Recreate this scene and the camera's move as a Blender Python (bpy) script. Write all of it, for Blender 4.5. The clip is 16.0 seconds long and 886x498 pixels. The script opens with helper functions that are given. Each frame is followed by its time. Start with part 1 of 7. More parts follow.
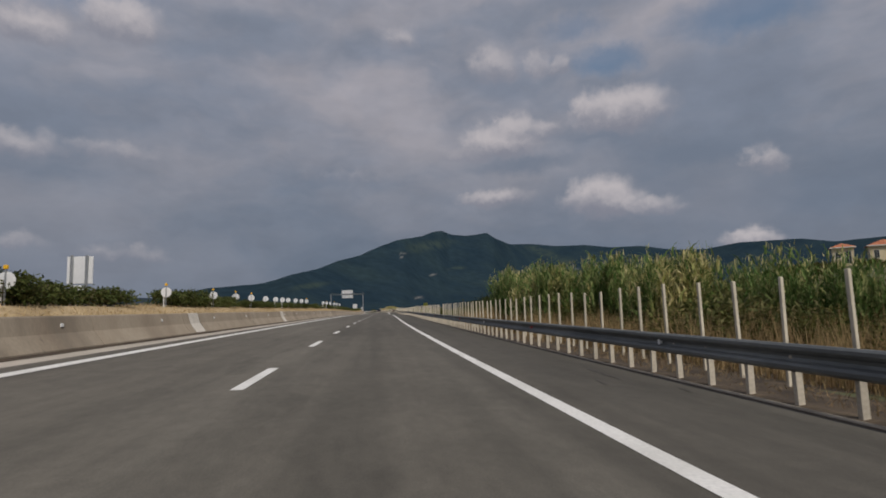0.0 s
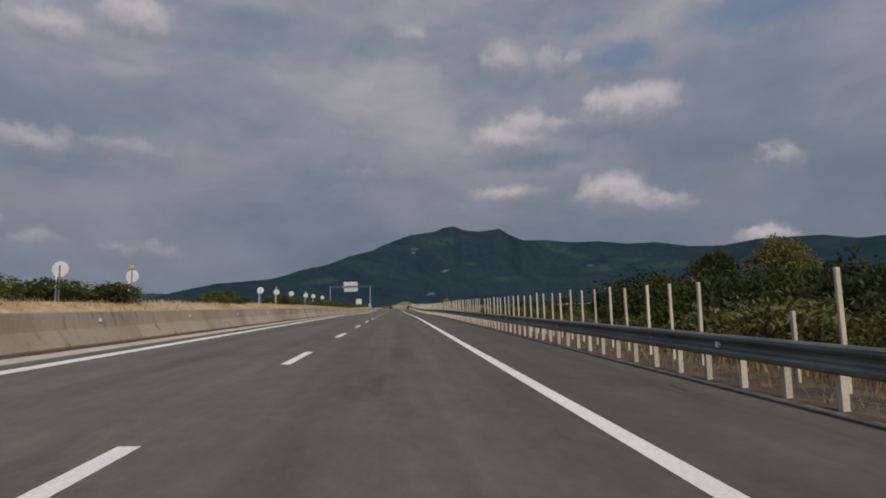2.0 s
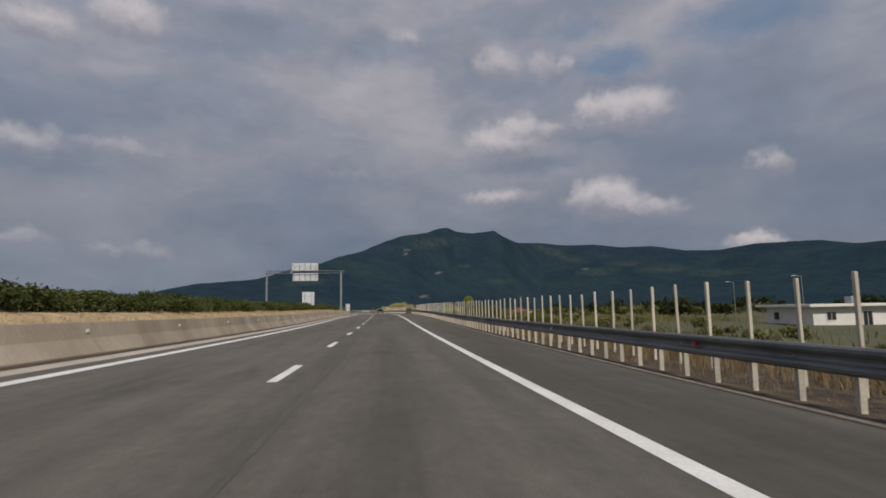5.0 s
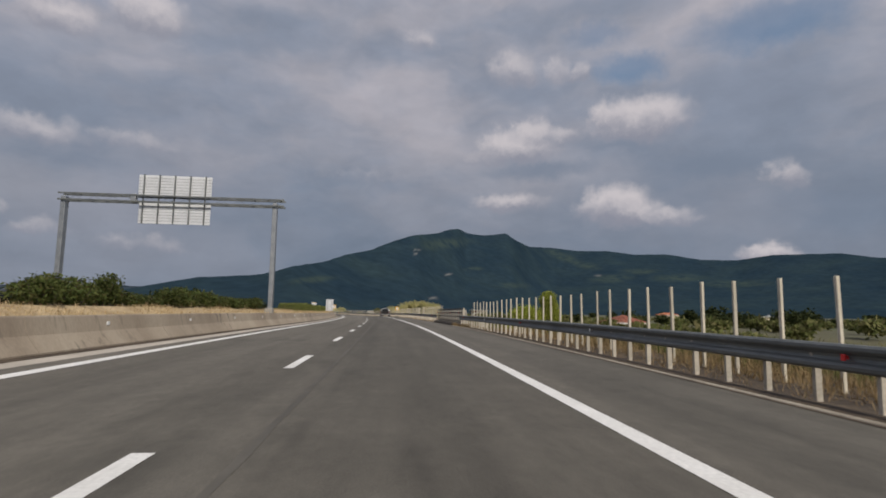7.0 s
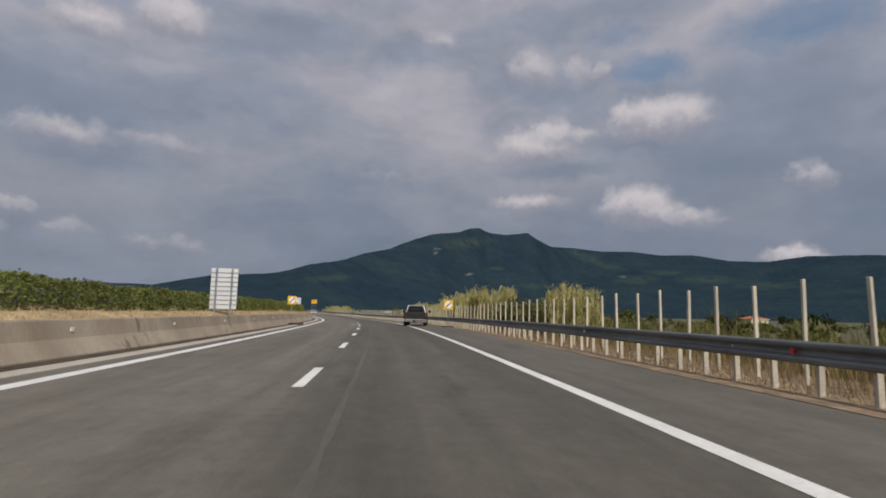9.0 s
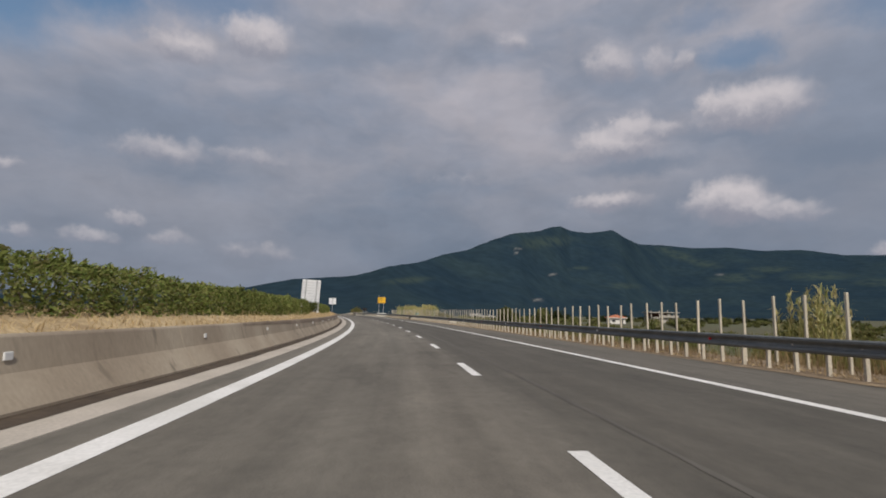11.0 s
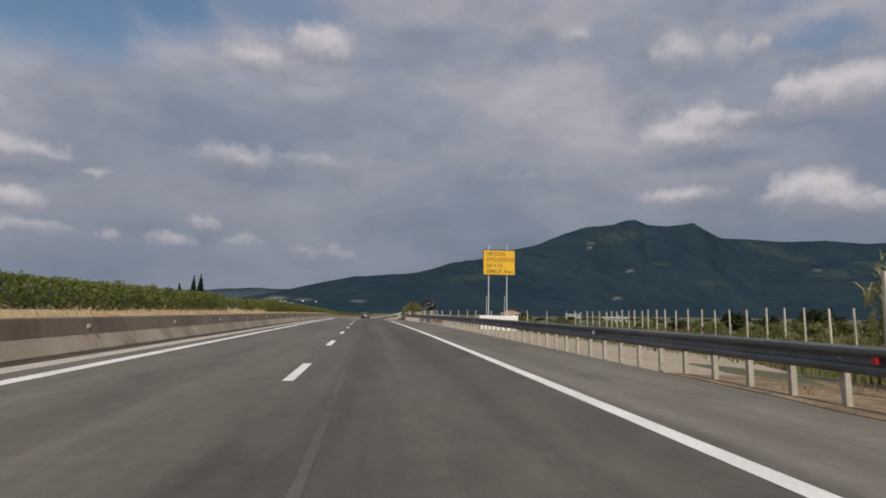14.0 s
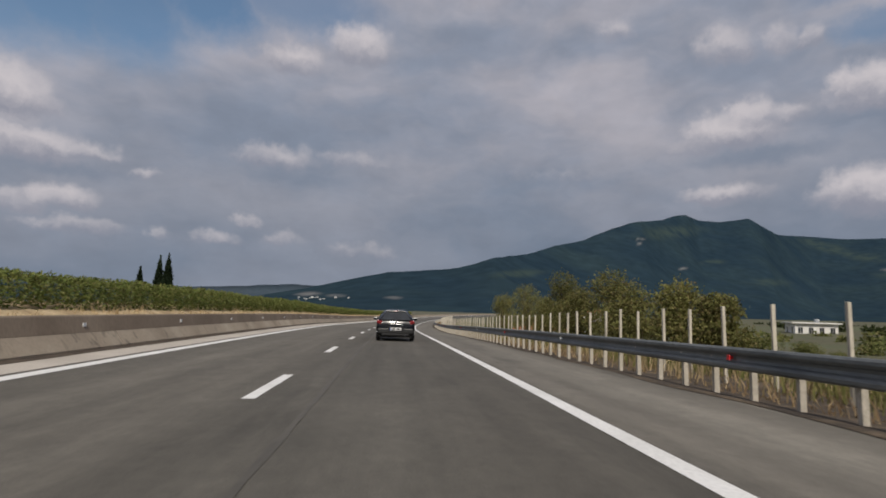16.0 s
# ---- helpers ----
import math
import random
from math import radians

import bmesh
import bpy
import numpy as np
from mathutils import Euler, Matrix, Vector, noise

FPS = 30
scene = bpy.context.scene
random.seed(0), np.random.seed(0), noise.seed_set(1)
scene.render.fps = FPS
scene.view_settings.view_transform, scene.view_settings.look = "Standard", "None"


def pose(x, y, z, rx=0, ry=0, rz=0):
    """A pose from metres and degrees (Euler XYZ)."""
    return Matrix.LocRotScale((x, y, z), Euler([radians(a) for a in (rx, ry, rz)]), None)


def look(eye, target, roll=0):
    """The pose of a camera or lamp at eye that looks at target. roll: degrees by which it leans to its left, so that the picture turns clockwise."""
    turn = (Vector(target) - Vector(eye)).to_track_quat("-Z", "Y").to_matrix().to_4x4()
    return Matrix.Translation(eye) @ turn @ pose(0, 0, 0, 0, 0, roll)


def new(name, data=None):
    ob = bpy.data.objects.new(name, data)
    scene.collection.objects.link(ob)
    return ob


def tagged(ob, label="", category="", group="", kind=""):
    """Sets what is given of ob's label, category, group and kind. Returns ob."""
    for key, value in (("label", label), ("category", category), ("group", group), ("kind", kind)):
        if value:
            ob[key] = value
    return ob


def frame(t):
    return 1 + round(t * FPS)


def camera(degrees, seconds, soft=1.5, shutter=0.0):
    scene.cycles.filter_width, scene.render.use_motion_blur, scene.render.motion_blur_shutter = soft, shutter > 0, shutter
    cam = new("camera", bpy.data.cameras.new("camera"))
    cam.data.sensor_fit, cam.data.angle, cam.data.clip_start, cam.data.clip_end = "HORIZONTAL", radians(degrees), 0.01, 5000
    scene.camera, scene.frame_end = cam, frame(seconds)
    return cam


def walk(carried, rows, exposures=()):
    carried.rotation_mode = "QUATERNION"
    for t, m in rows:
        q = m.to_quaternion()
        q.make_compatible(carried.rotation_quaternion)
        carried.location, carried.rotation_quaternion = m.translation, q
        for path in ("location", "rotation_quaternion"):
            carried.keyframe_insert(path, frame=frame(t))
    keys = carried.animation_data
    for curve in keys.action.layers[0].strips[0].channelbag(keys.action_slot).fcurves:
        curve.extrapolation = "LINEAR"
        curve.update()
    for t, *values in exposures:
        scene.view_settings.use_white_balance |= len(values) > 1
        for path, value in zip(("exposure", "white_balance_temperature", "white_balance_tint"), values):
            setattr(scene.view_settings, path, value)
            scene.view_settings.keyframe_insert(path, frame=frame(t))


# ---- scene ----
KNOTS = np.arange(-40.0, 1061.0, 50.0) * 0.91255
BEND = np.array([-0.926, -0.460, 0.155, -0.012, 0.157, 0.649, 1.196, 2.476, 1.646, 1.304, 0.144, 0.516, -1.36, -1.25, -1.17, -1.10, -1.03, -0.98, -0.94, -0.90, -0.88, -0.86, -0.85]) / 1000
GRADE = np.array([0.50, 0.35, 0.34, -0.48, 0.90, -0.26, -0.03, -0.76, 0.27, 0.38, 0.04, -0.81, -1.90, -1.10, -0.37, -0.23, -0.14, -0.08, -0.05, -0.03, -0.02, -0.01, -0.01]) / 100
BANK = np.array([3.85, 3.98, 3.58, 2.45, 0.08, -0.85, -1.21, -0.45, 0.19, 0.02, -1.06, -1.02, 4.6, 4.8, 4.6, 4.4, 4.2, 4.0, 4.0, 4.0, 4.0, 4.0, 4.0]) / 100
LANE, DASH_STEP, DASH_LENGTH, DASH_START, EYE = 3.422, 7.4724, 2.403, -13.132, 0.942
WAY = [
    (0, -19.83, 1.570, -6.829, 6.302, -1.695),
    (0.5, -10.08, 1.796, -6.124, 6.451, -1.519),
    (1, 0.27, 1.813, -5.979, 6.355, -1.468),
    (1.5, 11.42, 1.815, -6.141, 6.303, -1.660),
    (2, 22.76, 1.753, -5.607, 5.992, -1.494),
    (2.5, 34.33, 1.758, -6.670, 6.265, -1.470),
    (3, 46.43, 1.756, -6.224, 6.205, -1.633),
    (3.5, 58.74, 1.700, -5.820, 6.381, -1.432),
    (4, 71.59, 1.579, -5.942, 6.098, -1.085),
    (4.5, 84.90, 1.528, -6.165, 6.074, -0.965),
    (5, 98.66, 1.547, -6.489, 6.307, -1.073),
    (5.5, 112.84, 1.594, -6.742, 6.627, -1.166),
    (6, 127.37, 1.630, -6.749, 6.863, -1.000),
    (6.5, 142.20, 1.612, -6.338, 6.842, -0.334),
    (7, 157.35, 1.541, -5.507, 6.566, 0.833),
    (7.5, 172.32, 1.426, -5.306, 6.415, 1.206),
    (8, 187.41, 1.275, -4.258, 6.404, 1.213),
    (8.5, 202.85, 1.109, -3.974, 6.588, 1.196),
    (9, 218.85, 1.068, -3.513, 6.620, 1.275),
    (9.5, 234.66, 0.955, -0.723, 6.648, 1.159),
    (10, 250.83, 0.550, 1.560, 6.675, 1.051),
    (10.5, 267.34, -0.350, 3.336, 6.702, 0.952),
    (11, 284.17, -1.250, 4.609, 6.735, 0.840),
    (11.5, 301.27, -1.720, 5.386, 6.783, 0.692),
    (12, 318.58, -1.781, 5.672, 6.851, 0.487),
    (12.5, 336.12, -1.315, 5.468, 6.940, 0.223),
    (13, 353.91, -0.328, 6.439, 6.711, 0.356),
    (13.5, 372.08, 0.560, 8.916, 6.693, 0.425),
    (14, 390.26, 1.070, 11.137, 6.602, 0.883),
    (14.5, 408.86, 1.519, 12.164, 6.494, 1.055),
    (15, 427.83, 1.754, 13.802, 6.402, 1.514),
    (15.5, 446.97, 1.692, 15.081, 6.341, 1.728),
    (16, 466.32, 1.520, 14.943, 6.340, 1.488),
]
FOV = 77.827
# ---- the line of the road: s metres along it, l metres to its right ----
STEP = np.arange(-36.0, 968.0, 1.0)


def _line():
    bend = np.interp(STEP, KNOTS, BEND)
    turn = np.concatenate([[0], np.cumsum((bend[1:] + bend[:-1]) / 2)])
    zero = int(np.argmin(abs(STEP)))
    turn -= turn[zero]
    mid = (turn[1:] + turn[:-1]) / 2
    xs = np.concatenate([[0], np.cumsum(-np.sin(mid))])
    ys = np.concatenate([[0], np.cumsum(np.cos(mid))])
    grade = np.interp(STEP, KNOTS, GRADE)
    zs = np.concatenate([[0], np.cumsum((grade[1:] + grade[:-1]) / 2)])
    return turn, xs - xs[zero], ys - ys[zero], zs - zs[zero], np.interp(STEP, KNOTS, BANK)


TURN, LINE_X, LINE_Y, LINE_Z, LINE_B = _line()


def heading(s):
    return float(np.interp(s, STEP, TURN))


def at(s, l, z=0.0):
    """The place s along, l to the right and z above the road's surface."""
    a = heading(s)
    over = s - min(max(s, STEP[0]), STEP[-1])
    lean = max(-12.0, min(12.0, l))
    return Vector((float(np.interp(s, STEP, LINE_X)) + l * math.cos(a) - over * math.sin(a),
                   float(np.interp(s, STEP, LINE_Y)) + l * math.sin(a) + over * math.cos(a),
                   float(np.interp(s, STEP, LINE_Z)) - lean * float(np.interp(s, STEP, LINE_B)) + z))


def stand(s, l, z=0.0, turn=0.0, size=1.0):
    """The pose of a thing that stands upright at that place, its y axis along the road."""
    return Matrix.LocRotScale(at(s, l, z), Euler((0, 0, heading(s) + radians(turn))), (size, size, size))


# ---- camera ----
cam = camera(FOV, 16.0, soft=1.8, shutter=0.02)
rows = []
for t, s, l, yaw, pitch, roll in WAY:
    eye = at(s, l, EYE)
    y, p = radians(yaw), radians(pitch)
    rows.append((t, look(eye, eye + 10 * Vector((-math.sin(y) * math.cos(p), math.cos(y) * math.cos(p), math.sin(p))), roll)))
walk(cam, rows, ((0.0, -0.12), (4.0, -0.10), (6.5, 0.14), (16.0, 0.14)))

# ---- light ----
SUN_SIDE, SUN_UP = 160.0, 42.0  # compass degrees from +y over +x, and height
sun = new("sun", bpy.data.lights.new("sun", "SUN"))
sun.data.energy, sun.data.angle, sun.data.color = 2.9, radians(1.2), (1.0, 0.93, 0.83)
towards = Vector((math.sin(radians(SUN_SIDE)) * math.cos(radians(SUN_UP)), math.cos(radians(SUN_SIDE)) * math.cos(radians(SUN_UP)), math.sin(radians(SUN_UP))))
sun.matrix_world = look(towards * 300, (0, 0, 0))

world = bpy.data.worlds.new("sky")
scene.world = world
world.use_nodes = True


def sky_nodes(tree):
    n, link = tree.nodes, tree.links
    n.clear()

    def add(kind, **kw):
        node = n.new(kind)
        for key, value in kw.items():
            if key == "operation":
                node.operation = value
        return node

    def math_node(op, a, b=None, clamp=False):
        node = n.new("ShaderNodeMath")
        node.operation, node.use_clamp = op, clamp
        for i, v in enumerate((a, b)):
            if v is None:
                continue
            if isinstance(v, (int, float)):
                node.inputs[i].default_value = v
            else:
                link.new(v, node.inputs[i])
        return node.outputs[0]

    def vec(op, a, b=None):
        node = n.new("ShaderNodeVectorMath")
        node.operation = op
        for i, v in enumerate((a, b)):
            if v is None:
                continue
            if isinstance(v, tuple):
                node.inputs[i].default_value = v
            else:
                link.new(v, node.inputs[i])
        return node.outputs["Value"] if op == "LENGTH" else node.outputs[0]

    def noise_of(v, scale, detail, rough=0.55):
        node = n.new("ShaderNodeTexNoise")
        node.inputs["Scale"].default_value = scale
        node.inputs["Detail"].default_value = detail
        node.inputs["Roughness"].default_value = rough
        link.new(v, node.inputs["Vector"])
        return node

    def ramp(v, lo, hi, smooth=True):
        node = n.new("ShaderNodeMapRange")
        node.interpolation_type = "SMOOTHSTEP" if smooth else "LINEAR"
        node.inputs["From Min"].default_value, node.inputs["From Max"].default_value = lo, hi
        link.new(v, node.inputs["Value"])
        return node.outputs[0]

    def blend(f, a, b):
        node = n.new("ShaderNodeMix")
        node.data_type = "RGBA"
        link.new(f, node.inputs[0])
        for i, v in ((6, a), (7, b)):
            if isinstance(v, tuple):
                node.inputs[i].default_value = (*v, 1)
            else:
                link.new(v, node.inputs[i])
        return node.outputs[2]

    way = n.new("ShaderNodeTexCoord").outputs["Generated"]
    part_xyz = n.new("ShaderNodeSeparateXYZ")
    link.new(way, part_xyz.inputs[0])
    deg = 180 / math.pi
    side = math_node("MULTIPLY", math_node("ARCTAN2", part_xyz.outputs[0], part_xyz.outputs[1]), deg)
    up = math_node("MULTIPLY", math_node("ARCSINE", part_xyz.outputs[2]), deg)
    comb = n.new("ShaderNodeCombineXYZ")
    link.new(side, comb.inputs[0])
    link.new(up, comb.inputs[1])
    flat = comb.outputs[0]
    # billows: the field of directions is stirred at two scales
    big = vec("SUBTRACT", noise_of(flat, 0.16, 2.0).outputs["Color"], (0.5, 0.5, 0.5))
    fine = vec("SUBTRACT", noise_of(flat, 0.5, 2.5, 0.5).outputs["Color"], (0.5, 0.5, 0.5))
    tiny = vec("SUBTRACT", noise_of(flat, 1.4, 4.0, 0.6).outputs["Color"], (0.5, 0.5, 0.5))
    stirred = vec("ADD", vec("ADD", flat, vec("MULTIPLY", big, (2.0, 1.0, 0))), vec("ADD", vec("MULTIPLY", fine, (3.0, 1.5, 0)), vec("MULTIPLY", tiny, (1.2, 0.8, 0))))

    def heaps(spots):
        """Heaped clouds, flat below and round above: how thick, and how high in the heap."""
        total = height = weight = None
        for az, el, w, h, strength in spots:
            d = vec("MULTIPLY", vec("SUBTRACT", stirred, (az, el, 0)), (1 / w, 1 / h, 0))
            xyz = n.new("ShaderNodeSeparateXYZ")
            link.new(d, xyz.inputs[0])
            x, y = xyz.outputs[0], xyz.outputs[1]
            low = math_node("MAXIMUM", y, math_node("MULTIPLY", y, -1.5))
            r = math_node("SQRT", math_node("ADD", math_node("MULTIPLY", x, x), math_node("MULTIPLY", low, low)))
            m = math_node("MULTIPLY", ramp(r, 1.5, 0.35), strength)
            my = math_node("MULTIPLY", m, y)
            total = m if total is None else math_node("MAXIMUM", total, m)
            height = my if height is None else math_node("ADD", height, my)
            weight = m if weight is None else math_node("ADD", weight, m)
        return total, math_node("DIVIDE", height, math_node("ADD", weight, 0.02))

    def patches(spots, inner, outer):
        total = None
        for az, el, w, h, strength in spots:
            r = vec("LENGTH", vec("MULTIPLY", vec("SUBTRACT", stirred, (az, el, 0)), (1 / w, 1 / h, 0)))
            m = math_node("MULTIPLY", ramp(r, outer, inner), strength)
            total = m if total is None else math_node("MAXIMUM", total, m)
        return total

    blue = n.new("ShaderNodeTexSky")
    blue.sky_type, blue.sun_disc = "NISHITA", False
    blue.sun_elevation, blue.sun_rotation = radians(SUN_UP), radians(SUN_SIDE)
    clear = vec("MULTIPLY", blue.outputs[0], (0.078, 0.090, 0.091))
    # the grey sheet of cloud
    wide = vec("MULTIPLY", flat, (0.6, 1.5, 1))
    sheet_tone = ramp(noise_of(vec("ADD", wide, vec("MULTIPLY", big, (5, 5, 0))), 0.055, 5.0, 0.52).outputs[0], 0.36, 0.66)
    rise = ramp(up, 3.0, 24.0)
    low = blend(sheet_tone, (0.153, 0.189, 0.250), (0.209, 0.233, 0.288))
    high = blend(sheet_tone, (0.212, 0.242, 0.310), (0.40, 0.38, 0.415))
    sheet = blend(rise, low, high)
    # wisps and mottling drawn out along the sheet
    wisp = noise_of(vec("ADD", vec("MULTIPLY", flat, (0.55, 1.0, 1)), vec("MULTIPLY", fine, (1.2, 1.2, 0))), 0.30, 5.0, 0.58).outputs[0]
    mottle = n.new("ShaderNodeMapRange")
    mottle.inputs["From Min"].default_value, mottle.inputs["From Max"].default_value = 0.32, 0.68
    mottle.inputs["To Min"].default_value, mottle.inputs["To Max"].default_value = 0.94, 1.07
    link.new(wisp, mottle.inputs["Value"])
    uneven = n.new("ShaderNodeVectorMath")
    uneven.operation = "SCALE"
    link.new(sheet, uneven.inputs[0])
    link.new(mottle.outputs[0], uneven.inputs["Scale"])
    sheet = uneven.outputs[0]
    holes = patches(HOLES, 0.25, 1.1)
    sky = blend(holes, sheet, clear)
    sky = blend(patches(SHADES, 0.1, 1.1), sky, (0.165, 0.20, 0.265))
    heap, level = heaps(CLOUDS)
    billow = noise_of(stirred, 0.55, 5.0, 0.6).outputs[0]
    bright = math_node("ADD", math_node("MULTIPLY", level, 0.85), math_node("ADD", math_node("MULTIPLY", math_node("SUBTRACT", billow, 0.5), 0.7), 0.44))
    tops = blend(ramp(bright, 0.0, 1.0), (0.235, 0.242, 0.295), (0.555, 0.515, 0.53))
    # a thin veil round each heap
    sky = blend(math_node("MULTIPLY", ramp(heap, 0.0, 0.7), 0.28), sky, (0.30, 0.298, 0.345))
    ragged = math_node("ADD", heap, math_node("MULTIPLY", math_node("SUBTRACT", noise_of(flat, 0.7, 4.0, 0.55).outputs[0], 0.5), 0.45))
    sky = blend(math_node("MULTIPLY", ramp(ragged, 0.02, 0.95), 0.9), sky, tops)
    # under the horizon the ground's own tone goes on
    sky = blend(ramp(up, -1.0, -8.0), sky, (0.09, 0.09, 0.085))
    back = n.new("ShaderNodeBackground")
    link.new(sky, back.inputs[0])
    back.inputs[1].default_value = 1.0
    link.new(back.outputs[0], n.new("ShaderNodeOutputWorld").inputs[0])


CLOUDS = (
    (-31.3, 23.9, 3.2, 1.6, 0.7), (-24.5, 25.8, 3.2, 2.2, 0.8), (2.9, 27.0, 1.8, 1.5, 0.5), (13.0, 24.3, 2.6, 2.2, 0.6), (17.4, 24.0, 1.9, 1.5, 0.5), (19.9, 23.7, 1.2, 1.1, 0.5),
    (25.8, 18.7, 4.8, 2.5, 1.0), (22.6, 19.6, 2.0, 1.5, 0.9), (13.4, 16.8, 4.2, 2.2, 0.85), (14.9, 18.3, 2.0, 1.5, 0.8), (17.4, 17.9, 2.4, 1.2, 0.6), (10.8, 16.0, 3.6, 1.4, 0.5),
    (38.1, 12.5, 1.6, 1.6, 0.6), (23.5, 10.3, 3.6, 2.5, 1.0), (27.2, 9.6, 3.2, 1.1, 0.65), (28.9, 9.2, 2.8, 0.9, 0.5), (12.4, 11.3, 3.5, 1.1, 0.7), (36.4, 5.5, 2.3, 1.1, 0.9),
    (-32.4, 14.6, 4.4, 1.5, 0.55), (-24.8, 15.0, 3.6, 1.1, 0.42), (-31.3, 6.6, 1.8, 0.9, 0.4), (-35.1, 8.3, 1.4, 0.8, 0.5), (-37.6, 6.2, 2.0, 0.9, 0.5), (-24.9, 5.9, 2.2, 0.9, 0.3),
    (-21.8, 5.8, 2.0, 1.0, 0.35), (-55.2, 16.2, 4.0, 3.2, 0.9), (-53.1, 12.7, 4.0, 1.9, 0.9), (-48.9, 12.9, 3.0, 0.9, 0.6), (-50.4, 8.6, 3.0, 1.4, 0.7), (-53.6, 7.8, 3.0, 1.4, 0.6),
    (-49.2, 6.3, 4.0, 0.9, 0.5), (-43.9, 11.5, 1.2, 0.7, 0.5), (-42.5, 6.2, 1.2, 0.7, 0.45), (-3.0, 13.6, 5.0, 0.9, 0.22),
    (60.0, 20.0, 9.0, 3.0, 0.8), (80.0, 14.0, 8.0, 2.4, 0.8), (-80.0, 20.0, 9.0, 3.5, 0.8), (120.0, 30.0, 10.0, 5.0, 0.8), (-130.0, 28.0, 12.0, 5.0, 0.8),
)
HOLES = (
    (-39.5, 27.6, 8.0, 4.6, 0.95), (-52.0, 25.0, 8.0, 5.5, 0.9),    (-31.0, 29.2, 12.0, 4.0, 0.75), (-46.0, 25.5, 8.0, 6.0, 0.9), (25.0, 23.8, 4.5, 1.8, 0.6), (22.0, 27.2, 4.0, 1.6, 0.4), (38.0, 25.5, 9.0, 3.0, 0.65),
    (-58.0, 23.0, 10.0, 5.0, 0.85), (10.0, 45.0, 30.0, 9.0, 0.7), (90.0, 40.0, 30.0, 14.0, 0.7), (-120.0, 45.0, 30.0, 12.0, 0.7), (180.0, 50.0, 30.0, 14.0, 0.7),
)
SHADES = ((28.0, 10.8, 15.0, 5.5, 0.5), (37.0, 9.5, 13.0, 4.5, 0.45), (16.4, 14.6, 8.0, 1.5, 0.8), (31.4, 14.0, 8.0, 1.9, 0.8), (24.0, 12.8, 6.0, 1.0, 0.45), (24.0, 16.9, 4.5, 0.8, 0.5), (24.0, 8.4, 6.0, 0.8, 0.4), (-31.0, 12.9, 6.0, 0.8, 0.35), (-50.0, 11.3, 7.0, 0.8, 0.5))
sky_nodes(world.node_tree)


# ---- materials ----
def matter(name, colours, scale=4.0, rough=0.8, metal=0.0, bump=0.0, fine=40.0, random_amount=0.0, stretch=(1, 1, 1), speck=0.12, spec=0.5, transmit=0.0):
    """A surface whose colour drifts between the given ones, with a finer grain, relief and, for repeated pieces, a tone of their own."""
    m = bpy.data.materials.new(name)
    m.use_nodes = True
    n, link = m.node_tree.nodes, m.node_tree.links
    b = n["Principled BSDF"]
    co = n.new("ShaderNodeTexCoord")
    mp = n.new("ShaderNodeMapping")
    mp.inputs["Scale"].default_value = stretch
    link.new(co.outputs["Object"], mp.inputs[0])
    t = n.new("ShaderNodeTexNoise")
    t.inputs["Scale"].default_value, t.inputs["Detail"].default_value = scale, 4.0
    link.new(mp.outputs[0], t.inputs["Vector"])
    r = n.new("ShaderNodeValToRGB")
    els = r.color_ramp.elements
    while len(els) < len(colours):
        els.new(0.5)
    for i, c in enumerate(colours):
        els[i].position = 0.3 + 0.4 * i / max(1, len(colours) - 1)
        els[i].color = (*c, 1)
    link.new(t.outputs[0], r.inputs[0])
    g = n.new("ShaderNodeTexNoise")
    g.inputs["Scale"].default_value, g.inputs["Detail"].default_value = fine, 3.0
    link.new(mp.outputs[0], g.inputs["Vector"])
    tone = n.new("ShaderNodeMapRange")
    tone.inputs["From Min"].default_value, tone.inputs["From Max"].default_value = 0.3, 0.7
    tone.inputs["To Min"].default_value, tone.inputs["To Max"].default_value = 1 - speck, 1 + speck
    link.new(g.outputs[0], tone.inputs["Value"])
    last = tone.outputs[0]
    if random_amount:
        info = n.new("ShaderNodeObjectInfo")
        own = n.new("ShaderNodeMapRange")
        own.inputs["To Min"].default_value, own.inputs["To Max"].default_value = 1 - random_amount, 1 + random_amount
        link.new(info.outputs["Random"], own.inputs["Value"])
        both = n.new("ShaderNodeMath")
        both.operation = "MULTIPLY"
        link.new(last, both.inputs[0])
        link.new(own.outputs[0], both.inputs[1])
        last = both.outputs[0]
    mul = n.new("ShaderNodeVectorMath")
    mul.operation = "SCALE"
    link.new(r.outputs[0], mul.inputs[0])
    link.new(last, mul.inputs["Scale"])
    link.new(mul.outputs[0], b.inputs["Base Color"])
    b.inputs["Roughness"].default_value, b.inputs["Metallic"].default_value = rough, metal
    b.inputs["Specular IOR Level"].default_value = spec
    if bump:
        u = n.new("ShaderNodeBump")
        u.inputs["Strength"].default_value, u.inputs["Distance"].default_value = bump, 0.02
        link.new(g.outputs[0], u.inputs["Height"])
        link.new(u.outputs[0], b.inputs["Normal"])
    return m


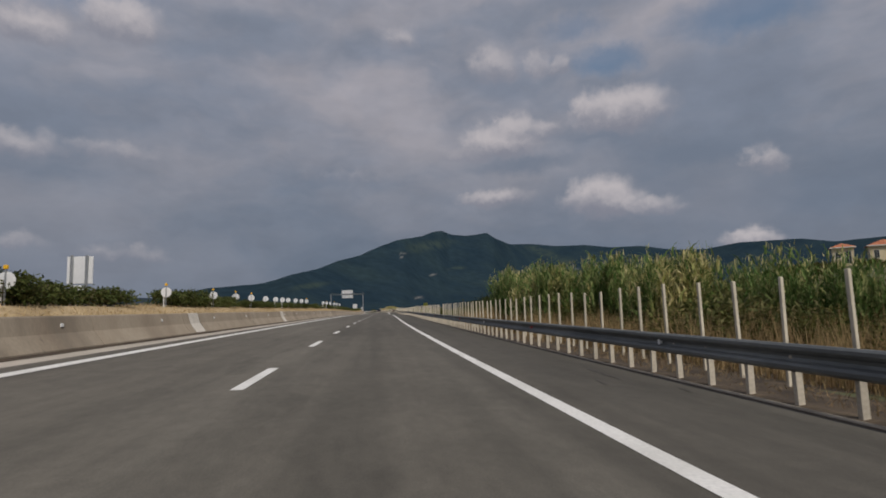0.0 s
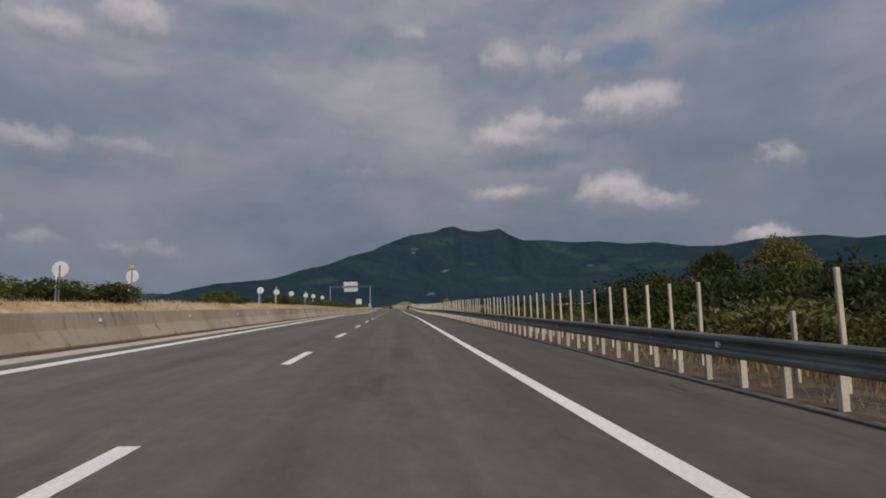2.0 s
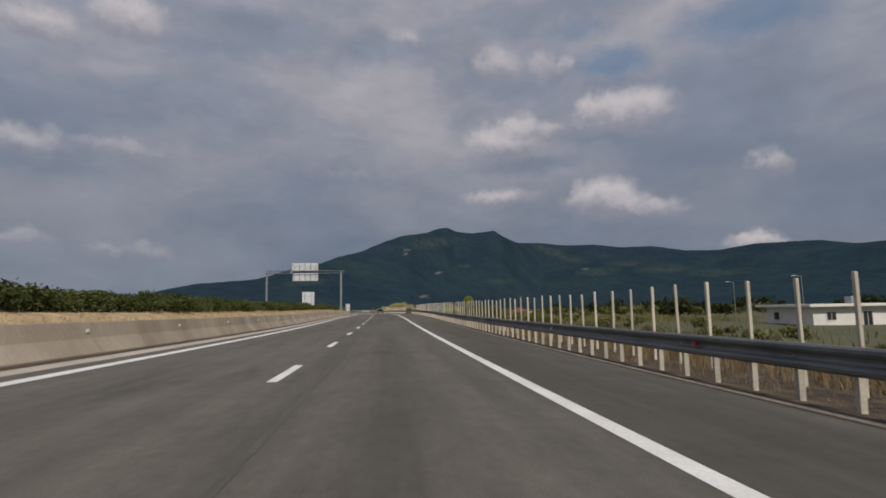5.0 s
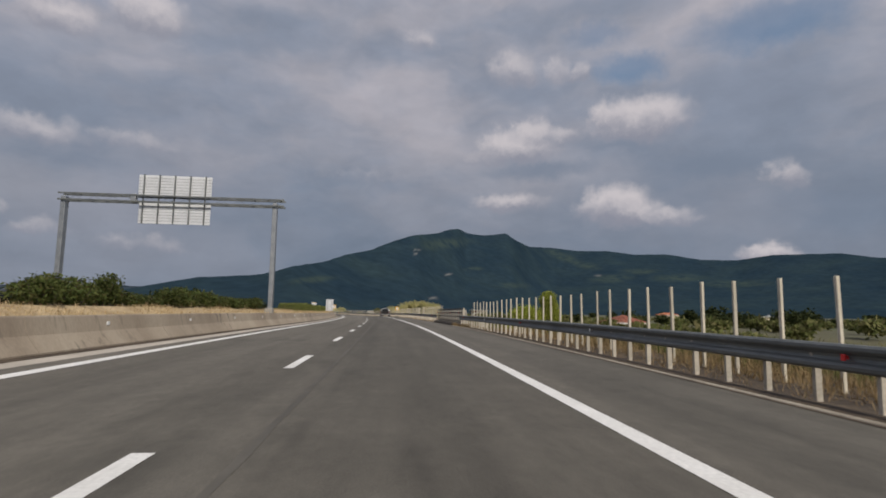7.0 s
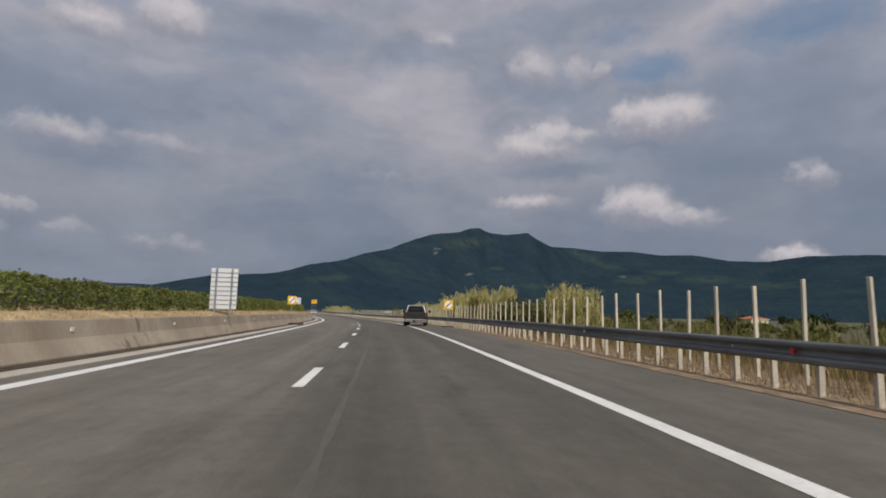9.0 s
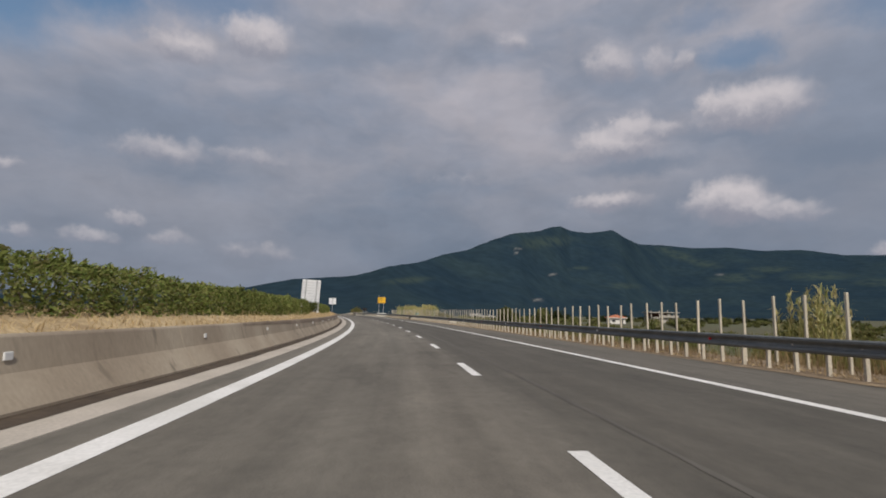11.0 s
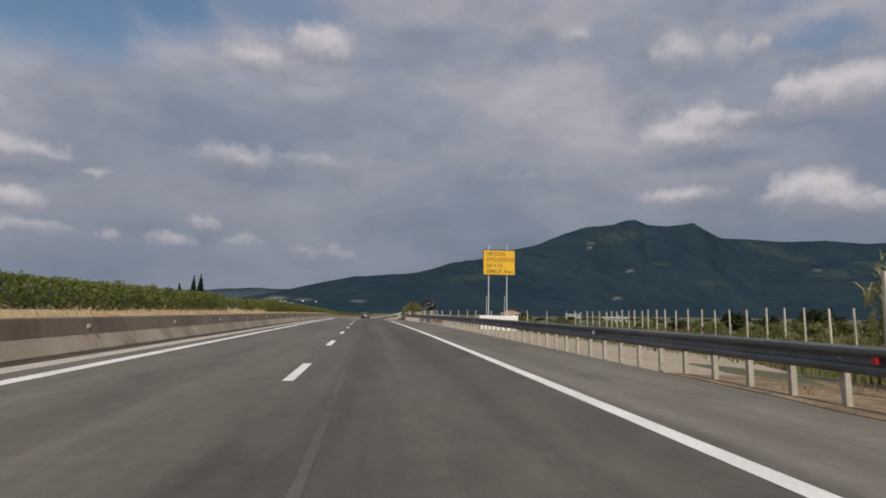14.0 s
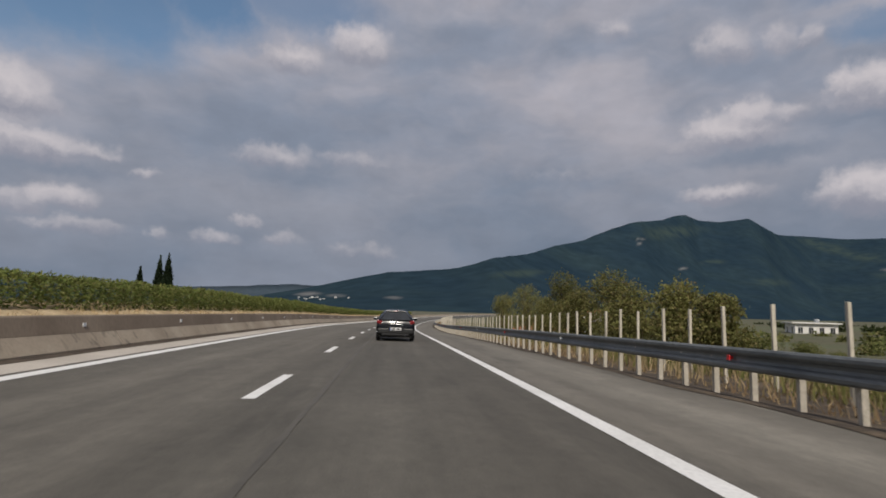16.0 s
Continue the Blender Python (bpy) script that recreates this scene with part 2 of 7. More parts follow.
def leafy(name, colours, island=0.35):
    """Leaves: each one has a tone of its own, and light comes through."""
    m = bpy.data.materials.new(name)
    m.use_nodes = True
    n, link = m.node_tree.nodes, m.node_tree.links
    b = n["Principled BSDF"]
    geo = n.new("ShaderNodeNewGeometry")
    r = n.new("ShaderNodeValToRGB")
    els = r.color_ramp.elements
    while len(els) < len(colours):
        els.new(0.5)
    for i, c in enumerate(colours):
        els[i].position = i / max(1, len(colours) - 1)
        els[i].color = (*c, 1)
    link.new(geo.outputs["Random Per Island"], r.inputs[0])
    info = n.new("ShaderNodeObjectInfo")
    own = n.new("ShaderNodeMapRange")
    own.inputs["To Min"].default_value, own.inputs["To Max"].default_value = 1 - island, 1 + island
    link.new(info.outputs["Random"], own.inputs["Value"])
    mul = n.new("ShaderNodeVectorMath")
    mul.operation = "SCALE"
    link.new(r.outputs[0], mul.inputs[0])
    link.new(own.outputs[0], mul.inputs["Scale"])
    link.new(mul.outputs[0], b.inputs["Base Color"])
    b.inputs["Roughness"].default_value = 0.65
    b.inputs["Specular IOR Level"].default_value = 0.10
    thin = n.new("ShaderNodeBsdfTranslucent")
    link.new(mul.outputs[0], thin.inputs[0])
    mix = n.new("ShaderNodeMixShader")
    mix.inputs[0].default_value = 0.3
    link.new(b.outputs[0], mix.inputs[1])
    link.new(thin.outputs[0], mix.inputs[2])
    link.new(mix.outputs[0], n["Material Output"].inputs[0])
    return m


def asphalt_matter():
    """Worn asphalt by its own grid (across, along): aggregate, mottling, long wheel tracks and patches."""
    m = matter("asphalt", [(0.5, 0.5, 0.5)], rough=0.9)
    n, link = m.node_tree.nodes, m.node_tree.links
    b = n["Principled BSDF"]
    uv = n.new("ShaderNodeUVMap")
    uv.uv_map = "UVMap"

    def grain(sx, sy, detail, rough=0.55):
        mp = n.new("ShaderNodeMapping")
        mp.inputs["Scale"].default_value = (sx, sy, 1)
        link.new(uv.outputs[0], mp.inputs[0])
        t = n.new("ShaderNodeTexNoise")
        t.inputs["Scale"].default_value, t.inputs["Detail"].default_value, t.inputs["Roughness"].default_value = 1.0, detail, rough
        link.new(mp.outputs[0], t.inputs["Vector"])
        return t.outputs[0]

    def times(a, v, lo, hi, f0=0.3, f1=0.7):
        r = n.new("ShaderNodeMapRange")
        r.inputs["From Min"].default_value, r.inputs["From Max"].default_value = f0, f1
        r.inputs["To Min"].default_value, r.inputs["To Max"].default_value = lo, hi
        link.new(v, r.inputs["Value"])
        if a is None:
            return r.outputs[0]
        x = n.new("ShaderNodeMath")
        x.operation = "MULTIPLY"
        link.new(a, x.inputs[0])
        link.new(r.outputs[0], x.inputs[1])
        return x.outputs[0]

    f = times(None, grain(1.5, 0.035, 3), 0.80, 1.20)
    f = times(f, grain(0.35, 0.06, 3), 0.86, 1.14)
    f = times(f, grain(5.0, 0.5, 4), 0.94, 1.06)
    f = times(f, grain(0.15, 0.9, 2), 0.97, 1.03)
    f = times(f, grain(1.3, 0.7, 4, 0.6), 0.90, 1.10)
    f = times(f, grain(4.5, 3.0, 3, 0.6), 0.91, 1.09)
    f = times(f, grain(14, 6, 3, 0.6), 0.92, 1.08)
    speck = grain(70, 70, 2, 0.7)
    f = times(f, speck, 0.80, 1.20)
    base = n.new("ShaderNodeValToRGB")
    base.color_ramp.elements[0].position, base.color_ramp.elements[0].color = 0.3, (0.108, 0.097, 0.080, 1)
    base.color_ramp.elements[1].position, base.color_ramp.elements[1].color = 0.7, (0.131, 0.120, 0.100, 1)
    link.new(grain(0.5, 0.03, 3), base.inputs[0])
    along = n.new("ShaderNodeSeparateXYZ")
    link.new(uv.outputs[0], along.inputs[0])
    f = times(f, along.outputs[1], 0.82, 1.04, 60, 190)

    def tone_along(lo, hi, s0, s1):
        return times(None, along.outputs[1], lo, hi, s0, s1)

    def between(a, b, across, l0, l1):
        r = n.new("ShaderNodeMapRange")
        r.inputs["From Min"].default_value, r.inputs["From Max"].default_value = l0, l1
        link.new(across, r.inputs["Value"])
        x = n.new("ShaderNodeMix")
        link.new(r.outputs[0], x.inputs[0])
        link.new(a, x.inputs[2])
        link.new(b, x.inputs[3])
        return x.outputs[0]

    # the lanes and the shoulder differ in tone along the road
    left = n.new("ShaderNodeValToRGB")
    left_tones = ((-20, 1.30), (25, 1.22), (60, 1.05), (190, 0.97), (250, 1.20), (340, 1.25), (430, 0.95))
    while len(left.color_ramp.elements) < len(left_tones):
        left.color_ramp.elements.new(0.5)
    for e, (s, k) in zip(left.color_ramp.elements, left_tones):
        e.position, e.color = (s + 40) / 600, (k / 2, k / 2, k / 2, 1)
    link.new(times(None, along.outputs[1], 0.0, 1.0, -40, 560), left.inputs[0])
    lanes = between(times(None, left.outputs[0], 0.0, 2.0, 0.0, 1.0), tone_along(1.0, 0.72, 90, 175), along.outputs[0], -0.25, 0.25)
    lanes = between(lanes, tone_along(0.80, 1.22, 100, 430), along.outputs[0], 3.3, 3.7)
    both = n.new("ShaderNodeMath")
    both.operation = "MULTIPLY"
    link.new(f, both.inputs[0])
    link.new(lanes, both.inputs[1])
    f = both.outputs[0]
    stain = grain(0.9, 0.22, 4, 0.6)
    f = times(f, stain, 0.72, 1.0, 0.30, 0.42)
    mul = n.new("ShaderNodeVectorMath")
    mul.operation = "SCALE"
    link.new(base.outputs[0], mul.inputs[0])
    link.new(f, mul.inputs["Scale"])
    link.new(mul.outputs[0], b.inputs["Base Color"])
    bump = n.new("ShaderNodeBump")
    bump.inputs["Strength"].default_value, bump.inputs["Distance"].default_value = 0.35, 0.01
    link.new(speck, bump.inputs["Height"])
    link.new(bump.outputs[0], b.inputs["Normal"])
    return m


def stained(m, scale, stretch, amount, lo=0.56, hi=0.70, tone=(0.075, 0.065, 0.05), wide=0.35):
    """Dark runs of rain and dirt, broken up by a wider pattern."""
    n, link = m.node_tree.nodes, m.node_tree.links
    surf = n["Principled BSDF"]
    tint = surf.inputs["Base Color"].links[0].from_socket
    co = n.new("ShaderNodeTexCoord")
    both = None
    for sc, st, a, b in ((scale, stretch, lo, hi), (wide, (1, 1, 0.2), 0.48, 0.62)):
        mp = n.new("ShaderNodeMapping")
        mp.inputs["Scale"].default_value = st
        link.new(co.outputs["Object"], mp.inputs[0])
        t = n.new("ShaderNodeTexNoise")
        t.inputs["Scale"].default_value, t.inputs["Detail"].default_value = sc, 3.0
        link.new(mp.outputs[0], t.inputs["Vector"])
        r = n.new("ShaderNodeMapRange")
        r.inputs["From Min"].default_value, r.inputs["From Max"].default_value = a, b
        link.new(t.outputs[0], r.inputs["Value"])
        if both is None:
            both = r.outputs[0]
        else:
            x = n.new("ShaderNodeMath")
            x.operation = "MULTIPLY"
            link.new(both, x.inputs[0])
            link.new(r.outputs[0], x.inputs[1])
            both = x.outputs[0]
    k = n.new("ShaderNodeMath")
    k.operation = "MULTIPLY"
    k.inputs[1].default_value = amount
    link.new(both, k.inputs[0])
    mix = n.new("ShaderNodeMix")
    mix.data_type = "RGBA"
    link.new(k.outputs[0], mix.inputs[0])
    link.new(tint, mix.inputs[6])
    mix.inputs[7].default_value = (*tone, 1)
    link.new(mix.outputs[2], surf.inputs["Base Color"])
    return m


M = {
    "asphalt": asphalt_matter(),
    "paint": matter("road_paint", [(0.66, 0.65, 0.62), (0.80, 0.79, 0.77)], scale=1.2, rough=0.7, fine=30, speck=0.1),
    "concrete": stained(stained(matter("barrier_concrete", [(0.255, 0.206, 0.154), (0.325, 0.270, 0.205), (0.39, 0.333, 0.258)], scale=0.6, rough=0.9, bump=0.08, fine=22, random_amount=0.06, stretch=(1, 1, 0.3), speck=0.09), 4.5, (1, 1, 0.07), 0.75), 0.9, (1, 1, 0.12), 0.55, 0.44, 0.62, (0.15, 0.125, 0.098), 0.03),
    "new_concrete": matter("fresh_concrete", [(0.55, 0.51, 0.45), (0.66, 0.62, 0.56)], scale=1.5, rough=0.9, fine=15),
    "gutter": matter("gutter_concrete", [(0.40, 0.36, 0.31), (0.50, 0.45, 0.39)], scale=0.8, rough=0.9, bump=0.1, fine=30),
    "old_concrete": matter("old_concrete", [(0.25, 0.23, 0.20), (0.36, 0.34, 0.30)], scale=2.0, rough=0.9, bump=0.15, fine=30, random_amount=0.12),
    "whitewash": matter("white_concrete", [(0.72, 0.70, 0.66), (0.80, 0.79, 0.76)], scale=2.0, rough=0.85, fine=20, speck=0.05),
    "steel": matter("galvanised_steel", [(0.30, 0.32, 0.34), (0.42, 0.43, 0.44)], scale=3.0, rough=0.45, metal=0.75, fine=20, speck=0.08),
    "bare_steel": matter("bright_galvanised_steel", [(0.50, 0.52, 0.53), (0.62, 0.63, 0.64)], scale=3.0, rough=0.45, metal=0.4, fine=20, speck=0.06),
    "rail": matter("weathered_rail_steel", [(0.095, 0.105, 0.108), (0.15, 0.16, 0.16), (0.19, 0.20, 0.195)], scale=2.0, rough=0.5, metal=0.35, fine=20, stretch=(1, 0.3, 1), speck=0.14),
    "post": matter("post_wood", [(0.41, 0.37, 0.295), (0.54, 0.49, 0.395), (0.62, 0.57, 0.47)], scale=2.0, rough=0.85, bump=0.15, fine=25, random_amount=0.16, stretch=(1, 1, 0.3)),
    "rail_post": matter("dusty_steel_post", [(0.40, 0.36, 0.295), (0.52, 0.47, 0.39)], scale=3.0, rough=0.85, fine=25, random_amount=0.15, speck=0.15),
    "straw": matter("straw_litter", [(0.30, 0.215, 0.12), (0.42, 0.315, 0.18), (0.53, 0.41, 0.25)], scale=1.6, rough=1.0, bump=0.5, fine=14, speck=0.22),
    "kerb": matter("dirty_kerb", [(0.085, 0.068, 0.052), (0.15, 0.125, 0.098)], scale=1.2, rough=0.95, bump=0.3, fine=14, speck=0.2),
    "dark_steel": matter("dark_painted_steel", [(0.028, 0.026, 0.025), (0.055, 0.05, 0.046)], scale=2.0, rough=0.6, fine=20),
    "sand": matter("sandy_gravel", [(0.30, 0.25, 0.185), (0.38, 0.32, 0.25)], scale=0.6, rough=1.0, bump=0.4, fine=9, speck=0.15),
    "soil": stained(matter("ground_soil", [(0.066, 0.062, 0.034), (0.098, 0.092, 0.048), (0.056, 0.064, 0.029)], scale=0.25, rough=1.0, bump=0.5, fine=6.0, speck=0.2), 0.035, (1, 1, 0), 0.9, 0.30, 0.50, (0.085, 0.096, 0.042), 0.012),
    "hay": leafy("dry_grass", [(0.46, 0.34, 0.185), (0.57, 0.435, 0.25), (0.65, 0.52, 0.32), (0.38, 0.28, 0.145)], 0.1),
    "brown_grass": leafy("withered_grass", [(0.15, 0.10, 0.06), (0.27, 0.19, 0.11), (0.36, 0.27, 0.155), (0.11, 0.09, 0.045)], 0.2),
    "hedge_green": leafy("hedge_leaf", [(0.085, 0.115, 0.032), (0.145, 0.18, 0.048), (0.215, 0.24, 0.072), (0.19, 0.175, 0.075)], 0.2),
    "oleander": leafy("oleander_leaf", [(0.042, 0.062, 0.018), (0.075, 0.098, 0.028), (0.112, 0.13, 0.042), (0.085, 0.077, 0.032)], 0.25),
    "reed": leafy("green_reed", [(0.055, 0.105, 0.028), (0.095, 0.165, 0.042), (0.165, 0.235, 0.075), (0.27, 0.28, 0.12), (0.07, 0.13, 0.034)], 0.2),
    "pale_reed": leafy("dry_reed", [(0.45, 0.39, 0.16), (0.58, 0.50, 0.24), (0.28, 0.32, 0.10), (0.70, 0.60, 0.34), (0.36, 0.37, 0.12)], 0.15),
    "scrub": leafy("scrub_leaf", [(0.062, 0.075, 0.026), (0.105, 0.116, 0.038), (0.145, 0.15, 0.055), (0.18, 0.16, 0.078)], 0.3),
    "brown_leaf": leafy("withered_leaf", [(0.056, 0.060, 0.017), (0.092, 0.084, 0.025), (0.072, 0.088, 0.023), (0.135, 0.102, 0.040)], 0.25),
    "tan_grass": leafy("tan_grass", [(0.34, 0.24, 0.125), (0.23, 0.16, 0.080), (0.43, 0.315, 0.17), (0.15, 0.12, 0.052)], 0.15),
    "olive_leaf": leafy("olive_leaf", [(0.105, 0.112, 0.036), (0.165, 0.168, 0.054), (0.23, 0.215, 0.08), (0.16, 0.12, 0.055)], 0.2),
    "dark_leaf": leafy("dark_leaf", [(0.025, 0.036, 0.013), (0.045, 0.058, 0.02), (0.07, 0.08, 0.03)], 0.2),
    "bright_leaf": leafy("bright_leaf", [(0.19, 0.23, 0.03), (0.30, 0.34, 0.055), (0.42, 0.42, 0.10)], 0.15),
    "cypress": leafy("cypress_leaf", [(0.012, 0.022, 0.012), (0.02, 0.032, 0.016), (0.03, 0.042, 0.02)], 0.1),
    "bark": matter("bark", [(0.08, 0.06, 0.045), (0.14, 0.11, 0.08)], scale=5, rough=0.95, bump=0.4, fine=20),
    # the blue of distant haze is put into the forest's own colour
    "forest": matter("hazy_forest_slope", [(0.017, 0.033, 0.049), (0.020, 0.037, 0.052), (0.023, 0.041, 0.054), (0.026, 0.045, 0.055)], scale=0.0050, rough=1.0, fine=0.03, speck=0.15, spec=0.0),
    "clearing": matter("pale_clearing", [(0.16, 0.15, 0.115), (0.25, 0.235, 0.19)], scale=0.05, rough=1.0, fine=0.3, spec=0.0),
    # haze blue put into the ridge's colour
    "far_hill": matter("hazy_distant_hill", [(0.045, 0.065, 0.085), (0.06, 0.078, 0.095)], scale=0.004, rough=1.0, fine=0.03, speck=0.1, spec=0.0),
    "sign_back": matter("bare_sign_metal", [(0.66, 0.67, 0.69), (0.76, 0.77, 0.79)], scale=1.5, rough=0.5, metal=0.15, fine=10, speck=0.04),
    "yellow": matter("yellow_sign", [(0.72, 0.40, 0.012), (0.80, 0.47, 0.02)], scale=1.5, rough=0.5, fine=12, speck=0.04),
    "black": matter("black_paint", [(0.01, 0.01, 0.01), (0.02, 0.02, 0.02)], scale=3, rough=0.5, fine=20),
    "red": matter("red_reflector", [(0.55, 0.015, 0.015), (0.70, 0.03, 0.03)], scale=8, rough=0.35, fine=40),
    "white": matter("white_paint", [(0.72, 0.72, 0.71), (0.80, 0.80, 0.79)], scale=3, rough=0.6, fine=20, speck=0.04),
    "green_sign": matter("green_sign", [(0.0, 0.16, 0.09), (0.005, 0.20, 0.12)], scale=2, rough=0.5, fine=20),
    "blue_sign": matter("blue_sign", [(0.03, 0.07, 0.25), (0.04, 0.09, 0.30)], scale=2, rough=0.5, fine=20),
    "tile_roof": matter("roof_tile", [(0.33, 0.10, 0.05), (0.45, 0.16, 0.08), (0.52, 0.22, 0.12)], scale=1.2, rough=0.85, bump=0.3, fine=8, random_amount=0.05),
    "old_tile": matter("old_roof_tile", [(0.14, 0.048, 0.030), (0.20, 0.068, 0.042), (0.25, 0.092, 0.055)], scale=1.2, rough=0.9, bump=0.3, fine=8, random_amount=0.08),
    "cream": matter("cream_render", [(0.62, 0.52, 0.34), (0.70, 0.60, 0.42)], scale=0.8, rough=0.9, fine=15, speck=0.05),
    "white_wall": matter("white_render", [(0.66, 0.64, 0.60), (0.76, 0.74, 0.70)], scale=0.8, rough=0.9, fine=15, speck=0.05),
    "salmon": matter("salmon_render", [(0.20, 0.10, 0.075), (0.26, 0.135, 0.10)], scale=0.8, rough=0.9, fine=15, speck=0.05),
    "dark_glass": matter("dark_window_glass", [(0.02, 0.022, 0.025), (0.04, 0.045, 0.05)], scale=2, rough=0.12, fine=10),
    "car_black": matter("black_car_paint", [(0.004, 0.005, 0.007), (0.006, 0.007, 0.009)], scale=2, rough=0.16, fine=30, speck=0.05, spec=0.35),
    "car_brown": matter("bronze_car_paint", [(0.034, 0.031, 0.028), (0.050, 0.045, 0.040)], scale=2, rough=0.3, metal=0.3, fine=30, speck=0.05),
    "trim": matter("bright_trim", [(0.55, 0.55, 0.55), (0.65, 0.65, 0.65)], scale=3, rough=0.3, metal=0.6, fine=20, speck=0.03),
    "rubber": matter("tyre_rubber", [(0.015, 0.015, 0.015), (0.03, 0.029, 0.028)], scale=6, rough=0.9, fine=30),
    "chrome": matter("chrome", [(0.75, 0.75, 0.76), (0.82, 0.82, 0.83)], scale=3, rough=0.15, metal=1.0, fine=20, speck=0.03),
    "lamp_red": matter("red_lamp_glass", [(0.16, 0.010, 0.012), (0.24, 0.018, 0.02)], scale=4, rough=0.2, fine=20),
    "dark": matter("dark_void", [(0.012, 0.012, 0.013), (0.02, 0.02, 0.02)], scale=3, rough=0.8, fine=20),
    "rubbish": matter("torn_black_sheet", [(0.004, 0.004, 0.005), (0.012, 0.012, 0.013)], scale=5, rough=0.27, bump=0.15, fine=12, spec=0.25),
}


# ---- mesh helpers ----
def mesh_of(name, verts, faces, material, smooth=False):
    me = bpy.data.meshes.new(name)
    me.from_pydata([tuple(v) for v in verts], [], faces)
    me.materials.append(M[material])
    if smooth:
        me.polygons.foreach_set("use_smooth", [True] * len(me.polygons))
    me.update()
    return me


def part(name, bm, material, parent=None, label="", smooth=False, m=None):
    me = bpy.data.meshes.new(name)
    bm.normal_update()
    bm.to_mesh(me)
    bm.free()
    me.materials.append(M[material])
    if smooth:
        me.polygons.foreach_set("use_smooth", [True] * len(me.polygons))
    ob = new(name, me)
    if parent is not None:
        ob.parent = parent
    if m is not None:
        ob.matrix_basis = m
    if label:
        ob["label"] = label
    return ob


def box(bm, x0, x1, y0, y1, z0, z1, bevel=0.0, m=None):
    r = bmesh.ops.create_cube(bm, size=1.0)
    vs = r["verts"]
    bmesh.ops.scale(bm, vec=(x1 - x0, y1 - y0, z1 - z0), verts=vs)
    bmesh.ops.translate(bm, vec=((x0 + x1) / 2, (y0 + y1) / 2, (z0 + z1) / 2), verts=vs)
    if bevel:
        es = list({e for v in vs for e in v.link_edges})
        r = bmesh.ops.bevel(bm, geom=es, offset=bevel, segments=2, affect="EDGES", profile=0.5)
        vs = list({v for f in r["faces"] for v in f.verts} | {v for v in vs if v.is_valid})
    if m is not None:
        bmesh.ops.transform(bm, matrix=m, verts=vs)
    return vs


def tube(bm, a, b, r0, r1=None, seg=10):
    a, b = Vector(a), Vector(b)
    r1 = r0 if r1 is None else r1
    q = (b - a).to_track_quat("Z", "Y").to_matrix().to_4x4()
    m = Matrix.Translation((a + b) / 2) @ q
    bmesh.ops.create_cone(bm, cap_ends=True, segments=seg, radius1=r0, radius2=r1, depth=(b - a).length, matrix=m)


GRID = []


def sweep(profile, s0, s1, step, closed=False, wobble=0.0):
    """A band along the road: profile holds (l, z) pairs or, for a line that wanders, functions of s."""
    count = max(1, int(math.ceil((s1 - s0) / step)))
    verts, faces = [], []
    k = len(profile)
    GRID.clear()
    for i in range(count + 1):
        s = s0 + (s1 - s0) * i / count
        for l, z in profile:
            l = l(s) if callable(l) else l
            z = z(s) if callable(z) else z
            verts.append(at(s, l, z))
            GRID.append((l - 0.4 * z, s))
    for i in range(count):
        for j in range(k if closed else k - 1):
            a, b = i * k + j, i * k + (j + 1) % k
            faces.append((a, b, b + k, a + k))
    if closed:
        faces.append(tuple(range(k)))
        faces.append(tuple(reversed(range(count * k, count * k + k))))
    return verts, faces


def band(name, profile, s0, s1, step, material, closed=False, parent=None, smooth=False):
    v, f = sweep(profile, s0, s1, step, closed)
    ob = new(name, mesh_of(name, v, f, material, smooth))
    bm = bmesh.new()
    bm.from_mesh(ob.data)
    grid = bm.loops.layers.uv.new("UVMap")
    for face in bm.faces:
        for loop in face.loops:
            loop[grid].uv = GRID[loop.vert.index]
    bmesh.ops.recalc_face_normals(bm, faces=bm.faces)
    bm.to_mesh(ob.data)
    bm.free()
    if parent is not None:
        ob.parent = parent
    return ob


def thing(name, m, label, category, group="", kind=""):
    ob = new(name)
    ob.matrix_basis = m
    ob.empty_display_size = 0.3
    return tagged(ob, label, category, group, kind)


END = 900.0
rng = np.random.default_rng(7)


# ---- ground ----
def ground_drop(s, l):
    """Height of the soil against the road's surface."""
    under = math.exp(-((s - 201.0) / 11.0) ** 2) + math.exp(-((s - 463.6) / 4.8) ** 2)
    right = np.interp(l, [5.6, 6.4, 7.4, 10, 16, 40, 120], [-0.16, -0.07, -0.08, -0.3, -0.9, -1.3, -1.6])
    if l > 6.6:
        right -= under * min(1.0, (l - 6.6) / 3.0) * 3.2
    if l >= -4.9:
        return float(right) if l > 5.6 else -0.18
    return float(np.interp(-l, [4.9, 5.12, 5.2, 6.2, 7.6, 8.4, 16.4, 18, 40, 120], [-0.18, -0.18, 0.64, 0.92, 0.94, 0.70, 0.70, 0.7, 0.3, -0.3]))


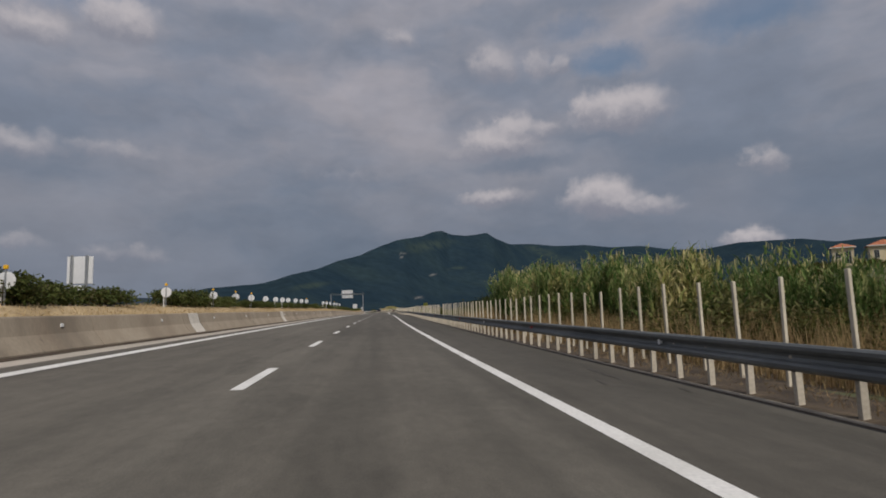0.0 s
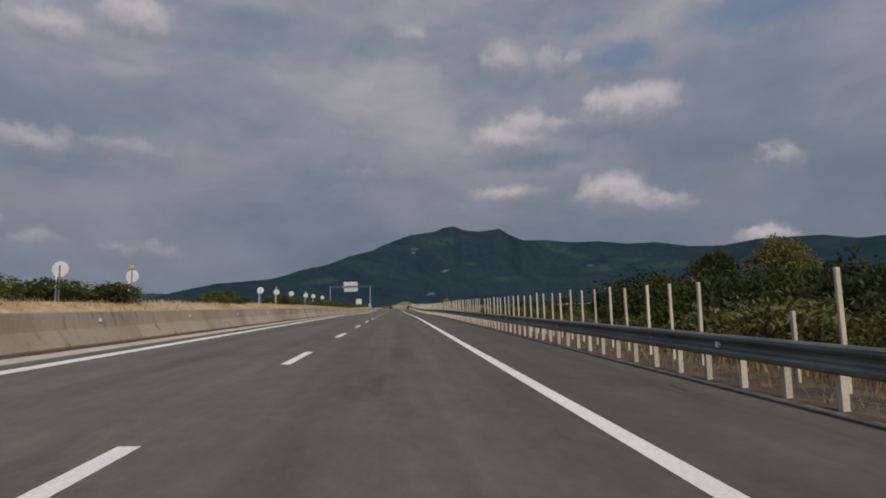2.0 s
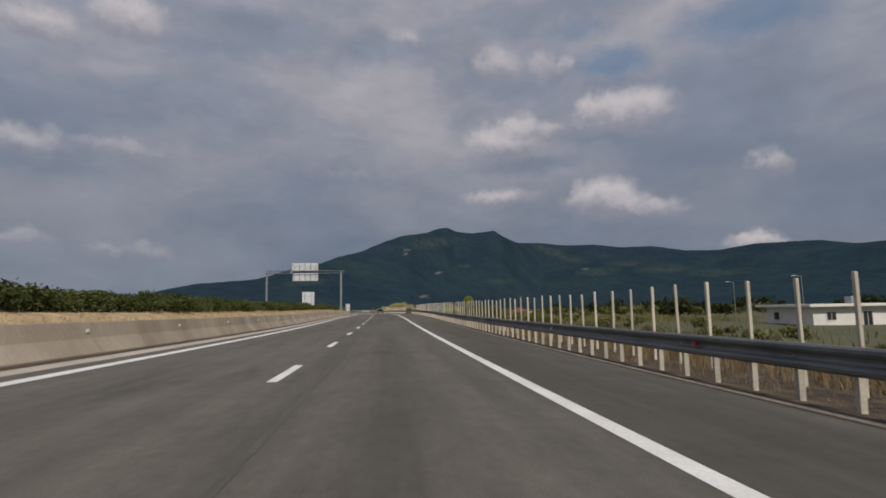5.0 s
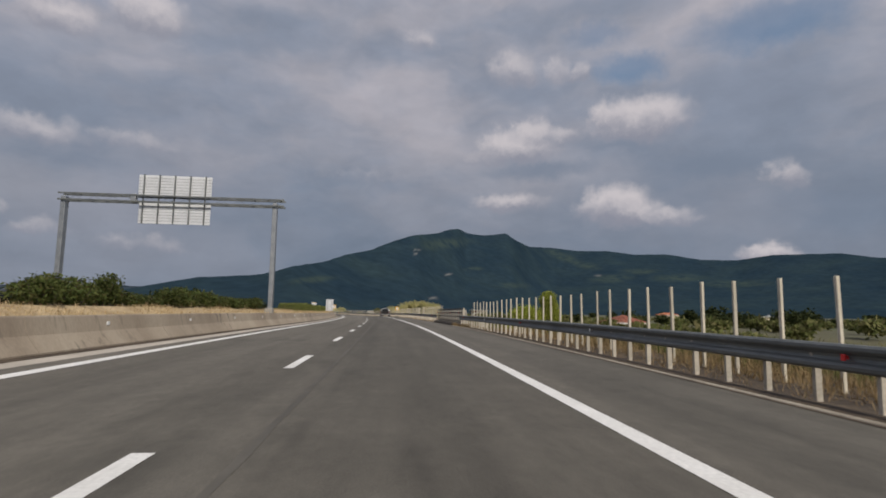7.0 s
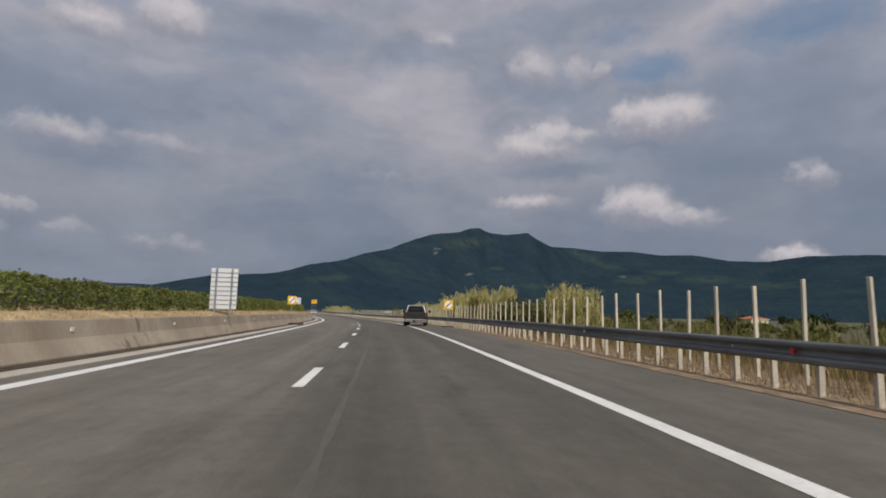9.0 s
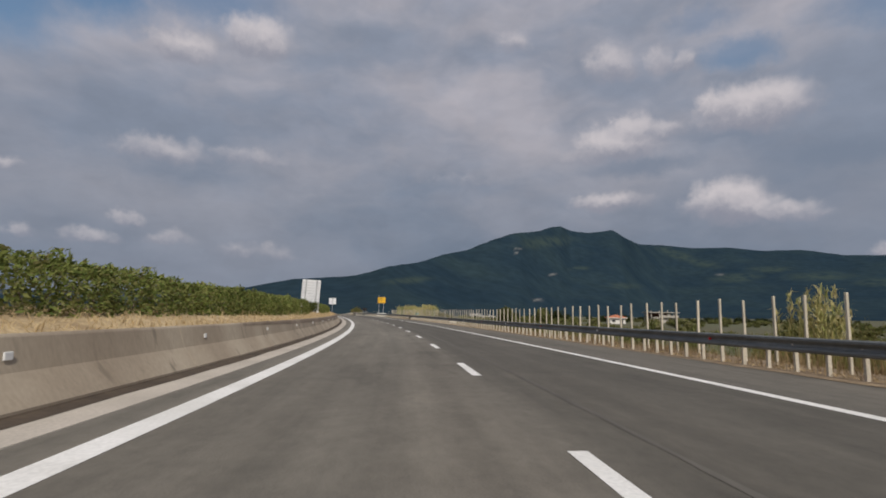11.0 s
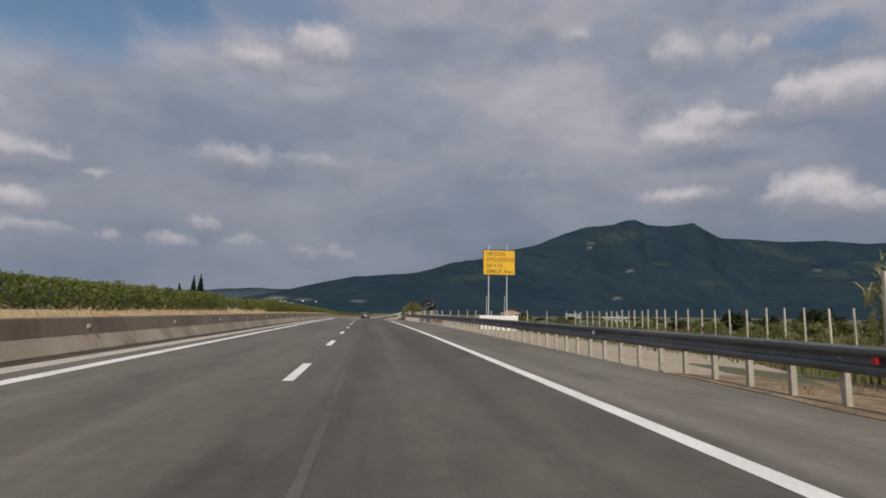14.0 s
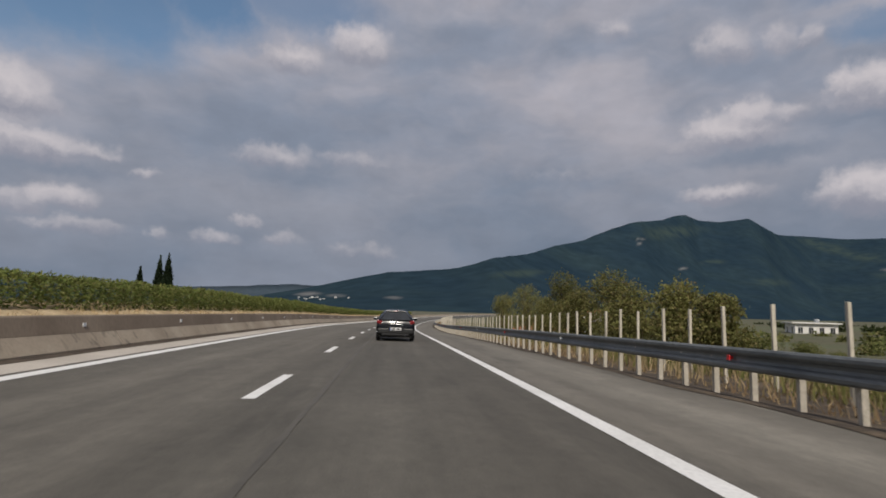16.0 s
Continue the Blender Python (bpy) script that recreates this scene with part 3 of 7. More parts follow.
def build_ground():
    ls = [-1200, -600, -300, -200, -120, -80, -55, -40, -30, -24, -18, -16.4, -12, -8.2, -7.6, -6.6, -5.8, -5.2, -5.12, -4.9, -2, 1, 4, 5.6, 6.4, 7.4, 8.5, 10, 12, 14, 16, 20, 26, 34, 46, 64, 90, 130, 200, 300, 600, 1200]
    ss = [-36 + 2.5 * i for i in range(0, 376)]
    verts, faces = [], []
    rowsv = []
    for s in ss:
        row = []
        for l in ls:
            p = at(s, max(-300, min(300, l)), ground_drop(s, l))
            if abs(l) > 300:
                p.x += (abs(l) - 300) * (1 if l > 0 else -1) * 3.6
            if abs(l) > 20:
                flat = min(1.0, (abs(l) - 20) / 100)
                p.z = p.z * (1 - flat) + flat * (-1.2)
            if l > 7 or l < -5.4:
                p.z += 0.12 * noise.noise(Vector((p.x * 0.3, p.y * 0.3, 0))) * min(1, abs(l) / 12)
            row.append(p)
        rowsv.append(row)
    a = heading(ss[-1])
    rowsv.insert(0, [p + Vector((0, -2500, -0.0)) for p in rowsv[0]])
    rowsv.append([Vector((p.x - math.sin(a) * 3800, p.y + math.cos(a) * 3800, -3.0)) for p in rowsv[-1]])
    k = len(ls)
    for row in rowsv:
        verts += row
    for i in range(len(rowsv) - 1):
        for j in range(k - 1):
            q = i * k + j
            faces.append((q, q + 1, q + k + 1, q + k))
    ob = new("ground", mesh_of("ground", verts, faces, "soil", True))
    tagged(ob, "rough olive and brown scrub land beside the road", "ground", kind="structure")


build_ground()

# ---- the carriageway ----
road = band("road", [(-4.02, 0.0), (-1.7, 0.0), (1.7, 0.0), (5.72, 0.0), (5.74, -0.05), (5.9, -0.12)], -36, END, 2.0, "asphalt")
tagged(road, "worn grey asphalt motorway with darker wheel tracks", "road", kind="structure")
far_road = band("road_opposite", [(-16.2, 0.8), (-12, 0.82), (-8.5, 0.8)], -36, END, 4.0, "asphalt")
tagged(far_road, "grey asphalt of the opposite carriageway", "road", kind="structure")
for name, l, w in (("edge_line_left", -LANE, 0.28), ("edge_line_right", LANE, 0.185)):
    ob = band(name, [(l - w / 2, 0.004), (l + w / 2, 0.004)], -36, END, 2.0, "paint")
    tagged(ob, "solid white painted edge line", "road marking", kind="structure")
for name, l in (("edge_line_opposite_near", -8.9), ("edge_line_opposite_far", -15.7)):
    tagged(band(name, [(l - 0.08, 0.808), (l + 0.08, 0.808)], -36, END, 4.0, "paint"), "solid white painted edge line", "road marking", kind="structure")
for i in range(-2, 118):
    s = DASH_START + DASH_STEP * i
    if s < -34 or s > END - 5:
        continue
    ob = band("lane_dash", [(-0.075, 0.004), (0.075, 0.004)], s, s + DASH_LENGTH, 1.3, "paint", parent=road)
gutter = band("gutter", [(-4.70, 0.03), (-4.60, 0.012), (-4.25, 0.012), (lambda s: float(np.interp(s, [425, 448], [-4.03, -3.70])), 0.006), (lambda s: float(np.interp(s, [425, 448], [-4.02, -3.69])), -0.05)], -36, END, 2.0, "gutter")
M["dirt"] = matter("dark_dirt", [(0.045, 0.032, 0.022), (0.085, 0.062, 0.042)], scale=1.5, rough=1.0, bump=0.4, fine=12)
tagged(band("dirt_line", [(-4.69, 0.05), (-4.66, 0.03), (lambda s: (-4.49 if s < 200 else -4.44) + 0.05 * noise.noise(Vector((s * 0.4, 0, 0))) + 0.03 * noise.noise(Vector((s * 1.7, 0, 6))), 0.0165)], -36, END, 1.5, "dirt"), "dark line of dirt at the barrier's foot", "dirt", kind="structure")
tagged(gutter, "pale concrete drainage strip along the barrier", "gutter", kind="structure")

M["edging"] = matter("worn_edging", [(0.24, 0.205, 0.16), (0.34, 0.30, 0.24)], scale=1.5, rough=0.95, bump=0.3, fine=14, speck=0.2)
M["litter"] = stained(matter("dead_litter", [(0.036, 0.026, 0.018), (0.064, 0.046, 0.030), (0.115, 0.084, 0.053)], scale=2.2, rough=1.0, bump=0.6, fine=16, speck=0.35), 0.9, (1, 1, 0), 0.6, 0.5, 0.66, (0.045, 0.034, 0.022), 0.4)
M["tan_litter"] = stained(matter("tan_litter", [(0.15, 0.105, 0.065), (0.215, 0.155, 0.095), (0.30, 0.225, 0.14)], scale=2.6, rough=1.0, bump=0.6, fine=18, speck=0.32), 1.4, (1, 1, 0), 0.55, 0.52, 0.68, (0.085, 0.055, 0.032), 0.5)


def ragged(mid, wide, seed):
    """An uneven edge along the road, wandering about mid."""
    return lambda s: mid + wide * noise.noise(Vector((s * 0.45, 0, seed))) + 0.6 * wide * noise.noise(Vector((s * 1.9, 0, seed + 1)))


tagged(band("edge_strip", [(5.69, 0.003), (5.70, 0.014), (ragged(5.79, 0.015, 8), 0.014), (5.80, -0.03)], -36, 192.8, 0.8, "edging"), "thin pale edging of the shoulder", "edging", kind="structure")
for name, s0, s1, what in (("verge_soil", -36, 192.8, "litter"), ("verge_straw", 207.6, 398.5, "tan_litter"), ("verge_soil_end", 469.4, 640, "litter")):
    inner = 5.80 if s0 < 0 else 5.66
    tagged(band(name, [(ragged(inner, 0.02 if s0 < 0 else 0.2, 3), -0.012 if s0 < 0 else 0.008), (inner + 0.16, 0.012), (6.35, -0.028), (7.2, -0.045), (8.4, lambda s: ground_drop(s, 8.4) + 0.05), (10.2, lambda s: ground_drop(s, 10.2) + 0.05), (11.4, lambda s: ground_drop(s, 11.4) - 0.1)], s0, s1, 0.8, what), "dead grass and bare dirt along the guardrail", "verge", kind="structure")
tagged(band("shoulder_dirt", [(ragged(5.64, 0.05, 3), 0.0045), (5.69, 0.006), (5.695, -0.02)], -36, 192.8, 0.8, "dirt"), "line of dark dirt at the shoulder's edge", "dirt", kind="structure")

# ---- concrete barrier ----
BARRIER = [(-4.68, -0.05), (-4.68, 0.07), (-4.86, 0.31), (-4.91, 0.38), (-5.00, 0.71), (-5.02, 0.735), (-5.20, 0.735), (-5.23, 0.69), (-5.30, 0.1)]


def build_barrier():
    first = thing("concrete_barrier", Matrix.Identity(4), "weathered brownish concrete safety barrier with rain streaks", "barrier", kind="structure")
    s = -36.0
    i = 0
    while s < END - 8:
        e = s + 5.985
        band("barrier_section", BARRIER, s, e, 2.0, "concrete", closed=True, parent=first)
        s += 6.0
        i += 1


build_barrier()


# Shade of the barrier's steep upper face put into the colour, plus dark stains
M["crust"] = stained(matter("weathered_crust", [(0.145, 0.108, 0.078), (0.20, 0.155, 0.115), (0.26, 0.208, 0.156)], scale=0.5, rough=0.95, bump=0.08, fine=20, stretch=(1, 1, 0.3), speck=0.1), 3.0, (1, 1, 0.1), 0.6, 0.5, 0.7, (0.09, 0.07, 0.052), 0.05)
tagged(band("weathered_crust", [(lambda s: float(np.interp(s, [298, 334], [-4.985, -4.905])), lambda s: float(np.interp(s, [298, 334], [0.673, 0.380]))), (-4.9955, 0.711), (-5.017, 0.739), (-5.20, 0.739)], 298, 640, 2.0, "crust"), "dark brown painted shade with stains on the barrier's upper face", "crust", kind="structure")
tagged(band("straw_bank", [(-5.21, 0.655), (-5.6, 0.775), (-6.2, 0.935), (-7.3, 0.955), (-7.7, 0.94)], -36, 640, 2.0, "straw"), "bank of pale dry straw behind the barrier", "ground", kind="structure")

# ---- guardrail ----
def rail_l(s):
    return float(np.interp(s, [-36, 40, 90, 150, 180, 245, 320, 362, 396, 420, 480, 600], [5.88, 5.9, 6.0, 6.15, 6.35, 6.35, 6.3, 6.25, 6.0, 5.95, 5.95, 6.0]))


BRIDGES = ((193.2, 207.4), (458.4, 469.2))
FACE = [(0.0, 0.634), (-0.045, 0.632), (-0.072, 0.608), (-0.074, 0.574), (-0.055, 0.546), (-0.022, 0.523), (-0.012, 0.492), (-0.022, 0.461), (-0.055, 0.438), (-0.074, 0.410), (-0.072, 0.376), (-0.045, 0.350), (0.0, 0.346)]
BEAM = FACE + [(l + 0.009, 0.49 + (z - 0.49) * 0.96) for l, z in reversed(FACE)]


def clear_of_bridges(s):
    return all(not (a - 0.2 < s < b + 0.2) for a, b in BRIDGES)


def rail_post_mesh():
    bm = bmesh.new()
    box(bm, -0.036, -0.029, -0.028, 0.028, -0.3, 0.58)
    box(bm, -0.029, 0.036, 0.021, 0.028, -0.3, 0.58)
    box(bm, -0.029, 0.036, -0.028, -0.021, -0.3, 0.58)
    box(bm, -0.056, -0.036, -0.022, 0.022, 0.45, 0.55)
    me = bpy.data.meshes.new("rail_post")
    bm.to_mesh(me)
    bm.free()
    me.materials.append(M["rail_post"])
    return me


def reflector_mesh(colour):
    bm = bmesh.new()
    box(bm, -0.035, -0.02, -0.03, 0.03, -0.035, 0.035, 0.006)
    box(bm, -0.02, 0.03, -0.006, 0.006, -0.02, 0.02)
    me = bpy.data.meshes.new("reflector")
    bm.to_mesh(me)
    bm.free()
    me.materials.append(M[colour])
    return me


# the guardrail posts' count along the road, and where those counts stand
POST_COUNT = [0, 5, 13, 17, 27, 31, 41, 46, 56, 61, 71, 75, 86, 91, 103, 107, 119, 124, 210, 215, 229, 234, 249, 253]
POST_ALONG = [-15.28, -11.51, -5.33, -2.33, 5.33, 8.37, 16.22, 19.99, 27.72, 31.49, 39.23, 42.30, 51.01, 54.78, 64.00, 67.07, 76.36, 80.22, 147.29, 151.27, 162.31, 166.41, 178.15, 181.43]
POST_COUNT_2, POST_ALONG_2 = [0, 5, 20, 25, 40, 43, 192, 197], [208.40, 212.62, 224.38, 228.40, 240.62, 243.05, 360.55, 364.53]
POST_COUNT_3, POST_ALONG_3 = [0, 5, 23, 28, 47, 52, 72, 77], [377.80, 381.62, 395.56, 399.26, 413.67, 417.31, 432.75, 436.42]


def post_places(a, b):
    """Where the guardrail's posts stand between a and b."""
    if a < 0:
        counts, along, each = POST_COUNT, POST_ALONG, 0.80
    elif a < 300:
        counts, along, each = POST_COUNT_2, POST_ALONG_2, 0.79
    elif a < 460:
        counts, along, each = POST_COUNT_3, POST_ALONG_3, 0.755
    else:
        counts, along, each = [0, 5], [471.25, 475.22], 0.79
    out = [along[0] - 0.755 * k for k in range(40, 0, -1)] + [float(np.interp(k, counts, along)) for k in range(counts[-1])]
    s = along[-1]
    while s < b:
        out.append(s)
        s += each
    return [s for s in out if a + 0.3 < s < b - 0.05]


spot = random.Random(14)


def build_rail():
    post_me, red_me, white_me = rail_post_mesh(), reflector_mesh("red"), reflector_mesh("white")
    # dark copy of the post: its shaded edge-on side put into the material
    shaded_post_me = post_me.copy()
    shaded_post_me.materials[0] = M["dark_steel"]
    # start, end, side shift at the start, end turned down at the start, at the end
    spans = [(-36.0, 193.0, 0.0, 0, 0), (207.2, 370.2, 0.0, 0, 1), (363.4, 457.0, 0.55, 1, 0), (469.0, END, 0.0, 0, 0)]
    n = 0
    for a, b, aside, dip_a, dip_b in spans:
        rail = thing("guardrail", Matrix.Identity(4), "dark weathered steel guardrail on short posts with red reflectors", "guardrail", "roadside guardrails")
        side = lambda s, a=a, aside=aside: rail_l(s) + aside * max(0.0, 1 - (s - a) / 16.0)

        def drop(s, a=a, b=b, dip_a=dip_a, dip_b=dip_b):
            u = max(dip_a * (1 - (s - a) / 3.4), dip_b * (1 - (b - s) / 3.2), 0.0)
            return -0.50 * u * u * (3 - 2 * u)

        prof = [(lambda s, d=d: side(s) + d, lambda s, z=z: z + drop(s)) for d, z in BEAM]
        band("beam", prof, a, b, 0.7 if dip_a or dip_b else 1.5, "rail", closed=True, parent=rail, smooth=False)
        rest_v, rest_f = [], []
        for k, s in enumerate(post_places(a, b)):
            if drop(s) < -0.12:
                continue
            m = stand(s, side(s) + 0.045, drop(s), spot.uniform(-5, 5)) @ pose(0, 0, 0, spot.uniform(-0.8, 0.8), spot.uniform(-0.8, 0.8), 0)
            # bare marks the stretch whose posts are drawn narrow and shade-dark
            bare = 426 < s < 441.6
            if (n < 300 and s > -22) or a > 208 and s < 300 or bare:
                ob = new("rail_post", shaded_post_me if bare else post_me)
                ob.parent, ob.matrix_basis = rail, m @ Matrix.Diagonal((0.45, 0.3, 1, 1)) if bare else m
                n += 1
            elif s < 640:
                base = len(rest_v)
                rest_v += [m @ v.co for v in post_me.vertices]
                rest_f += [tuple(base + i for i in p.vertices) for p in post_me.polygons]
            if k % 9 == 4 and s < 560:
                ob = new("reflector", red_me if (k // 9) % 2 == 0 else white_me)
                ob.parent, ob.matrix_basis = rail, stand(s + 0.3, side(s) - 0.052, 0.50)
                ob["label"] = "small red reflector" if (k // 9) % 2 == 0 else "small grey reflector"
        if rest_v:
            ob = new("post_rest", mesh_of("post_rest", rest_v, rest_f, "rail_post"))
            ob.parent = rail
            ob["kind"] = "stuff"


build_rail()


def build_fence():
    bm = bmesh.new()
    box(bm, -0.027, 0.027, -0.027, 0.027, -0.5, 1.46, 0.008)
    me = bpy.data.meshes.new("fence_post")
    bm.to_mesh(me)
    bm.free()
    me.materials.append(M["post"])
    fence = thing("post_fence", Matrix.Identity(4), "row of tall bare pale posts behind the guardrail", "fence")
    n = 0
    rest_v, rest_f = [], []
    r = random.Random(5)
    # the posts' count along the road, and how far aside they stand
    count = ([-10, 0, 41, 53, 75, 155, 164, 199], [-24.5, -13.93, 29.11, 41.77, 65.15, 148.41, 157.67, 193.5])
    places = [float(np.interp(k, *count)) for k in range(-10, 199)]
    places += [225.26 + 1.0675 * k for k in range(-14, 13)] + [239.15 + 1.016 * k for k in range(0, 116)]
    s = places[-1] + 1.016
    while s < 640:
        places.append(s)
        s += 1.03
    places = [s for s in places if not 469.5 < s < 478] + [470.3, 471.5, 472.67, 474.12, 475.29, 476.38, 477.41]
    aside = ([396.5, 398, 401, 408, 416, 425, 431, 436, 441, 450], [7.2, 11.0, 14.5, 15.3, 15.6, 16.8, 16.6, 10.5, 7.7, 7.2])
    for s in places:
        out = float(np.interp(s, *aside))
        low = float(np.interp(s, [396, 398, 404, 428, 440, 447, 453, 457, 462, 469], [0.0, -0.25, -0.31, -0.46, -0.42, -0.38, -0.55, -0.44, -0.42, -0.22]))
        if 29.6 < s < 31.8:
            continue
        if clear_of_bridges(s) and not (r.random() < 0.02):
            tall = Matrix.Diagonal((r.uniform(0.85, 1.1), 1, 1, 1))
            m = stand(s + r.uniform(-0.05, 0.05), out + r.uniform(-0.03, 0.03), low + r.uniform(-0.04, 0.04)) @ pose(0, 0, 0, r.uniform(-0.9, 0.9), r.uniform(-0.7, 0.7), r.uniform(-12, 12)) @ tall
            if n < 300:
                ob = new("post", me)
                ob.parent, ob.matrix_basis = fence, m
                n += 1
            else:
                base = len(rest_v)
                rest_v += [m @ v.co for v in me.vertices]
                rest_f += [tuple(base + i for i in p.vertices) for p in me.polygons]
    ob = new("post", me)
    ob.parent, ob.matrix_basis = fence, stand(30.15, 7.35, -0.52) @ pose(0, 0, 0, 2, -2, 5)
    ob["label"] = "shorter broken post"
    ob = new("post_rest", mesh_of("post_rest", rest_v, rest_f, "post"))
    ob.parent = fence
    ob["kind"] = "stuff"


build_fence()


# ---- mountains ----
SKYLINE = ((-75, 1.2), (-54, 1.5), (-30, 0.8), (-26, 1.55), (-22, 2.5), (-19, 3.15), (-16, 3.4), (-13, 3.7), (-10, 4.6), (-7, 5.1), (-4.5, 5.95), (-2, 6.5), (0.5, 7.55), (2.5, 8.15), (5, 8.36), (6.2, 8.77), (7.2, 8.83), (8.2, 8.37),
           (9.8, 8.16), (11, 8.22), (12.2, 8.37), (13.2, 7.67), (14.6, 6.95), (17, 6.8), (19.5, 6.45), (22.5, 6.4), (25, 6.0), (28, 5.95), (31, 5.35), (34, 5.2), (37, 5.6), (40, 5.55), (42, 5.5), (44.5, 5.0), (52, 5.2), (60, 4.6), (80, 3.0))
RANGE = ((-75, 3300), (-35, 1500), (-20, 1450), (-10, 1450), (-3, 2000), (3, 2300), (8, 3000), (13, 3150), (17, 4150), (40, 4200), (80, 3600))


def slope(az, u):
    """A place on the mountain: by compass degrees and by u, 0 at its foot and 1 on its ridge."""
    el = float(np.interp(az, [p[0] for p in SKYLINE], [p[1] for p in SKYLINE]))
    far = float(np.interp(az, [p[0] for p in RANGE], [p[1] for p in RANGE]))
    r = far * (0.5 + 0.5 * u)
    top = far * math.tan(radians(el))
    rise = u ** 1.7 if u <= 1 else max(0.0, 1 - (u - 1) * 1.6)
    x, y = 2.5 + r * math.sin(radians(az)), 187.4 + r * math.cos(radians(az))
    rough = noise.fractal(Vector((x * 0.0022, y * 0.0022, 3.0)), 0.9, 2.1, 5)
    small = noise.fractal(Vector((x * 0.016, y * 0.016, 1.0)), 0.8, 2.1, 3)
    edge = min(1.0, abs(u - 1.0) * 5)
    z = -14 + (top + 12) * rise + top * 0.03 * rough * edge * min(1, u * 3) * (1 if u < 1 else 0) + small * (1.6 + 1.2 * edge * u)
    if u < 0.98:
        z = min(z, (r * math.tan(radians(el))) * 0.985 * (0.35 + 0.65 * u))
    return Vector((x, y, z))


def seen_at(az, el):
    """How far up the slope a place lies that is seen from the road at that height over the horizon."""
    for i in range(4, 98):
        p = slope(az, i / 100)
        if p.z > math.hypot(p.x - 2.5, p.y - 187.4) * math.tan(radians(el)):
            return i / 100
    return 0.9


def build_mountain():
    cx, cy = 2.5, 187.4
    azs = np.concatenate([np.arange(-75, -30, 0.8), np.arange(-30, 46, 0.22), np.arange(46, 80.1, 0.8)])
    steps = np.concatenate([np.linspace(0, 0.9, 55), np.linspace(0.92, 1.0, 5), [1.06, 1.12, 1.16]])
    verts, faces = [], []
    for u in steps:
        for az in azs:
            verts.append(slope(float(az), float(u)))
    k = len(azs)
    for i in range(len(steps) - 1):
        for j in range(k - 1):
            a = i * k + j
            faces.append((a, a + 1, a + k + 1, a + k))
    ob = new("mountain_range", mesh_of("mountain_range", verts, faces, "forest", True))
    tagged(ob, "dark forested mountain range with two close summits", "mountains", kind="structure")
    # meadows, sunlit patches and bare cuts on its slopes, put into the forest's colour
    grass = ob.data.color_attributes.new("growth", "FLOAT_COLOR", "POINT")
    # the first three spots paint the sunlit ridge as paler green
    spots = ((17.2, 6.3, 0.9, 0.3, -0.25, 0), (18.4, 5.7, 1.2, 0.4, -0.3, 0), (20.2, 5.0, 1.3, 0.3, -0.2, 0), (22.8, 3.6, 1.8, 0.35, 0.05, 0), (25.5, 4.3, 1.6, 0.25, 0.0, 0), (9.0, 4.6, 1.0, 0.2, 0.05, 0),
             (12.8, 2.9, 1.5, 0.25, 0.0, 0), (29.0, 3.6, 2.0, 0.3, 0.0, 0), (5.5, 7.2, 2.5, 0.5, 0.1, 0), (34.0, 3.0, 2.5, 0.3, 0.0, 0), (-8.0, 3.2, 2.0, 0.3, 0.1, 0),
             (2.9, 6.5, 0.7, 0.05, 0.0, 1), (2.7, 6.1, 0.22, 0.09, 0.1, 1), (6.2, 4.0, 0.35, 0.06, 0.1, 1), (4.6, 1.5, 0.5, 0.09, 0.0, 1), (-25.0, 1.05, 1.0, 0.17, 0.0, 1), (-22.6, 0.95, 0.7, 0.11, 0.0, 1), (-17.9, 0.9, 0.6, 0.10, 0.0, 1), (21.5, 3.9, 0.3, 0.07, 0.0, 1))
    cols = np.zeros((len(verts), 4))
    for i, p in enumerate(verts):
        a, e = math.degrees(math.atan2(p.x - cx, p.y - cy)), math.degrees(math.atan2(p.z, math.hypot(p.x - cx, p.y - cy)))
        for az, el, w, h, tilt, which in spots:
            q = math.hypot((a - az) / w, (e - el - (a - az) * tilt) / h)
            if q < 1.5:
                cols[i, which] = max(cols[i, which], min(1.0, max(0.0, 1.5 - q)))
    grass.data.foreach_set("color", cols.ravel())
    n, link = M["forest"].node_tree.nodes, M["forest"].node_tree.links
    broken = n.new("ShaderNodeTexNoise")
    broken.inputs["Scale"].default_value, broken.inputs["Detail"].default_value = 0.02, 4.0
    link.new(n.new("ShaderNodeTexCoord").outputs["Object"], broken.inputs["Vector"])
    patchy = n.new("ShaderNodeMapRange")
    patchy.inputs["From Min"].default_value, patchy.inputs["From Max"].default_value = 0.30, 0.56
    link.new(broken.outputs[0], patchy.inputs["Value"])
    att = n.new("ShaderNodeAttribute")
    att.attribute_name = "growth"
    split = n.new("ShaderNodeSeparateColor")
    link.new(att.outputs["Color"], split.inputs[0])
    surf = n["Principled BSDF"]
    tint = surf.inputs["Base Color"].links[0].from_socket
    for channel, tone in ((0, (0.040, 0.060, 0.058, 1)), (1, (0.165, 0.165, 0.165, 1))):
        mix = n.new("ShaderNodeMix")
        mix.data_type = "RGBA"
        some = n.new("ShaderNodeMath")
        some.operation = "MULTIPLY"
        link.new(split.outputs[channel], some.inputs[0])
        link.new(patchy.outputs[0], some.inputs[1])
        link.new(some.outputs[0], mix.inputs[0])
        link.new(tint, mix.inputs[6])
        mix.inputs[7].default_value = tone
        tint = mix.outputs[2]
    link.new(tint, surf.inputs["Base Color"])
    # villages at the foot of the slopes
    r = random.Random(4)
    verts, faces = [], []
    for i in range(16):
        az, el = r.uniform(-26, -21), r.uniform(0.55, 0.8)
        p = slope(az, seen_at(az, el))
        w = (p - Vector((2.5, 187.4, 0))).length * r.uniform(0.0006, 0.0013)
        d, h, q = w * r.uniform(0.6, 0.9), w * r.uniform(0.5, 0.9), len(verts)
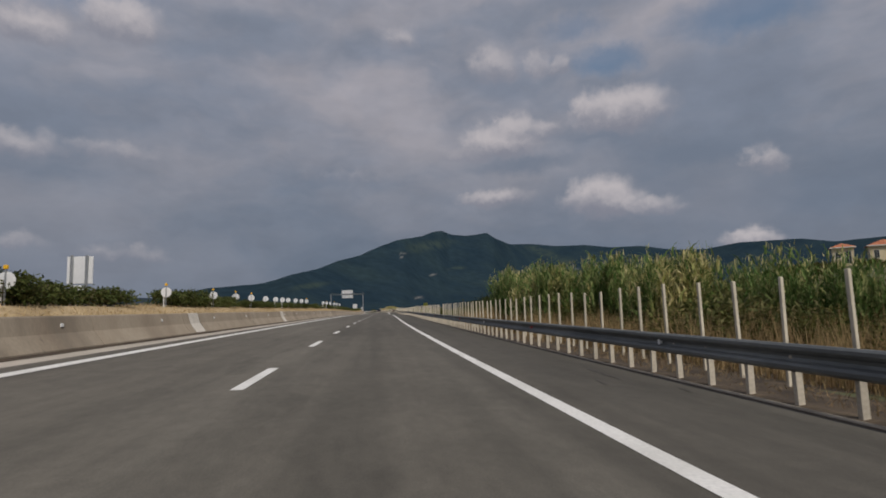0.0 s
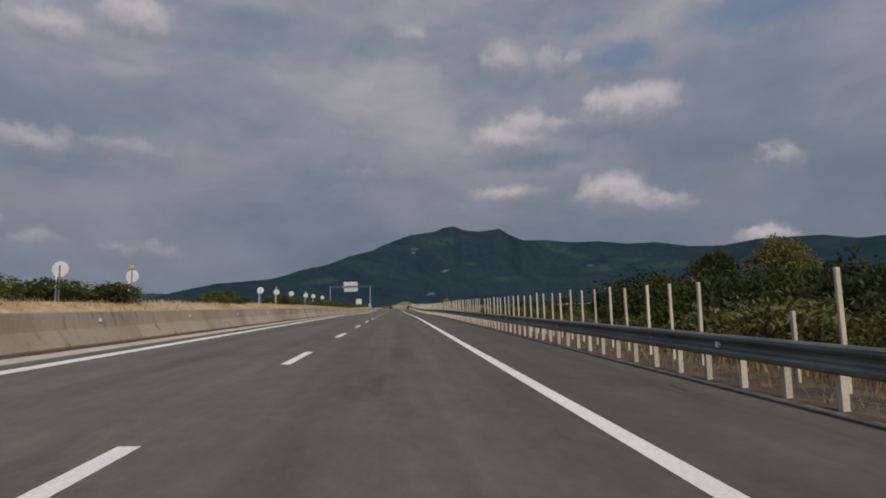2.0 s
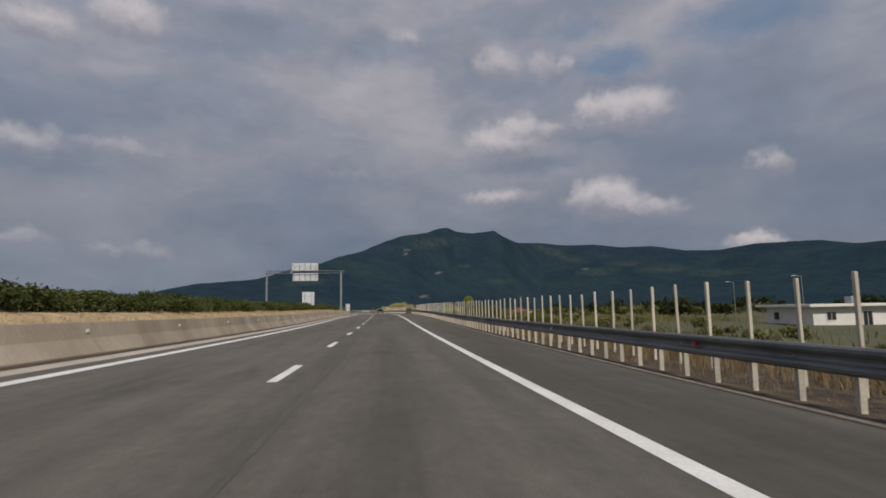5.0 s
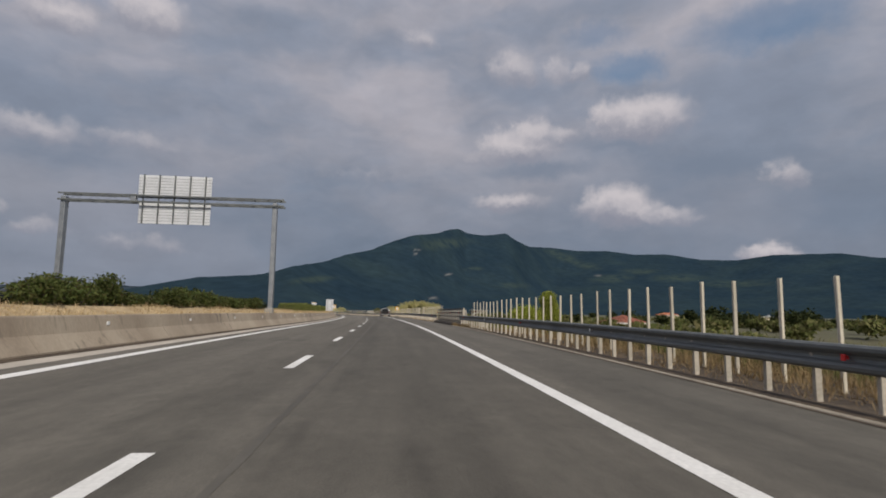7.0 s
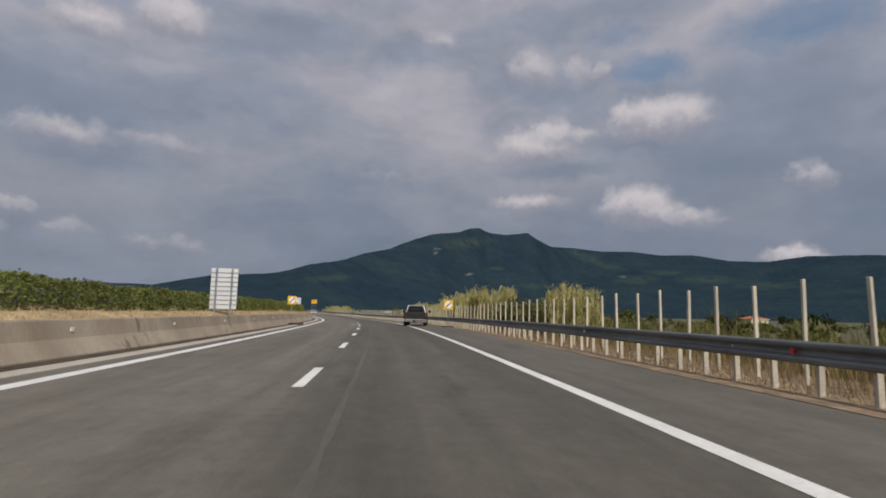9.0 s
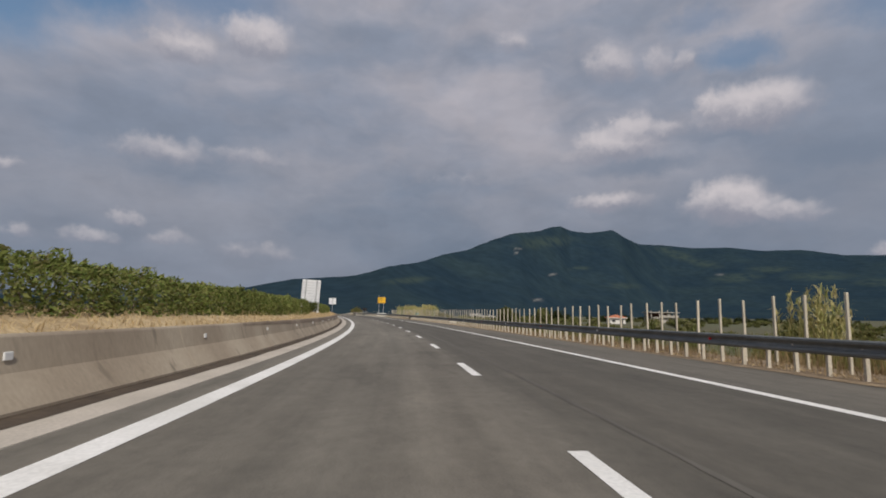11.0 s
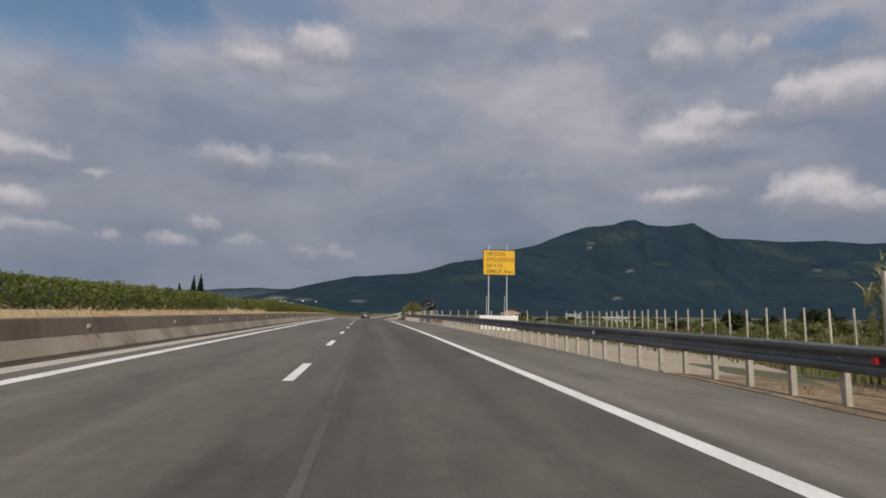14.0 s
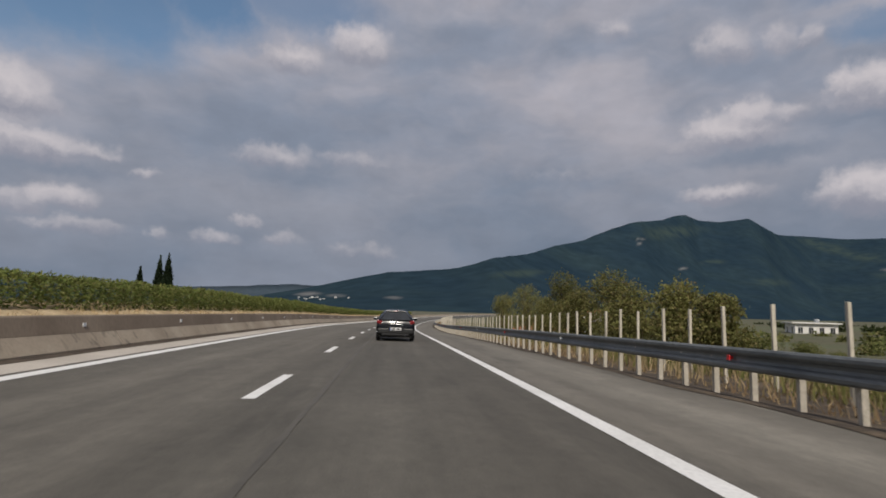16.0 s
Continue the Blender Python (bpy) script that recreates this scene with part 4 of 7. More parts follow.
        verts += [p + Vector((x * w, y * d, z)) for z in (-9, h) for x, y in ((-1, -1), (1, -1), (1, 1), (-1, 1))]
        verts += [p + Vector((-w, 0, h * 1.4)), p + Vector((w, 0, h * 1.4))]
        faces += [(q, q + 1, q + 5, q + 4), (q + 1, q + 2, q + 6, q + 9, q + 5), (q + 2, q + 3, q + 7, q + 6), (q + 3, q, q + 4, q + 8, q + 7), (q + 4, q + 5, q + 9, q + 8), (q + 6, q + 7, q + 8, q + 9)]
    tagged(new("hillside_village", mesh_of("hillside_village", verts, faces, "white_wall")), "scattered pale houses on the mountain's lower slopes", "village", kind="stuff")
    # a low blue ridge far behind
    verts, faces = [], []
    azs = np.arange(-100, -10, 0.8)
    for u, h in ((0, 0), (0.6, 0.7), (1, 1.0), (1.1, 0.5)):
        for az in azs:
            r = 3800 + 300 * u
            el = 1.7 + 0.9 * noise.noise(Vector((az * 0.06, 2.0, 0))) + 0.15 * noise.noise(Vector((az * 0.5, 2.0, 0)))
            verts.append((cx + r * math.sin(radians(az)), cy + r * math.cos(radians(az)), -20 + h * (20 + 4300 * math.tan(radians(max(0.3, el))))))
    k = len(azs)
    for i in range(3):
        for j in range(k - 1):
            a = i * k + j
            faces.append((a, a + 1, a + k + 1, a + k))
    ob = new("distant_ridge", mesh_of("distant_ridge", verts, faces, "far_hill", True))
    tagged(ob, "low blue ridge on the horizon", "mountains", kind="structure")


build_mountain()
# ---- plants ----
def blades_mesh(name, roots, heights, widths, lean, material, segs=2, droop=0.0, seed=1):
    """Thin bent blades: roots (n, 3), each a strip that narrows to its tip."""
    r = np.random.default_rng(seed)
    n = len(roots)
    ang = r.uniform(0, 2 * np.pi, n)
    face = r.uniform(0, 2 * np.pi, n)
    out = np.stack([np.cos(ang), np.sin(ang), np.zeros(n)], 1) * (lean * r.uniform(0.2, 1.0, n))[:, None]
    wide = np.stack([np.cos(face), np.sin(face), np.zeros(n)], 1)
    verts = []
    for k in range(segs + 1):
        u = k / segs
        mid = roots + out * heights[:, None] * (u ** 1.8) + np.array([0, 0, 1.0]) * (heights * (u - droop * u ** 3))[:, None]
        w = (widths * (1 - 0.85 * u ** 1.5) / 2)[:, None]
        verts += [mid - wide * w, mid + wide * w]
    verts = np.stack(verts, 1).reshape(-1, 3)
    per = 2 * (segs + 1)
    base = np.arange(n)[:, None] * per
    quads = np.concatenate([base + np.array([2 * k, 2 * k + 1, 2 * k + 3, 2 * k + 2]) for k in range(segs)], 0)
    me = bpy.data.meshes.new(name)
    me.from_pydata(verts.tolist(), [], quads.tolist())
    me.materials.append(M[material])
    return me


def leaves_mesh(name, places, outward, size, material, seed=1, long=1.8):
    """Small pointed leaves at the given places, turned about as they will."""
    r = np.random.default_rng(seed)
    n = len(places)
    d = r.normal(size=(n, 3)) + outward * 0.8
    d /= np.linalg.norm(d, axis=1)[:, None]
    e = np.cross(d, r.normal(size=(n, 3)))
    e /= np.linalg.norm(e, axis=1)[:, None] + 1e-9
    sz = size * r.uniform(0.6, 1.4, n)[:, None]
    a, b = d * sz * long / 2, e * sz / 2
    verts = np.stack([places - a, places + b * 0.9 - a * 0.1, places + a, places - b * 0.9 - a * 0.1], 1).reshape(-1, 3)
    faces = (np.arange(n)[:, None] * 4 + np.arange(4)).tolist()
    me = bpy.data.meshes.new(name)
    me.from_pydata(verts.tolist(), [], faces)
    me.materials.append(M[material])
    return me


def clump_points(n, lumps, seed, shell=0.55):
    """Points in a crown made of lumps (x, y, z, rx, ry, rz), thicker towards their skins."""
    r = np.random.default_rng(seed)
    lumps = np.array(lumps, float)
    vol = lumps[:, 3] * lumps[:, 4] * lumps[:, 5]
    pick = r.choice(len(lumps), n, p=vol / vol.sum())
    d = r.normal(size=(n, 3))
    d /= np.linalg.norm(d, axis=1)[:, None]
    rad = (shell + (1 - shell) * r.random(n)) * (1 + 0.12 * r.normal(size=n))
    p = lumps[pick, :3] + d * lumps[pick, 3:] * rad[:, None]
    return p, d


def crown_lumps(width, height, base, count, seed, taper=0.5):
    r = random.Random(seed)
    out = []
    for i in range(count):
        u = (i + 0.5) / count
        z = base + (height - base) * (0.15 + 0.75 * u)
        reach = width / 2 * (1 - taper * abs(2 * u - 0.8) ** 1.5) * 0.62
        a = i * 2.4 + r.uniform(-0.5, 0.5)
        q = r.uniform(0.35, 1.0) * reach
        size = width * r.uniform(0.17, 0.30)
        out.append((q * math.cos(a), q * math.sin(a), z, size, size, size * r.uniform(0.6, 0.85)))
    return out


def limb(bm, a, b, r0, r1, bow=0.1, seed=0):
    r = random.Random(seed)
    a, b = Vector(a), Vector(b)
    mid = (a + b) / 2 + Vector((r.uniform(-1, 1), r.uniform(-1, 1), 0)) * (b - a).length * bow
    tube(bm, a, mid, r0, (r0 + r1) / 2, 7)
    tube(bm, mid, b, (r0 + r1) / 2, r1, 7)


def tree(name, width, height, base, material, leaves, size, label, category="tree", seed=1, m=None, group="", taper=0.5, lumps=14, thick=None):
    root = thing(name, m, label, category, group)
    r = random.Random(seed)
    thick = thick or max(0.05, height * 0.03)
    bm = bmesh.new()
    ls = crown_lumps(width, height, base, lumps, seed, taper)
    top = height * 0.75
    limb(bm, (0, 0, -0.3), (r.uniform(-0.1, 0.1) * width, r.uniform(-0.1, 0.1) * width, top), thick, thick * 0.3, 0.05, seed)
    for x, y, z, *_ in ls[::2]:
        limb(bm, (0, 0, max(base * 0.7, z * 0.55)), (x * 0.9, y * 0.9, z), thick * 0.45, thick * 0.12, 0.12, seed + 1)
    part("trunk", bm, "bark", root)
    p, d = clump_points(leaves, ls, seed)
    crown = new("crown", leaves_mesh("crown", p, d, size, material, seed))
    crown.parent = root
    return root


def bush_meshes(name, width, height, leaves, size, material, count, seed, long=2.2):
    out = []
    for k in range(count):
        r = random.Random(seed + k)
        ls = []
        for i in range(9):
            a, q = r.uniform(0, 6.28), r.uniform(0.1, 0.33) * width
            z = height * r.uniform(0.28, 0.72)
            ls.append((q * math.cos(a), q * math.sin(a), z, width * 0.26, width * 0.26, height * 0.27))
        ls.append((0, 0, height * 0.35, width * 0.42, width * 0.42, height * 0.36))
        p, d = clump_points(leaves, ls, seed + k, 0.45)
        p[:, 2] = np.abs(p[:, 2])
        me = leaves_mesh(name, p, d, size, material, seed + k, long)
        sb = bmesh.new()
        for i in range(5):
            a = i * 1.26 + k
            limb(sb, (0.05 * math.cos(a), 0.05 * math.sin(a), -0.2), (width * 0.3 * math.cos(a), width * 0.3 * math.sin(a), height * 0.6), 0.022, 0.008, 0.1, i)
        sm = bpy.data.meshes.new("stems")
        sb.to_mesh(sm)
        sb.free()
        sm.materials.append(M["bark"])
        out.append((me, sm))
    return out


def place_bush(pair, m, label, group, name="shrub", category="shrub"):
    root = thing(name, m, label, category, group)
    for n, me in (("foliage", pair[0]), ("stem", pair[1])):
        ob = new(n, me)
        ob.parent = root
    return root


# ---- the median: hedge and dry grass ----
def block_meshes(name, half, deep, tall, leaves, size, material, count, seed):
    """Lengths of clipped hedge: leaves thickest on the faces, the top slightly wavy."""
    out = []
    for k in range(count):
        r = np.random.default_rng(seed + k)
        p = r.uniform(-1, 1, (leaves, 3))
        face = r.integers(0, 4, leaves)
        hard = 1 - 0.22 * r.random(leaves) ** 1.5
        p[face == 0, 0] = hard[face == 0]
        p[face == 1, 0] = -hard[face == 1]
        p[face == 2, 2] = hard[face == 2]
        lean = 1 - 0.18 * np.maximum(0, p[:, 2]) ** 2
        wave = 1 + 0.07 * np.sin(p[:, 1] * 3.1 + k * 1.7) + 0.04 * np.sin(p[:, 1] * 8.3 + p[:, 0] * 3 + k)
        q = np.stack([p[:, 0] * deep * lean, p[:, 1] * half, (p[:, 2] * 0.5 + 0.5) * tall * wave], 1) + r.normal(0, 0.025, (leaves, 3))
        d = np.stack([p[:, 0], np.zeros(leaves), np.maximum(0, p[:, 2])], 1)
        out.append(leaves_mesh(name, q, d, size, material, seed + k, 2.2))
    return out


def build_hedge():
    blocks = block_meshes("foliage", 0.95, 0.72, 1.0, 2100, 0.048, "hedge_green", 5, 640)
    blocks_far = block_meshes("foliage", 0.95, 0.72, 1.0, 700, 0.085, "hedge_green", 4, 740)
    stems = bush_meshes("foliage", 1.4, 1.0, 10, 0.05, "oleander", 1, 940)[0][1]
    shapes = bush_meshes("foliage", 1.9, 1.15, 1700, 0.064, "oleander", 6, 40)
    r = random.Random(11)
    rest = []
    spans = [(-30, -1, 1.0), (3.8, 6.2, 1.1), (7.4, 8.6, 1.0), (10.2, 12, 0.9), (15.5, 34, 0.75), (35, 41, 0.85), (48.5, 49.7, 0.95), (51.3, 51.8, 0.95), (53.4, 53.5, 0.6), (62.1, 62.2, 0.85), (64.4, 65.7, 1.0), (68.3, 69.0, 1.0), (71.0, 72.3, 1.0), (74.8, 100, 1.0), (100, 159, 1.0), (164.0, 168, 1.0), (170.6, 174.6, 1.2), (175.5, 177, 0.8),
             (178.5, 185.8, 1.05), (187, 192.5, 1.0), (206, 213, 0.9), (214.5, 221.8, 1.0), (222.6, 243, 0.95), (246, 262, 1.0), (266, 321, 1.1), (326.8, 327.6, 1.5), (333, 420, 1.02), (424, 426, 0.95), (430, 560, 0.98), (560, 640, 0.9)]
    for a, b, tall in spans:
        s = a
        while s < b:
            z = 0.9
            m = stand(s, -6.75 + r.uniform(-0.25, 0.25), z, r.uniform(0, 360)) @ Matrix.Diagonal((r.uniform(0.75, 1.05), r.uniform(0.75, 1.05), 0.72 * tall * r.uniform(0.82, 1.12), 1))
            pick = r.choice(shapes)
            if s > 205 and tall < 1.45:
                m = stand(s, (-6.75 if s < 430 else -6.5) + r.uniform(-0.06, 0.06), z - 0.1, r.choice((0, 180)) + r.uniform(-3, 3)) @ Matrix.Diagonal((1, 1, 0.82 * tall * r.uniform(0.94, 1.05), 1))
                if s < 350:
                    place_bush((r.choice(blocks), stems), m, "length of clipped yellowish-green hedge in the median", "median hedge", "hedge_section", "hedge")
                else:
                    rest.append((r.choice(blocks if s < 520 else blocks_far), m))
            else:
                place_bush(pick, m, "dark green oleander bush in the dry grass of the median", "median hedge", "oleander_bush", "bush")
            s += r.uniform(1.0, 1.5) if s < 206 else 1.5
    joined("hedge_beyond", rest, "hedge_green", "long yellowish-green clipped hedge along the median", "hedge")


def joined(name, items, material, label, category):
    """Many far plants in one mesh: stuff."""
    verts, faces, base = [], [], 0
    for me, m in items:
        co = np.empty(len(me.vertices) * 3)
        me.vertices.foreach_get("co", co)
        a = np.array(m)
        verts.append(co.reshape(-1, 3) @ a[:3, :3].T + a[:3, 3])
        ix = np.empty(len(me.loops), dtype=np.int64)
        me.loops.foreach_get("vertex_index", ix)
        faces.append(ix.reshape(-1, 4) + base)
        base += len(me.vertices)
    me = bpy.data.meshes.new(name)
    me.from_pydata(np.concatenate(verts).tolist(), [], np.concatenate(faces).tolist())
    me.materials.append(M[material])
    tagged(new(name, me), label, category, kind="stuff")


build_hedge()


def scatter(name, n, s0, s1, l_of, z_of, h0, h1, w, lean, material, label, seed, segs=2):
    """One sheet of blades along the road: stuff."""
    r = np.random.default_rng(seed)
    ss = np.sort(r.uniform(s0, s1, n))
    ll = l_of(r, n)
    tuft = np.array([noise.noise(Vector((float(a) * 0.35, float(b) * 0.9, seed))) for a, b in zip(ss, ll)])
    keep = tuft > -0.28
    ss, ll, tuft = ss[keep], ll[keep], tuft[keep]
    roots = np.array([at(float(a), float(b), z_of(float(a), float(b))) for a, b in zip(ss, ll)])
    hs = r.uniform(h0, h1, len(ss)) * (0.75 + 0.6 * tuft)
    ob = new(name, blades_mesh(name, roots, hs, np.full(len(ss), w) * r.uniform(0.6, 1.4, len(ss)), lean, material, segs, 0.1, seed))
    tagged(ob, label, "grass", kind="stuff")


scatter("dry_grass", 70000, -25, 300, lambda r, n: -5.32 - 2.4 * r.random(n) ** 1.6, lambda s, l: ground_drop(s, l) - 0.02, 0.06, 0.24, 0.02, 0.9, "hay", "pale dry grass on the median behind the barrier", 3)
scatter("dry_grass_beyond", 45000, 300, 620, lambda r, n: -5.32 - 2.4 * r.random(n) ** 1.6, lambda s, l: ground_drop(s, l) - 0.02, 0.06, 0.24, 0.025, 0.9, "hay", "pale dry grass on the median behind the barrier", 4)
scatter("tall_median_weeds", 2600, 160, 560, lambda r, n: -5.5 - 1.2 * r.random(n), lambda s, l: ground_drop(s, l), 0.18, 0.40, 0.018, 0.7, "hay", "tall dry weeds among the hedge", 5)
scatter("verge_grass", 42000, -22, 190, lambda r, n: 6.25 + 3.6 * r.random(n) ** 1.4, lambda s, l: ground_drop(s, l) - 0.02, 0.07, 0.30, 0.013, 0.7, "brown_grass", "withered brown grass on the verge", 6)
scatter("verge_grass_beyond", 42000, 209, 397, lambda r, n: 6.35 + 3.6 * r.random(n) ** 1.4, lambda s, l: ground_drop(s, l) - 0.02, 0.10, 0.45, 0.015, 0.55, "brown_grass", "withered brown grass on the verge", 7)
scatter("verge_grass_end", 14000, 468, 600, lambda r, n: 6.2 + 3.6 * r.random(n) ** 1.4, lambda s, l: ground_drop(s, l) - 0.02, 0.12, 0.5, 0.025, 0.55, "brown_grass", "withered brown grass on the verge", 8)
scatter("weed_clump", 500, 328.6, 331.6, lambda r, n: -6.3 - 0.8 * r.random(n), lambda s, l: ground_drop(s, l), 0.45, 0.85, 0.02, 0.55, "hay", "tall dry weeds beside a sign in the median", 15)
scatter("thicket_grass", 9000, -16, 120, lambda r, n: 7.5 + 2.2 * r.random(n), lambda s, l: ground_drop(s, l) - 0.02, 0.22, 0.55, 0.02, 0.6, "brown_grass", "knee-high withered grass before the thicket", 16)
scatter("verge_grass_sandy", 12000, 397, 470, lambda r, n: 11.0 + 3.0 * r.random(n), lambda s, l: ground_drop(s, l) - 0.02, 0.15, 0.5, 0.025, 0.6, "brown_grass", "withered grass behind the sandy strip", 17)
scatter("tall_weeds", 15000, 209, 300, lambda r, n: 9.0 + 5.0 * r.random(n) ** 1.2, lambda s, l: ground_drop(s, l) - 0.02, 0.8, 1.7, 0.026, 0.4, "olive_leaf", "chest-high olive-green weeds behind the fence", 18)
scatter("tall_dry_grass", 9000, 209, 300, lambda r, n: 7.5 + 4.0 * r.random(n) ** 1.2, lambda s, l: ground_drop(s, l) - 0.02, 0.35, 0.9, 0.018, 0.5, "tan_grass", "waist-high dry tan grass behind the fence", 19)
scatter("plain_weeds", 14000, 110, 192, lambda r, n: 8.2 + 7.0 * r.random(n) ** 1.2, lambda s, l: ground_drop(s, l) - 0.02, 0.45, 1.0, 0.03, 0.5, "scrub", "knee-high olive-green weeds behind the fence", 22)
scatter("apron_weeds", 12000, 398, 470, lambda r, n: 9.5 + 9.0 * r.random(n), lambda s, l: ground_drop(s, l) - 0.02, 0.35, 0.9, 0.03, 0.5, "scrub", "knee-high olive-green weeds behind the fence", 23)
scatter("verge_litter", 34000, -20, 192, lambda r, n: 5.9 + 1.7 * r.random(n), lambda s, l: ground_drop(s, l) - 0.01, 0.03, 0.14, 0.025, 1.6, "brown_grass", "flattened dead grass and litter along the guardrail", 24)
scatter("verge_litter_end", 16000, 469, 560, lambda r, n: 5.9 + 1.9 * r.random(n), lambda s, l: ground_drop(s, l) - 0.01, 0.03, 0.16, 0.025, 1.6, "brown_grass", "flattened dead grass along the guardrail", 25)
scatter("dry_stems", 20000, 118, 192, lambda r, n: 6.9 + 1.7 * r.random(n), lambda s, l: ground_drop(s, l) - 0.01, 0.2, 0.6, 0.011, 0.6, "tan_grass", "knee-high tan stems of dead grass below the guardrail", 31)
scatter("green_weeds_end", 16000, 470, 545, lambda r, n: 6.9 + 4.5 * r.random(n), lambda s, l: ground_drop(s, l) - 0.02, 0.3, 0.85, 0.022, 0.5, "olive_leaf", "knee-high olive-green weeds behind the guardrail", 44)
scatter("tan_meadow", 5000, 474, 560, lambda r, n: 6.5 + 6.5 * r.random(n) ** 1.2, lambda s, l: ground_drop(s, l) - 0.02, 0.25, 0.7, 0.022, 0.6, "hay", "knee-high tan grass behind the guardrail", 32)
scatter("tan_tussocks", 1800, 445, 459, lambda r, n: 8.4 + 3.0 * r.random(n), lambda s, l: ground_drop(s, l) - 0.02, 0.2, 0.5, 0.016, 0.6, "tan_grass", "knee-high tan grass before the bridge", 33)
scatter("green_growth", 30000, 440, 640, lambda r, n: 10.0 + 62 * r.random(n) ** 1.4, lambda s, l: ground_drop(s, l) - 0.03, 0.35, 0.85, 0.05, 0.45, "olive_leaf", "knee-high olive-green growth on the plain", 47)
scatter("straw_verge", 22000, 209, 397, lambda r, n: 5.95 + 0.9 * r.random(n), lambda s, l: ground_drop(s, l), 0.04, 0.16, 0.02, 1.0, "hay", "low straw along the shoulder's edge", 9)
scatter("tan_thicket_grass", 15000, -17, 26, lambda r, n: 7.7 + 1.9 * r.random(n), lambda s, l: ground_drop(s, l) - 0.02, 0.8, 1.6, 0.014, 0.32, "tan_grass", "waist-high tan grass before the reeds", 41)
scatter("tan_roadside_grass", 13000, 26, 118, lambda r, n: 7.4 + 2.4 * r.random(n), lambda s, l: ground_drop(s, l) - 0.02, 0.3, 0.85, 0.016, 0.45, "tan_grass", "knee-high tan grass behind the fence", 42)
scatter("kerb_grass", 1600, 188.5, 193.1, lambda r, n: 5.75 + 1.1 * r.random(n), lambda s, l: -0.03, 0.12, 0.38, 0.012, 0.8, "tan_grass", "tan grass at the end of the bridge kerb", 43)
scatter("olive_field", 40000, 158, 262, lambda r, n: 11.5 + 34 * r.random(n) ** 1.4, lambda s, l: ground_drop(s, l) - 0.03, 0.5, 1.15, 0.045, 0.45, "olive_leaf", "waist-high olive-green growth on the plain", 45)
scatter("olive_field_beyond", 24000, 330, 470, lambda r, n: 11.5 + 40 * r.random(n) ** 1.3, lambda s, l: ground_drop(s, l) - 0.03, 0.3, 0.8, 0.045, 0.45, "olive_leaf", "knee-high olive-green growth on the plain", 46)
scatter("field_grass", 26000, -20, 470, lambda r, n: 9.5 + 26 * r.random(n) ** 1.5, lambda s, l: ground_drop(s, l) - 0.03, 0.25, 0.75, 0.05, 0.5, "scrub", "rough green and brown field growth", 10)


# ---- reeds ----
def reed_meshes(name, material, count, seed, blades=260, tall=2.6):
    out = []
    for k in range(count):
        r = np.random.default_rng(seed + k)
        stems = 26
        sx = r.normal(0, 0.42, (stems, 2))
        hh = tall * r.uniform(0.7, 1.1, stems)
        roots = np.concatenate([sx, np.zeros((stems, 1)) - 0.2], 1)
        v1 = blades_mesh("canes", roots, hh + 0.2, np.full(stems, 0.035), 0.10, material, 3, 0.0, seed + k)
        pick = r.integers(0, stems, blades)
        at_h = r.uniform(0.15, 1.0, blades)
        lr = np.concatenate([sx[pick], (hh[pick] * at_h)[:, None]], 1) + r.normal(0, 0.04, (blades, 3))
        v2 = blades_mesh("leaves", lr, r.uniform(0.35, 0.75, blades), r.uniform(0.035, 0.065, blades), 1.1, material, 3, 0.55, seed + k + 50)
        tips = np.concatenate([sx, hh[:, None]], 1)
        fronds = 2 if material == "reed" else 6
        plume = np.repeat(tips, fronds, 0) + r.normal(0, 0.05, (stems * fronds, 3))
        v3 = blades_mesh("plumes", plume, r.uniform(0.12, 0.3, stems * fronds), np.full(stems * fronds, 0.03), 0.45, "pale_reed", 2, 0.2, seed + k + 90)
        out.append((v1, v2, v3))
    return out


def place_reeds(shapes, m, label, group):
    root = thing("reed_clump", m, label, "reeds", group)
    for n, me in zip(("cane_mass", "leaf_mass", "plume_mass"), shapes):
        ob = new(n, me)
        ob.parent = root
        ob["kind"] = "stuff"


